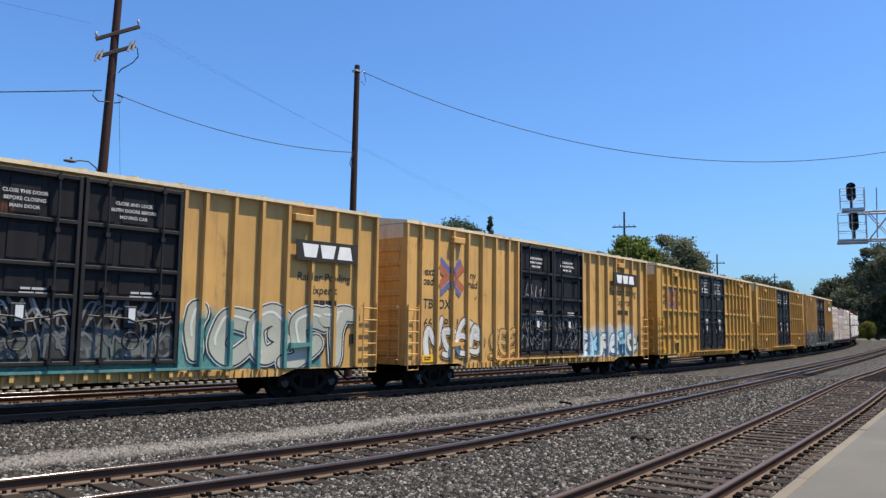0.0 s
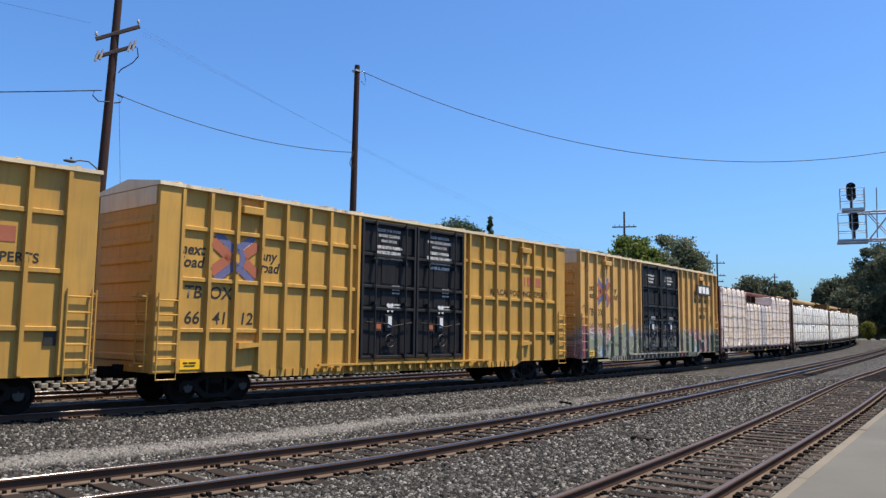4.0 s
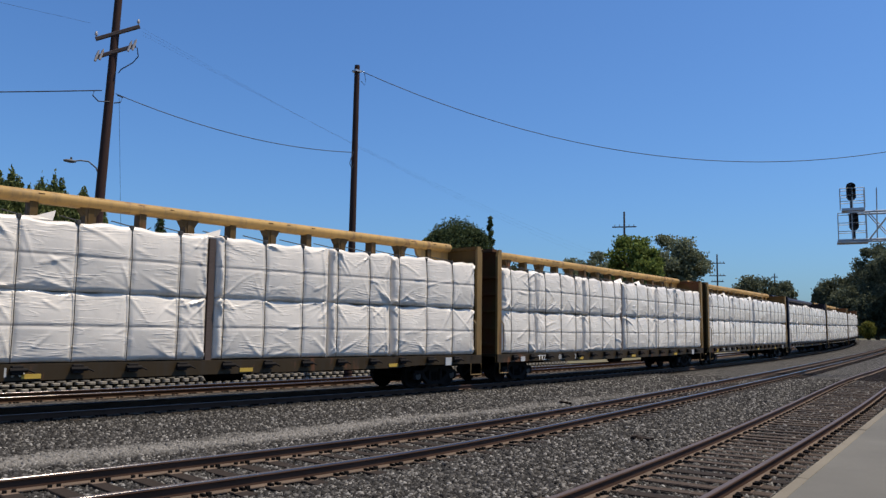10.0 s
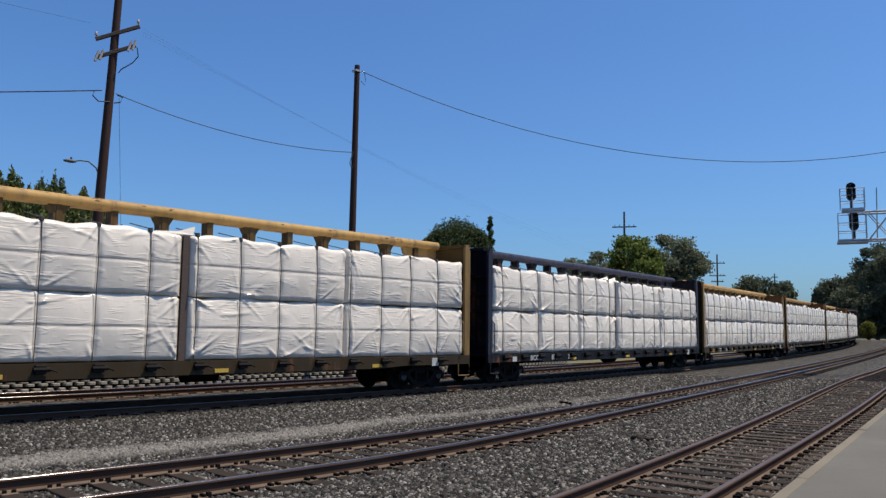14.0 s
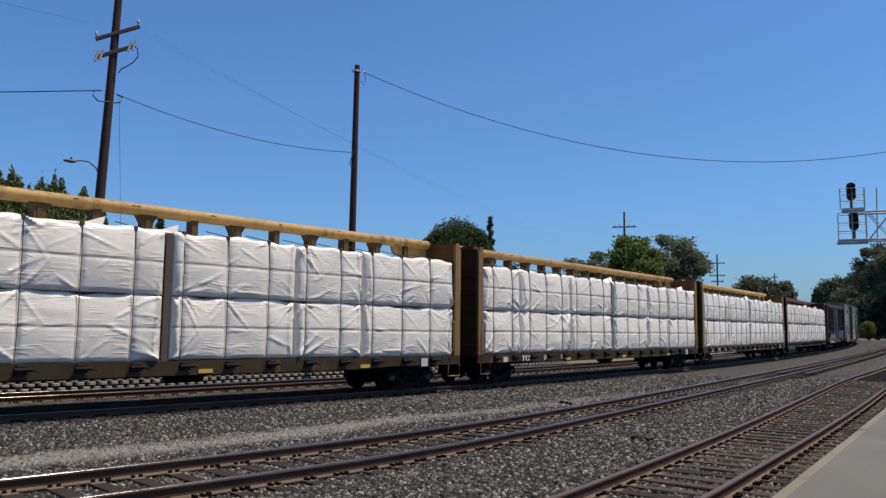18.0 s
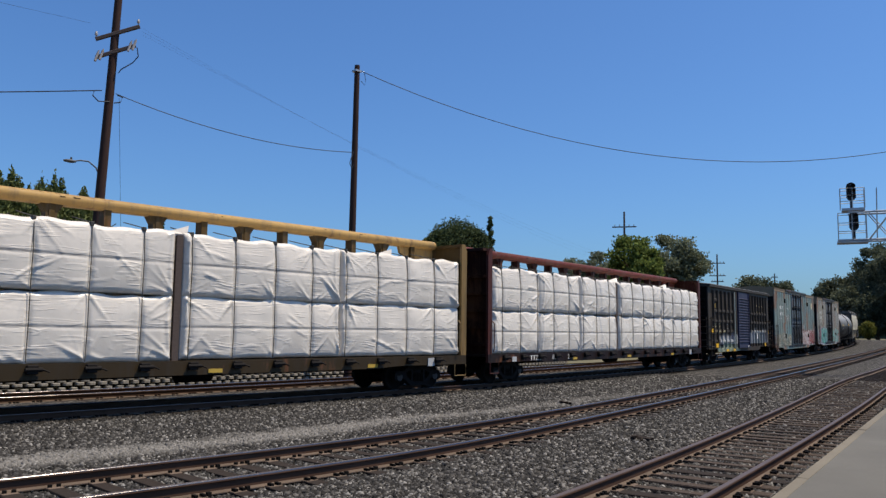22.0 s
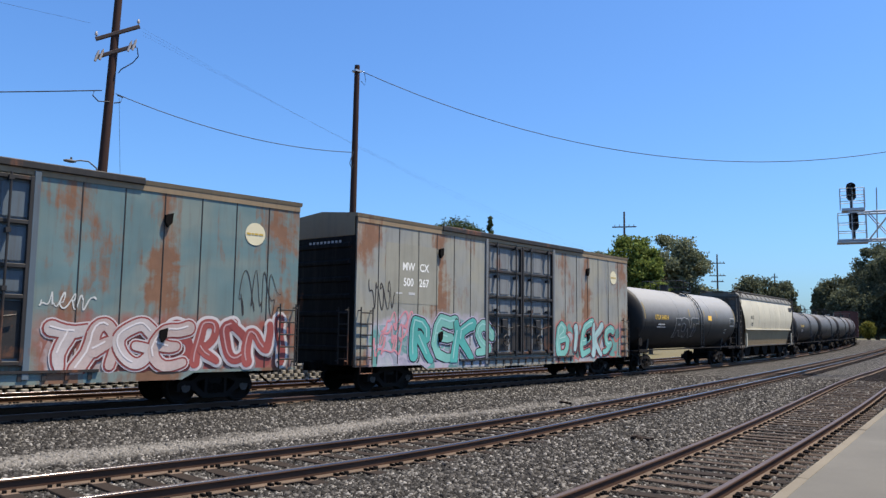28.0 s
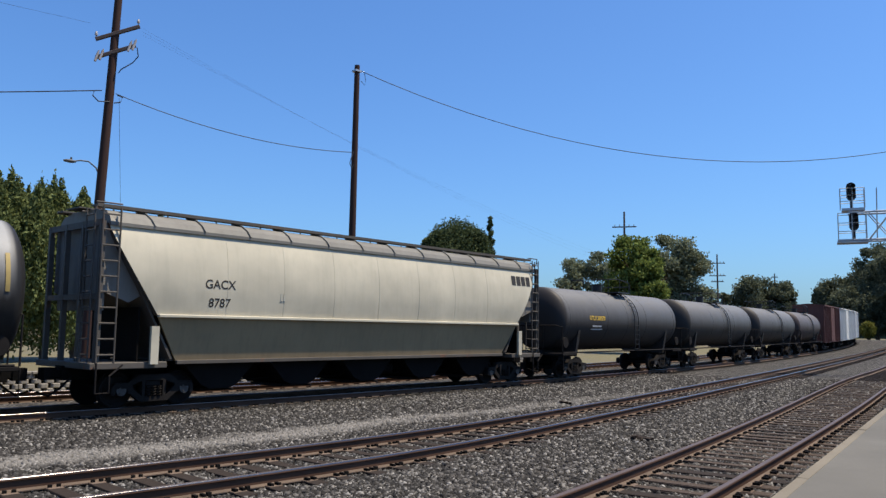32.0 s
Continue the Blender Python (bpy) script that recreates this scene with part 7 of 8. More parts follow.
def tank_car(label, s0, s1, r, zc, colour, top_grey, detail=True, mark=None, belt=0.0):
    car, half = start_car("tank_car", label, s0, s1, "tank car", 1.75)
    L = half + (0.22 if detail else -0.1)
    paint = make_tank_paint("tank_paint", colour, car, top_grey, L - 0.40, zc)
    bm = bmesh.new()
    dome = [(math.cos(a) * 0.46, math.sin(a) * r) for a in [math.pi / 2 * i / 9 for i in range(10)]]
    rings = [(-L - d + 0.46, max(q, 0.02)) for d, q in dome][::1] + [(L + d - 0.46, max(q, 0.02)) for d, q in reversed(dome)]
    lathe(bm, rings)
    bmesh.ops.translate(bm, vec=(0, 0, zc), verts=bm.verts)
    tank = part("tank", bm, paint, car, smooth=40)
    for x in (-L + 0.75, -L / 3, L / 3, L - 0.75, 0.0):
        bm = bmesh.new()
        lathe(bm, [(x - 0.02, r + 0.0), (x - 0.015, r + 0.006), (x + 0.015, r + 0.006), (x + 0.02, r)])
        bmesh.ops.translate(bm, vec=(0, 0, zc), verts=bm.verts)
        part("weld_seam", bm, paint, car, smooth=40)
    # sills, walk strips, bolsters
    for side in (-1, 1):
        bm = bmesh.new()
        rod(bm, (-half + 0.1, side * 1.42, 1.08), (half - 0.1, side * 1.42, 1.08), 0.03, 8)
        for x in (-half + 1.75, half - 1.75):
            rod(bm, (x, side * 1.42, 1.08), (x, side * 0.9, 1.04), 0.03, 5)
        part("side_rail", bm, M_FRAME, car, "long grey hand rail beside the tank")
    for s in (-1, 1):
        bm = bmesh.new()
        box(bm, s * (half - 0.62) - 0.62, s * (half - 0.62) + 0.62, -1.45, 1.45, 0.96, 1.06, 0.015)
        part("end_platform", bm, M_FRAME, car)
        bm = bmesh.new()
        prism(bm, [(-1.1, 0.9), (1.1, 0.9), (1.3, zc - r * 0.35), (0.9, zc - r * 0.75), (0, zc - r + 0.05), (-0.9, zc - r * 0.75), (-1.3, zc - r * 0.35)], s * (half - 1.75) - 0.10, s * (half - 1.75) + 0.10, "x")
        part("saddle", bm, paint, car)
        bm = bmesh.new()
        pipe(bm, [(s * half, -1.42, 1.06), (s * half, -1.42, 2.15), (s * half, -1.1, 2.2), (s * half, 1.1, 2.2), (s * half, 1.42, 2.15), (s * half, 1.42, 1.06)], 0.025)
        for y in (-0.5, 0.5):
            rod(bm, (s * half, y, 1.06), (s * half, y, 2.2), 0.02, 6)
        part("end_railing", bm, M_FRAME, car)
        bm = bmesh.new()
        x = s * (half - 0.25)
        pipe(bm, [(x - 0.25, -1.46, 1.0), (x - 0.25, -1.46, 0.42), (x + 0.25, -1.46, 0.42), (x + 0.25, -1.46, 1.0)], 0.022)
        part("step", bm, M_FRAME, car)
        bm = bmesh.new()
        rod(bm, (s * (half - 0.42), -1.30, 1.5), (s * (half - 0.42), -1.36, 1.5), 0.22, 18)
        part("brake_wheel", bm, M_FRAME, car)
    # top gear: platform, housing, railings, ladder
    zt = zc + r
    bm = bmesh.new()
    rod(bm, (-0.55, 0, zt - 0.05), (-0.55, 0, zt + 0.34), 0.24, 18)
    rod(bm, (-0.55, 0, zt + 0.34), (-0.55, 0, zt + 0.38), 0.27, 18)
    part("manway", bm, M_BLACK, car, smooth=40)
    bm = bmesh.new()
    box(bm, -0.35, 0.95, -1.0, 1.0, zt - 0.04, zt + 0.02)
    part("top_platform", bm, M_BLACK, car)
    bm = bmesh.new()
    for y in (-0.98, 0.98):
        pipe(bm, [(-1.35, y, zt - 0.2), (-1.35, y, zt + 0.55), (-0.4, y, zt + 0.62), (0.9, y, zt + 0.5), (0.95, y, zt + 0.3), (0.95, y, zt)], 0.022)
        rod(bm, (-0.1, y, zt), (-0.1, y, zt + 0.6), 0.02, 6)
    rod(bm, (-1.35, -0.98, zt + 0.55), (-1.35, 0.98, zt + 0.55), 0.02, 6)
    rod(bm, (0.95, -0.98, zt + 0.3), (0.95, 0.98, zt + 0.3), 0.02, 6)
    rod(bm, (1.25, -0.9, zt - 0.1), (1.25, -0.9, zt + 0.45), 0.02, 6)
    part("top_railing", bm, M_BLACK, car)
    bm = bmesh.new()
    arc = []
    for i in range(9):
        a = math.radians(18 + 72 * i / 8)
        arc.append((math.sin(a) * (r + 0.08), zc + math.cos(a) * (r + 0.08)))
    for x in (0.55, 1.0):
        pipe(bm, [(x, -y, z) for y, z in arc] + [(x, -r - 0.10, 1.1)], 0.022)
    for y, z in arc:
        rod(bm, (0.55, -y, z), (1.0, -y, z), 0.018, 5)
    for i in range(6):
        z = zc - (zc - 1.15) * (i + 1) / 6
        rod(bm, (0.55, -r - 0.09, z), (1.0, -r - 0.09, z), 0.018, 5)
    part("ladder", bm, M_BLACK, car)
    if belt:
        bm = bmesh.new()
        lathe(bm, [(belt - 0.03, r), (belt - 0.03, r + 0.03), (belt + 0.03, r + 0.03), (belt + 0.03, r)])
        bmesh.ops.translate(bm, vec=(0, 0, zc), verts=bm.verts)
        part("belt", bm, paint, car)

    def wrap(me, x, z, mat, name, off=0.012, label=""):
        """Bend a flat mesh onto the shell."""
        b2 = bmesh.new()
        b2.from_mesh(me)
        zs = [v.co.z for v in b2.verts]
        for k in range(1, 14):
            zc2 = min(zs) + (max(zs) - min(zs)) * k / 14
            bmesh.ops.bisect_plane(b2, geom=b2.verts[:] + b2.edges[:] + b2.faces[:], plane_co=(0, 0, zc2), plane_no=(0, 0, 1))
        for v in b2.verts:
            a = (z + v.co.z - zc) / r
            rr2 = r + off
            v.co = (x + v.co.x, -rr2 * math.cos(a), zc + rr2 * math.sin(a))
        bmesh.ops.recalc_face_normals(b2, faces=b2.faces)
        return put(name, mesh_of(name, b2, mat), car, None, label)

    def flat(w, h):
        b2 = bmesh.new()
        vs = [b2.verts.new(q) for q in ((-w / 2, 0, -h / 2), (w / 2, 0, -h / 2), (w / 2, 0, h / 2), (-w / 2, 0, h / 2))]
        b2.faces.new(vs)
        return mesh_of("flat", b2, M_YELLET)

    if mark:
        ym = M_YELLET
        wrap(lettering(mark, 0.32 if detail else 0.26, 0.010), -5.2 if detail else -L * 0.5, zc + 0.05, ym, "lettering")
        wrap(flat(0.9, 0.07), -5.2 if detail else -L * 0.5, zc - 0.30, M_GREYLET, "marking")
        wrap(flat(1.1, 0.05), -5.2 if detail else -L * 0.5, zc - 0.44, M_GREYLET, "marking")
    if detail:
        for x in (-L + 0.62, -1.0, 1.55, 3.9, L - 0.6):
            wrap(flat(0.09, 0.85 if abs(x) > L * 0.8 else 0.42), x, zc + 0.38, M_FADED, "reflector", label="faded yellow reflector")
        wrap(flat(0.62, 0.28), 2.5, zc + 0.14, M_REFLECT, "notice_plate", label="yellow notice panel")
        wrap(flat(0.85, 0.5), 6.85, zc - 0.05, M_GREYLET, "data_panel", label="faded grey data panel")
        wrap(flat(0.75, 0.4), 6.85, zc - 0.05, M_BLACK, "data_panel", 0.016)
        wrap(flat(0.3, 0.26), 5.7, zc - 0.62, M_PLACARD, "placard")
        wrap(flat(0.24, 0.20), 5.7, zc - 0.62, M_BLACK, "placard", 0.016)
        # sprayed block letters: pale rim with a dark heart
        for i, ch in enumerate("FONT"):
            for bold, mat, off in ((0.115, M_SPRAY, 0.014), (0.075, M_BLACK, 0.020)):
                me = lettering(ch, 1.30, bold)
                me.transform(Matrix.Diagonal((1.18, 1, 1, 1)))
                wrap(me, -2.80 + 0.90 * i, zc - 0.54 + 0.05 * (i % 2), mat, "sprayed_letter", off, "grey sprayed block letter")
    gear(car, half, 1.75, True)
    return car


# ---- covered hopper ----
def hopper_car(label, s0, s1):
    car, half = start_car("covered_hopper", label, s0, s1, "hopper car", 1.75)
    paint = weathered("hopper_grey_paint", (0.46, 0.42, 0.32), 0.0, 0.16, root=car, grime=(0.22, 0.20, 0.15), rough=0.45)
    # same paint as the belly, darkened to hold the shade of the inward slope
    lowm = weathered("hopper_lower_shaded", (0.27, 0.20, 0.115), 0.0, 0.3, root=car, grime=(0.13, 0.10, 0.065), rough=0.6, gloss=0.1)
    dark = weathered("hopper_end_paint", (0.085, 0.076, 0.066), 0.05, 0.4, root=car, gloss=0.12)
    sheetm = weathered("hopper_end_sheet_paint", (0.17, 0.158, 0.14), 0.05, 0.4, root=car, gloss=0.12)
    roofm = weathered("hopper_roof_paint", (0.15, 0.143, 0.125), 0.0, 0.4, root=car)
    # bulging side: belly above a ridge, flat slope below; slanted ends
    prof = [(1.30, 4.34), (1.40, 4.05), (1.49, 3.6), (1.53, 3.1), (1.52, 2.7), (1.46, 2.22)]
    bm = bmesh.new()

    def end_x(z):
        if z > 2.2:
            return half - 0.28 - 1.25 * max(0.0, (4.34 - z) / 2.12) ** 1.25
        return half - 1.53 - (2.22 - z) * 0.6
    left, right = [], []
    n = 34
    for side in (-1, 1):
        cols2 = []
        for i in range(n + 1):
            u = -1 + 2 * i / n
            cols2.append([bm.verts.new((u * end_x(z), side * y, z)) for y, z in prof])
        for a, b in zip(cols2, cols2[1:]):
            for j in range(len(prof) - 1):
                bm.faces.new((a[j], b[j], b[j + 1], a[j + 1]))
        left.append(cols2[0])
        right.append(cols2[-1])
    for e in (left, right):
        for j in range(len(prof) - 1):
            bm.faces.new((e[0][j], e[0][j + 1], e[1][j + 1], e[1][j])).material_index = 1
    bmesh.ops.recalc_face_normals(bm, faces=bm.faces)
    put("belly", mesh_of("belly", bm, paint, dark, smooth=30), car, None, "bulging pale grey side sheets")
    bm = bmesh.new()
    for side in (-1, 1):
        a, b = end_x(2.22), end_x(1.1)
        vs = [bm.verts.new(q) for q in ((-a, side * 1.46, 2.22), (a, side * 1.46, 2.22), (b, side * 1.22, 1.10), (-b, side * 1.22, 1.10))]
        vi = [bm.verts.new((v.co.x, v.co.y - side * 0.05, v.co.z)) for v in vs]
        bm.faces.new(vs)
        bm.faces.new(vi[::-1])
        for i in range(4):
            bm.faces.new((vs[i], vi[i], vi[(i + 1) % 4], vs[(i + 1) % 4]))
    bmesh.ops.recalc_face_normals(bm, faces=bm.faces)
    part("lower_side", bm, lowm, car, "lower side sheets darkened with painted shade")
    for side in (-1, 1):
        bm = bmesh.new()
        box(bm, -end_x(2.22), end_x(2.22), side * 1.49 - 0.06, side * 1.49 + 0.06, 2.16, 2.24, 0.015)
        part("side_ridge", bm, paint, car)
        bm = bmesh.new()
        box(bm, -end_x(1.1), end_x(1.1), side * 1.24 - 0.05, side * 1.24 + 0.05, 1.02, 1.12, 0.01)
        part("side_sill", bm, dark, car)
    bm = bmesh.new()
    box(bm, -half + 2.0, half - 2.0, -1.1, 1.1, 1.1, 2.2)
    part("inner_hopper", bm, dark, car)
    # roof
    bm = bmesh.new()
    prism(bm, [(-1.38, 4.28), (-1.38, 4.36), (-1.30, 4.50), (-1.12, 4.64), (-0.6, 4.73), (0.6, 4.73), (1.12, 4.64), (1.30, 4.50), (1.38, 4.36), (1.38, 4.28)], -half + 0.3, half - 0.3, "x")
    part("roof", bm, roofm, car)
    for i in range(12):
        x = -half + 1.3 + (2 * half - 2.6) * i / 11
        bm = bmesh.new()
        pipe(bm, [(0.10, -1.40, 4.36), (0.06, -1.32, 4.51), (0, -1.13, 4.66), (-0.05, -0.7, 4.74)], 0.025)
        put("roof_strap", mesh_of("roof_strap", bm, roofm), car, pose(x, 0, 0))
    for i in range(6):
        x = -half + 2.4 + (2 * half - 4.8) * i / 5
        bm = bmesh.new()
        rod(bm, (x, 0, 4.70), (x, 0, 4.77), 0.42, 16)
        part("hatch", bm, roofm, car)
    for side in (-1, 1):
        bm = bmesh.new()
        box(bm, -half + 0.1, half - 0.1, side * 0.92 - 0.16, side * 0.92 + 0.16, 4.74, 4.78)
        box(bm, -half + 0.1, half - 0.1, side * 1.08 - 0.02, side * 1.08 + 0.02, 4.72, 4.80)
        part("running_board", bm, dark, car)
        for i in range(13):
            x = -half + 0.5 + (2 * half - 1.0) * i / 12
            bm = bmesh.new()
            rod(bm, (x, side * 1.06, 4.5), (x, side * 1.06, 4.78), 0.022, 5)
            part("board_bracket", bm, roofm, car)
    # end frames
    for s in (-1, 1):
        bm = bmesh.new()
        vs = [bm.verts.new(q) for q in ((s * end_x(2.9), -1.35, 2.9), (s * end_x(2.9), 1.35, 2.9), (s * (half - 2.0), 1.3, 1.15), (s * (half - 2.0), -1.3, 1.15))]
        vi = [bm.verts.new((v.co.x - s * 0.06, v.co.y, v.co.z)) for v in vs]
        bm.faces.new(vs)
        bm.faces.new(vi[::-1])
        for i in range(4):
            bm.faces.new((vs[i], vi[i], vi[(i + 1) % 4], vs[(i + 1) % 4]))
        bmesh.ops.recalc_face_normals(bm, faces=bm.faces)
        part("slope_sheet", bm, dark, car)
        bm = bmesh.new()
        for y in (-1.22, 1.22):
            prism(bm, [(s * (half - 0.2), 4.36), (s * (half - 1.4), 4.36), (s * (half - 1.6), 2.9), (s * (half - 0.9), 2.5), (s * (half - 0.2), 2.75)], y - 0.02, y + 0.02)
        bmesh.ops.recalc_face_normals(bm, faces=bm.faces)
        part("end_web", bm, sheetm, car, "grey end web sheets")
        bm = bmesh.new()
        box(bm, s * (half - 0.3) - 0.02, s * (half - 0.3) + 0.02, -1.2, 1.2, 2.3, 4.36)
        part("end_sheet", bm, sheetm, car, "plain grey end sheet")
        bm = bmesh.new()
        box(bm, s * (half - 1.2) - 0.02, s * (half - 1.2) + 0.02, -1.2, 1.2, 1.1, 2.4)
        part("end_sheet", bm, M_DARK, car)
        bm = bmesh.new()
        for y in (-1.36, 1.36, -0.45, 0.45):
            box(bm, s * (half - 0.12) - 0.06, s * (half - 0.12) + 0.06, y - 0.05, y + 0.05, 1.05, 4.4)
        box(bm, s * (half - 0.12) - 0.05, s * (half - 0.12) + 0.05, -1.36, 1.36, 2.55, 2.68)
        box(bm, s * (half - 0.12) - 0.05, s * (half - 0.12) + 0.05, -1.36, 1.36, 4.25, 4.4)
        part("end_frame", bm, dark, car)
        bm = bmesh.new()
        box(bm, s * (half - 0.9) - 0.95, s * (half - 0.9) + 0.95, -1.45, 1.45, 0.95, 1.10, 0.015)
        part("end_platform", bm, dark, car)
        lm = ladder_mesh(0.42, 1.1, 4.7, dark, 10)
        put("ladder", lm, car, pose(s * (half - 0.30), -1.44, 0))
        put("ladder", lm, car, pose(s * (half + 0.0), -1.0, 0, 0, 0, 90))
        bm = bmesh.new()
        x = s * (half - 0.3)
        pipe(bm, [(x - 0.22, -1.5, 1.1), (x - 0.22, -1.5, 0.42), (x + 0.1, -1.5, 0.42), (x + 0.1, -1.5, 0.8), (x + 0.4, -1.5, 1.05)], 0.025)
        part("step", bm, M_FRAME, car)
        bm = bmesh.new()
        prism(bm, [(s * (half - 1.55), 1.05), (s * (half - 1.35), 1.05), (s * (half - 1.35), 1.95), (s * (half - 1.55), 1.95)], -1.56, -1.48)
        bmesh.ops.recalc_face_normals(bm, faces=bm.faces)
        part("corner_plate", bm, paint, car, "pale corner plate")
        bm = bmesh.new()
        pipe(bm, [(s * half, -1.3, 4.62), (s * (half + 0.02), -1.3, 4.80), (s * (half - 0.6), -1.3, 4.80)], 0.02)
        box(bm, s * (half - 0.2) - 0.2, s * (half - 0.2) + 0.2, -0.35, 0.35, 4.74, 4.77)
        part("end_board", bm, dark, car)
    # outlets
    for i in range(5):
        x = -half + 3.6 + (2 * half - 7.2) * i / 4
        bm = bmesh.new()
        top, bot = 1.25, 0.36
        q = [(x - 1.30, top), (x + 1.30, top), (x + 0.55, bot + 0.12), (x + 0.30, bot), (x - 0.30, bot), (x - 0.55, bot + 0.12)]
        prism(bm, q, -1.05, 1.05)
        part("outlet_hopper", bm, M_DARK, car)
        bm = bmesh.new()
        box(bm, x - 0.4, x + 0.4, -0.75, 0.75, 0.28, 0.36)
        rod(bm, (x + 0.3, -1.2, 0.34), (x + 0.3, 1.2, 0.34), 0.035, 6)
        part("outlet_gate", bm, M_FRAME, car)
    # weld seams down the belly
    for i in range(1, 8):
        x = -half + 1.6 + (2 * half - 3.2) * i / 8
        bm = bmesh.new()
        for (y0, z0), (y1, z1) in zip(prof, prof[1:]):
            rod(bm, (x, -y0 + 0.002, z0), (x, -y1 + 0.002, z1), 0.008, 4)
        part("weld_seam", bm, paint, car)
    letter("GACX", 0.32, M_BLKLET, car, -half + 3.2, -1.534, 3.02, bold=0.004, tilt=1.5)
    letter("8787", 0.32, M_BLKLET, car, -half + 3.2, -1.506, 2.55, bold=0.004, tilt=7)
    bars(car, -half + 5.2, -1.528, 2.78, (0.07, 0.07), 0.20, plain("pale_stencil", (0.37, 0.35, 0.28), 0.5))
    for i in range(4):
        bm = bmesh.new()
        box(bm, -0.12, 0.12, -0.003, 0.003, -0.18, 0.18)
        put("emblem", mesh_of("emblem", bm, M_BLKLET), car, pose(half - 1.75 + 0.31 * i, -1.452, 3.85, -9.3, 0, 0))
    gear(car, half, 1.75)
    return car


# ---- make up the train, front to rear ----
front_car = yellow_boxcar("yellow steel boxcar with black doors and teal graffiti", -186.75, -168.9, "post", "660512", [(-20, 6.9, 2.15, 0.86, 1, TEAL_TAG, (0.10, 0.26, 0.25))], 1)
second_car = yellow_boxcar("yellow steel boxcar with black doors and blue-white graffiti", -167.75, -149.85, "post", "660918", [(2.3, 7.4, 2.05, 0.86, 4, BLUE_TAG, (0.55, 0.58, 0.6))], 2)
yellow_boxcar("clean yellow steel boxcar with a grid of side posts", -148.55, -130.7, "grid", "664087", [], 2)
yellow_boxcar("clean yellow steel boxcar with a grid of side posts", -129.4, -111.25, "grid", "664112", [], 4)
fifth_car = yellow_boxcar("yellow steel boxcar with black doors and green-pink graffiti", -110.05, -92.15, "post", "660035", [(-20, 20, 1.95, 0.55, 7, GREEN_TAG, (0.40, 0.31, 0.28))], 2)
CB_YEL, CB_RED = (0.36, 0.225, 0.080), (0.105, 0.026, 0.019)
lumber_car("dark red centerbeam flatcar", -91.25, -70.02, CB_RED, 0.1, 1, "film", ("FDDM", "200", "101"))
lumber_car("scuffed yellow centerbeam flatcar", -69.15, -47.62, CB_YEL, 0.15, 2, "full", ("TTZX", "864", "196"))
lumber_car("rust-streaked yellow centerbeam flatcar", -46.75, -25.35, CB_YEL, 0.3, 3, "full", ("TTZX", "864", "310"))
lumber_car("scuffed yellow centerbeam flatcar", -24.38, -2.75, CB_YEL, 0.15, 4, "full", ("TTZX", "861", "058"))
lumber_car("dark navy centerbeam flatcar", -1.75, 19.43, (0.030, 0.034, 0.062), 0.05, 5, "full", ("BCOL", "871", "204"))
lumber_car("brown-ended yellow centerbeam flatcar", 20.38, 41.86, CB_YEL, 0.25, 6, "full", ("TTZX", "863", "415"))
lumber_car("rust-streaked yellow centerbeam flatcar", 42.8, 64.37, tint(CB_YEL, 0.85), 0.35, 7, "full", ("TTZX", "862", "077"))
lumber_car("scuffed yellow centerbeam flatcar", 65.35, 86.95, CB_YEL, 0.1, 8, "full", ("TTZX", "864", "552"))
lumber_car("dark red centerbeam flatcar", 88.12, 109.7, CB_RED, 0.15, 9, "full", ("TTZX", "85", "213"))
black_boxcar("old black boxcar with a dark blue corrugated door", 111.1, 125.95)
red_tagged = rusty_boxcar("badly rusted grey-blue boxcar with red graffiti", 127.75, 146.0, ("MW", "CX", "500", "262"), (0.115, 0.185, 0.19), (0.17, 0.21, 0.19), 0.27, [(2.5, 8.9, 2.05, 0.9, 11, RED_TAG, (0.27, 0.10, 0.075)), (-8.2, -3.0, 1.6, 0.95, 12, [(0.25, 0.22, 0.18), (0.17, 0.13, 0.11), (0.30, 0.28, 0.24)], (0.36, 0.34, 0.28))], (0.095, 0.125, 0.15))
teal_tagged = rusty_boxcar("grey boxcar with rust stains and teal graffiti", 148.05, 165.8, ("MW", "CX", "500", "267"), (0.235, 0.24, 0.225), (0.275, 0.265, 0.215), 0.22, [(-8.2, -2.45, 2.25, 0.7, 14, LILAC_TAG, (0.42, 0.38, 0.46)), (2.5, 8.2, 2.2, 0.7, 15, LILAC_TAG, (0.40, 0.12, 0.10))], (0.17, 0.18, 0.185))
tank_car("black tank car greyer towards its top, sprayed letters on its flank", 167.3, 183.0, 1.61, 2.67, (0.014, 0.0135, 0.0135), 0.95, True, "UTLX 646014")
hopper_car("pale grey covered hopper with shade painted on its lower side", 184.35, 202.1)
tank_car("black tank car with a greyer top", 203.85, 217.0, 1.36, 2.50, (0.026, 0.023, 0.022), 0.42, False, "UTLX 300270")
tank_car("black tank car with a greyer top", 218.3, 232.3, 1.36, 2.50, (0.028, 0.025, 0.023), 0.42, False, None)
tank_car("black tank car with a greyer top", 233.9, 247.9, 1.36, 2.50, (0.03, 0.026, 0.024), 0.42, False, None)
tank_car("dark brownish tank car", 249.5, 262.4, 1.36, 2.50, (0.045, 0.032, 0.030), 0.3, False, None)
far_boxcar("dark red boxcar far back in the train", 263.9, 277.2, (0.11, 0.04, 0.03))
far_boxcar("white boxcar far back in the train", 278.6, 295.8, (0.62, 0.61, 0.57))
far_boxcar("white boxcar far back in the train", 297.2, 314.4, (0.60, 0.59, 0.56))
far_boxcar("dark red boxcar far back in the train", 315.8, 332.0, (0.12, 0.045, 0.03))


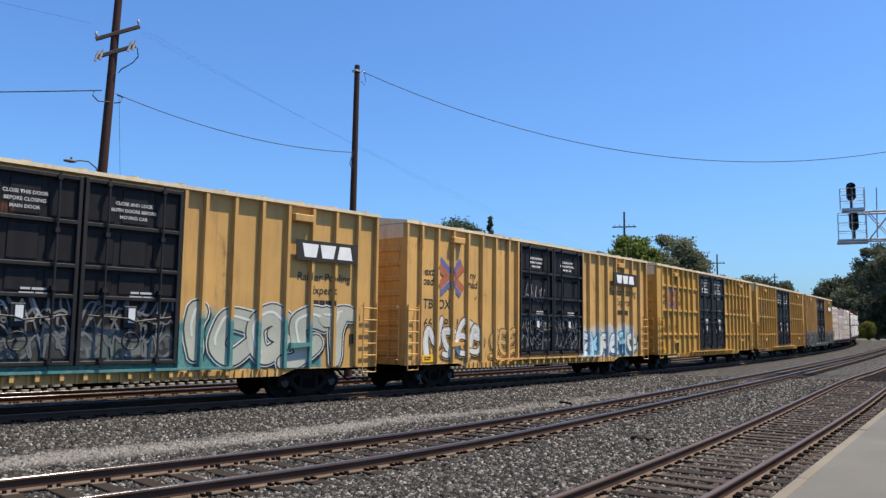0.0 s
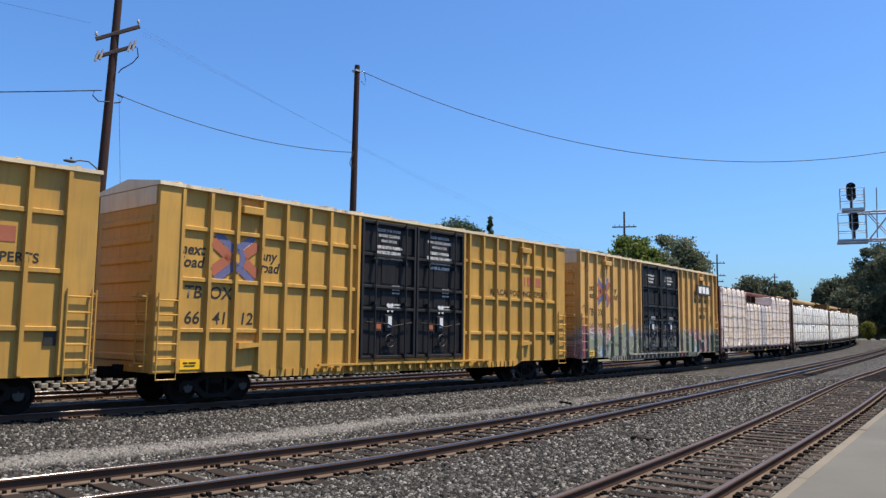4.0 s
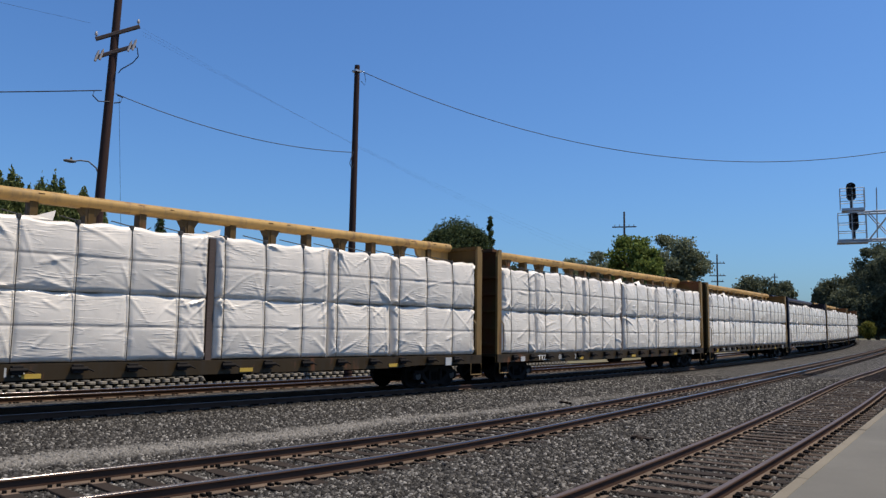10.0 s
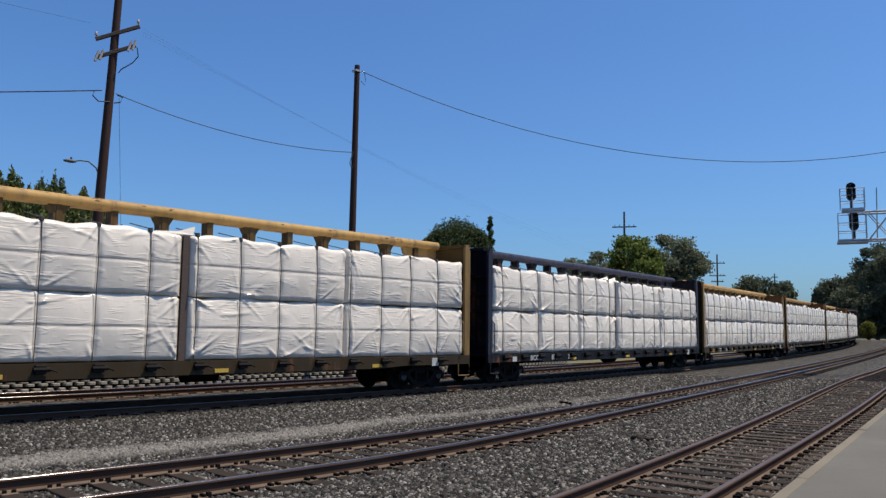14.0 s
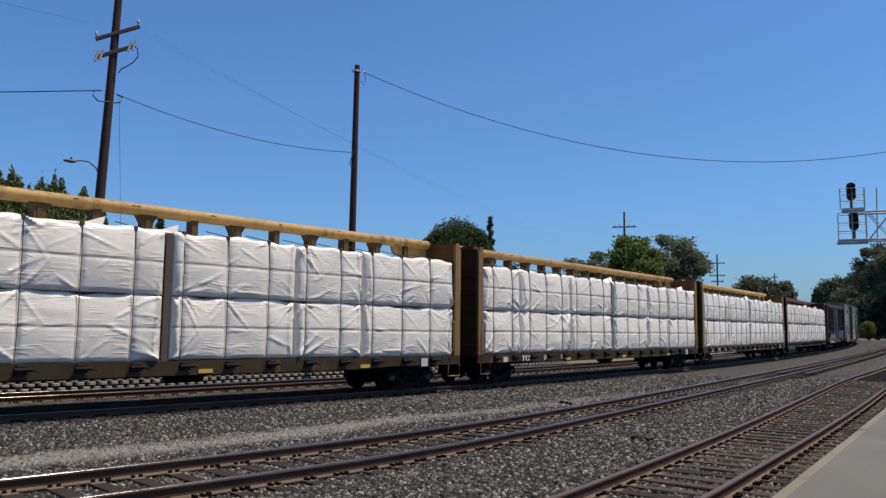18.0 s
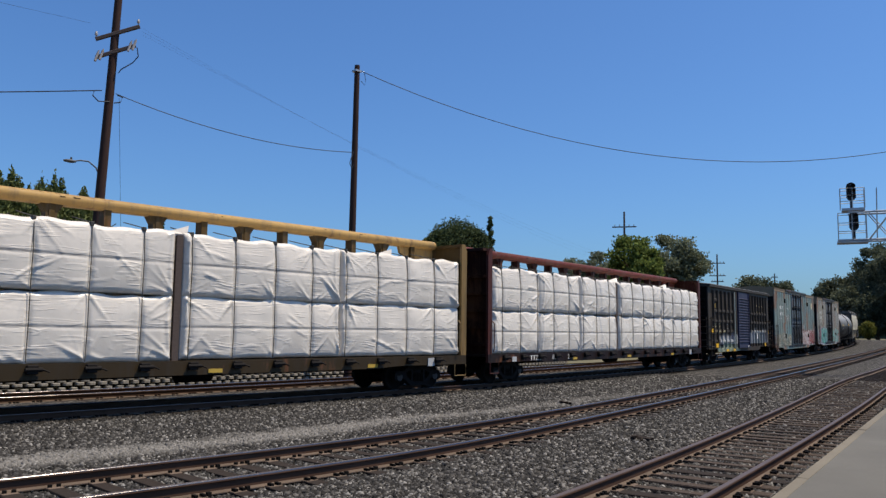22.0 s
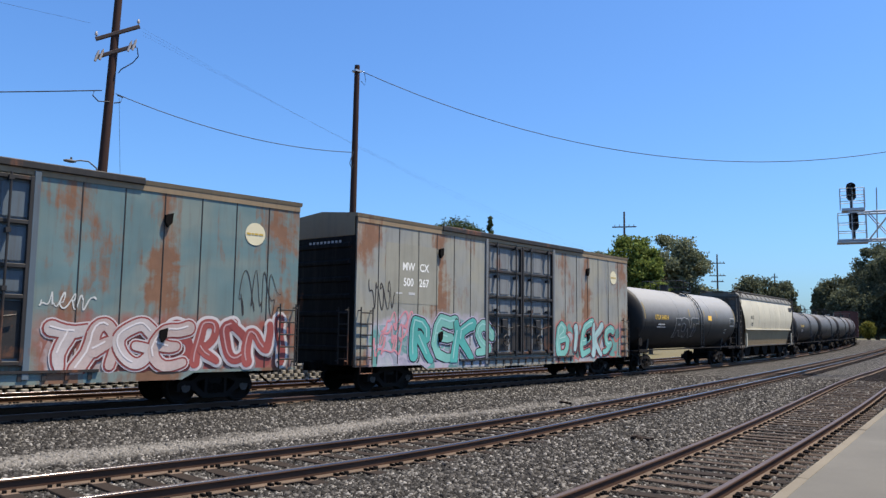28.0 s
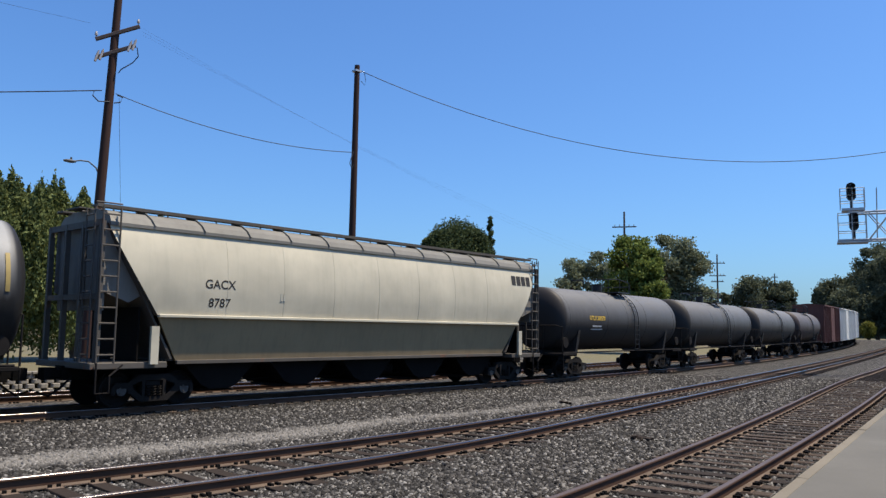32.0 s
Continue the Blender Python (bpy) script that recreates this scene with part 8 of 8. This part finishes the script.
M_SCRAWL_W = plain("white_scrawl", (0.52, 0.52, 0.49), 0.6, 0, 8, 0.25)
M_SCRAWL_K = plain("black_scrawl", (0.035, 0.03, 0.028), 0.6, 0, 8, 0.25)
M_SCRAWL_B = plain("brown_scrawl", (0.17, 0.095, 0.04), 0.6, 0, 8, 0.25)
M_SCRAWL_P = plain("pink_scrawl", (0.52, 0.22, 0.25), 0.6, 0, 8, 0.25)
F = -1.468
# first car: big pale letters on teal
sprayed(front_car, "ICGST", 2.95, F, 0.9, 2.55, 1.12, (0.05, 0.055, 0.05), [(0.40, 0.40, 0.32), (0.36, 0.37, 0.30)], (0.58, 0.58, 0.54), 3, 0.42)
scribble(front_car, 6.2, 7.6, F, 1.3, 2.3, M_SCRAWL_B, 21, 0.03, 5)
sprayed(front_car, "GOB", -7.2, F, 0.9, 2.1, 1.3, (0.04, 0.10, 0.10), [(0.06, 0.26, 0.25)], (0.50, 0.55, 0.52), 14, 0.36)
# second car: white letters, brown outlines, then blue and white
sprayed(second_car, "NSEB", -7.45, F, 0.9, 2.35, 0.82, (0.07, 0.055, 0.035), [(0.56, 0.55, 0.51), (0.52, 0.50, 0.44)], tint(YEL, 0.8), 5, 0.26)
sprayed(second_car, "SEEC", -3.95, F, 0.95, 2.1, 0.55, (0.15, 0.085, 0.035), [tint(YEL, 0.85)], tint(YEL, 0.9), 15, 0.28)
scribble(second_car, -5.1, -4.5, F, 3.0, 3.3, M_SCRAWL_B, 44, 0.02, 3)
sprayed(second_car, "ZKRETC", 2.95, F, 0.9, 1.95, 0.86, (0.02, 0.03, 0.04), [(0.58, 0.60, 0.58), (0.25, 0.48, 0.58), (0.60, 0.58, 0.48)], (0.22, 0.46, 0.56), 6, 0.27, True)
scribble(second_car, 7.0, 8.2, F, 1.1, 2.1, M_SCRAWL_W, 47, 0.03, 5)
# fifth car: green forms under a pink and white crest
M_SAGE = plain("sage_green_spray", (0.215, 0.235, 0.165), 0.6, 0, 3, 0.3)
M_ROSE = plain("rose_spray", (0.40, 0.185, 0.175), 0.6, 0, 3, 0.35)
M_MAGENTA = plain("magenta_spray", (0.30, 0.10, 0.13), 0.6, 0, 4, 0.3)
M_ICE = plain("pale_blue_spray", (0.27, 0.36, 0.39), 0.6, 0, 4, 0.3)
M_CREST = plain("pale_outline_spray", (0.56, 0.53, 0.50), 0.6, 0, 6, 0.2)
low = 0.87
crest_a = [(-8.10, 1.98), (-7.33, 1.86), (-6.95, 1.80), (-6.85, 1.98), (-6.62, 1.78), (-6.30, 1.36), (-6.00, 1.43), (-5.72, 1.95), (-5.45, 2.12), (-4.81, 2.27), (-4.10, 2.37), (-3.88, 2.36), (-3.72, 2.12), (-3.40, 1.84), (-3.18, 1.78), (-2.90, 2.02), (-2.50, 2.18)]
crest_b = [(2.47, 1.78), (2.72, 1.97), (3.10, 2.22), (3.60, 2.15), (4.02, 2.00), (4.81, 1.74), (5.40, 1.50), (5.62, 1.22)]
rose_a = [(-8.14, 2.20), (-7.85, 2.12), (-7.55, 2.20), (-7.20, 2.13), (-6.92, 2.20), (-6.60, 2.12), (-6.40, 1.84), (-6.18, 2.00), (-5.90, 2.08), (-5.62, 2.04)]
rose_b = [(2.60, 2.12), (2.95, 2.26), (4.05, 2.16), (4.35, 2.22), (4.80, 2.06), (5.15, 2.20), (5.55, 2.12), (5.85, 1.86), (6.45, 1.80), (6.85, 1.86), (7.24, 1.62)]
rose_c = [(-3.62, 2.10), (-3.35, 2.32), (-3.05, 2.36), (-2.80, 2.22), (-2.66, 2.10)]
for crest, mat, back in ((rose_a, M_ROSE, 0.0), (rose_b, M_ROSE, 0.0), (rose_c, M_ROSE, 0.0), (crest_a, M_SAGE, 0.003), (crest_b, M_SAGE, 0.003)):
    sprayed_field(fifth_car, [(crest[0][0], low)] + crest + [(crest[-1][0], low)], F - back, mat)
for crest in (crest_a, crest_b):
    spray_line(fifth_car, crest, F - 0.006, 0.055, M_CREST)
sprayed_field(fifth_car, [(-8.94, low), (-8.94, 2.20), (-8.62, 2.32), (-8.26, 2.22), (-8.24, low)], F, M_MAGENTA)
sprayed_field(fifth_car, [(-3.70, 1.75), (-3.62, 2.16), (-3.45, 2.18), (-3.24, 1.86), (-3.24, 1.74)], F - 0.005, M_ICE)
sprayed_field(fifth_car, [(-6.95, low), (-6.80, 1.30), (-6.58, 1.42), (-6.58, low)], F - 0.005, M_ICE)
sprayed_field(fifth_car, [(5.0, low), (4.92, 1.35), (5.56, 1.12), (5.56, low)], F - 0.005, M_ICE)
sprayed_field(fifth_car, [(7.42, 1.85), (7.42, 2.32), (8.08, 2.36), (8.08, 1.90)], F, plain("grey_blue_patch", (0.33, 0.31, 0.21), 0.6, 0, 3, 0.3))
# thin inner lines and curls on the fields
for k, (a, b, z0, z1, mat, loops) in enumerate(((-8.0, -7.4, 1.55, 1.80, M_CREST, 2), (-8.05, -7.4, 1.95, 2.15, M_CREST, 2), (-7.2, -6.6, 1.85, 2.10, M_CREST, 2), (-6.35, -5.8, 1.60, 1.95, M_CREST, 2), (-7.25, -6.6, 0.95, 1.5, M_CREST, 1), (-6.4, -5.75, 0.95, 1.25, M_CREST, 2), (-4.7, -4.05, 0.95, 1.60, M_CREST, 2), (-3.9, -3.2, 1.1, 1.7, M_CREST, 1), (-3.05, -2.6, 0.95, 1.5, M_CREST, 2), (3.2, 3.9, 1.2, 1.95, M_CREST, 1), (4.05, 4.75, 1.0, 1.6, M_ICE, 2), (4.95, 5.55, 1.65, 2.05, M_CREST, 2), (5.75, 6.4, 1.3, 1.75, M_CREST, 2), (6.6, 7.2, 1.0, 1.6, M_CREST, 2), (-8.85, -8.35, 1.2, 2.0, M_ROSE, 2), (-5.4, -4.95, 2.38, 2.6, M_SCRAWL_B, 2), (-8.85, -8.3, 2.5, 3.2, M_SCRAWL_K, 1), (7.6, 8.2, 2.4, 3.0, M_SCRAWL_K, 2))):
    scribble(fifth_car, a, b, F - 0.009, z0, z1, mat, 150 + k, 0.028, loops)
for x in (-1.43, 1.10):
    sprayed_field(fifth_car, [(x, 1.95), (x + 0.02, 2.62), (x + 0.52, 2.62), (x + 0.44, 2.2), (x + 0.24, 1.9)], -1.546, M_SCRAWL_W)
    scribble(fifth_car, x + 0.05, x + 0.45, -1.551, 2.05, 2.55, M_SCRAWL_K, 171, 0.03, 2)
# grey scrawl over the lower halves of the black doors
M_SCRAWL_G = plain("dim_grey_scrawl", (0.13, 0.135, 0.135), 0.6, 0, 6, 0.4)
for car_d, k in ((front_car, 0), (second_car, 10), (fifth_car, 20)):
    for i in range(6):
        x, z = -2.3 + 2.36 * (i % 2), 1.25 + 0.42 * (i // 2)
        scribble(car_d, x, x + 2.2, -1.544, z, z + 0.5, M_SCRAWL_G, 70 + i + k, 0.05, 6)
    scribble(car_d, -1.6, -0.5, -1.545, 2.0, 2.5, M_SPRAY, 76 + k, 0.04, 3)
scribble(second_car, -1.9, -0.6, -1.544, 3.15, 3.75, M_SPRAY, 99, 0.035, 4)
# rusty cars
R = -1.557
RED_A, RED_B = (0.24, 0.055, 0.05), (0.46, 0.40, 0.38)
sprayed(red_tagged, "TAGE", 3.0, R, 0.88, 2.1, 0.82, RED_A, [RED_B, (0.42, 0.33, 0.30)], (0.50, 0.45, 0.44), 2, 0.30)
sprayed(red_tagged, "BRONI", 5.75, R - 0.002, 0.88, 2.25, 0.72, (0.50, 0.45, 0.44), [RED_A, (0.28, 0.07, 0.06)], (0.52, 0.48, 0.47), 3, 0.34)
scribble(red_tagged, 2.5, 3.6, R, 2.3, 2.65, M_SCRAWL_W, 81, 0.03, 5)
scribble(red_tagged, 7.3, 8.5, R, 2.2, 3.4, M_SCRAWL_K, 82, 0.022, 4)
scribble(red_tagged, -4.4, -3.0, R, 2.9, 3.4, M_SCRAWL_W, 83, 0.03, 5)
scribble(red_tagged, -4.3, -3.2, R, 3.8, 4.0, M_SCRAWL_W, 84, 0.03, 4)
sprayed(red_tagged, "CKEBS", -7.6, R, 0.9, 1.85, 1.05, (0.04, 0.05, 0.045), [(0.27, 0.25, 0.19), (0.15, 0.17, 0.14)], (0.42, 0.36, 0.25), 12, 0.28, True)
TEAL_A, TEAL_B = (0.075, 0.32, 0.29), (0.16, 0.38, 0.33)
LILAC = (0.40, 0.36, 0.46)
sprayed(teal_tagged, "REKS", -5.85, R, 0.86, 2.45, 1.12, (0.022, 0.022, 0.026), [TEAL_A, TEAL_B], LILAC, 4, 0.30, True)
sprayed(teal_tagged, "BIEKS", 3.05, R, 0.86, 2.42, 0.95, (0.025, 0.03, 0.035), [TEAL_B, (0.30, 0.42, 0.42)], (0.42, 0.12, 0.12), 5, 0.30, True)
for i in range(3):
    scribble(teal_tagged, -8.2 + 0.3 * i, -6.9 + 0.3 * i, R, 1.1 + 0.4 * i, 1.7 + 0.4 * i, M_SCRAWL_P, 90 + i, 0.06, 3)
scribble(teal_tagged, -8.3, -7.2, R, 2.6, 3.5, M_SCRAWL_K, 94, 0.035, 4)


# ---- movement ----
def car_pose(s, reach):
    a, b = on_line(s - reach), on_line(s + reach)
    d = b - a
    mid = (a + b) / 2
    return Matrix.Translation(mid) @ Euler((0, -math.atan2(d.z, math.hypot(d.x, d.y)), math.atan2(d.y, d.x))).to_matrix().to_4x4()


def motions():
    times = list(range(0, 33))
    for ob, s, reach in TRAIN:
        walk(ob, [(t, car_pose(s - gone(t), reach)) for t in times])
    # all wheels turn alike: the turn is keyed once for each of the two axles of a truck and shared
    first = {}
    for ob, axle in SPIN:
        if axle not in first:
            x = ob.matrix_basis.translation.x
            walk(ob, [(f / FPS, Matrix.Translation((x, 0, WHEEL_R)) @ Matrix.Rotation(-gone(f / FPS) / WHEEL_R, 4, "Y")) for f in range(0, 32 * FPS + 1)])
            first[axle] = ob
        else:
            src = first[axle]
            ob.rotation_mode = "QUATERNION"
            data = ob.animation_data_create()
            data.action = src.animation_data.action
            data.action_slot = src.animation_data.action_slot


motions()
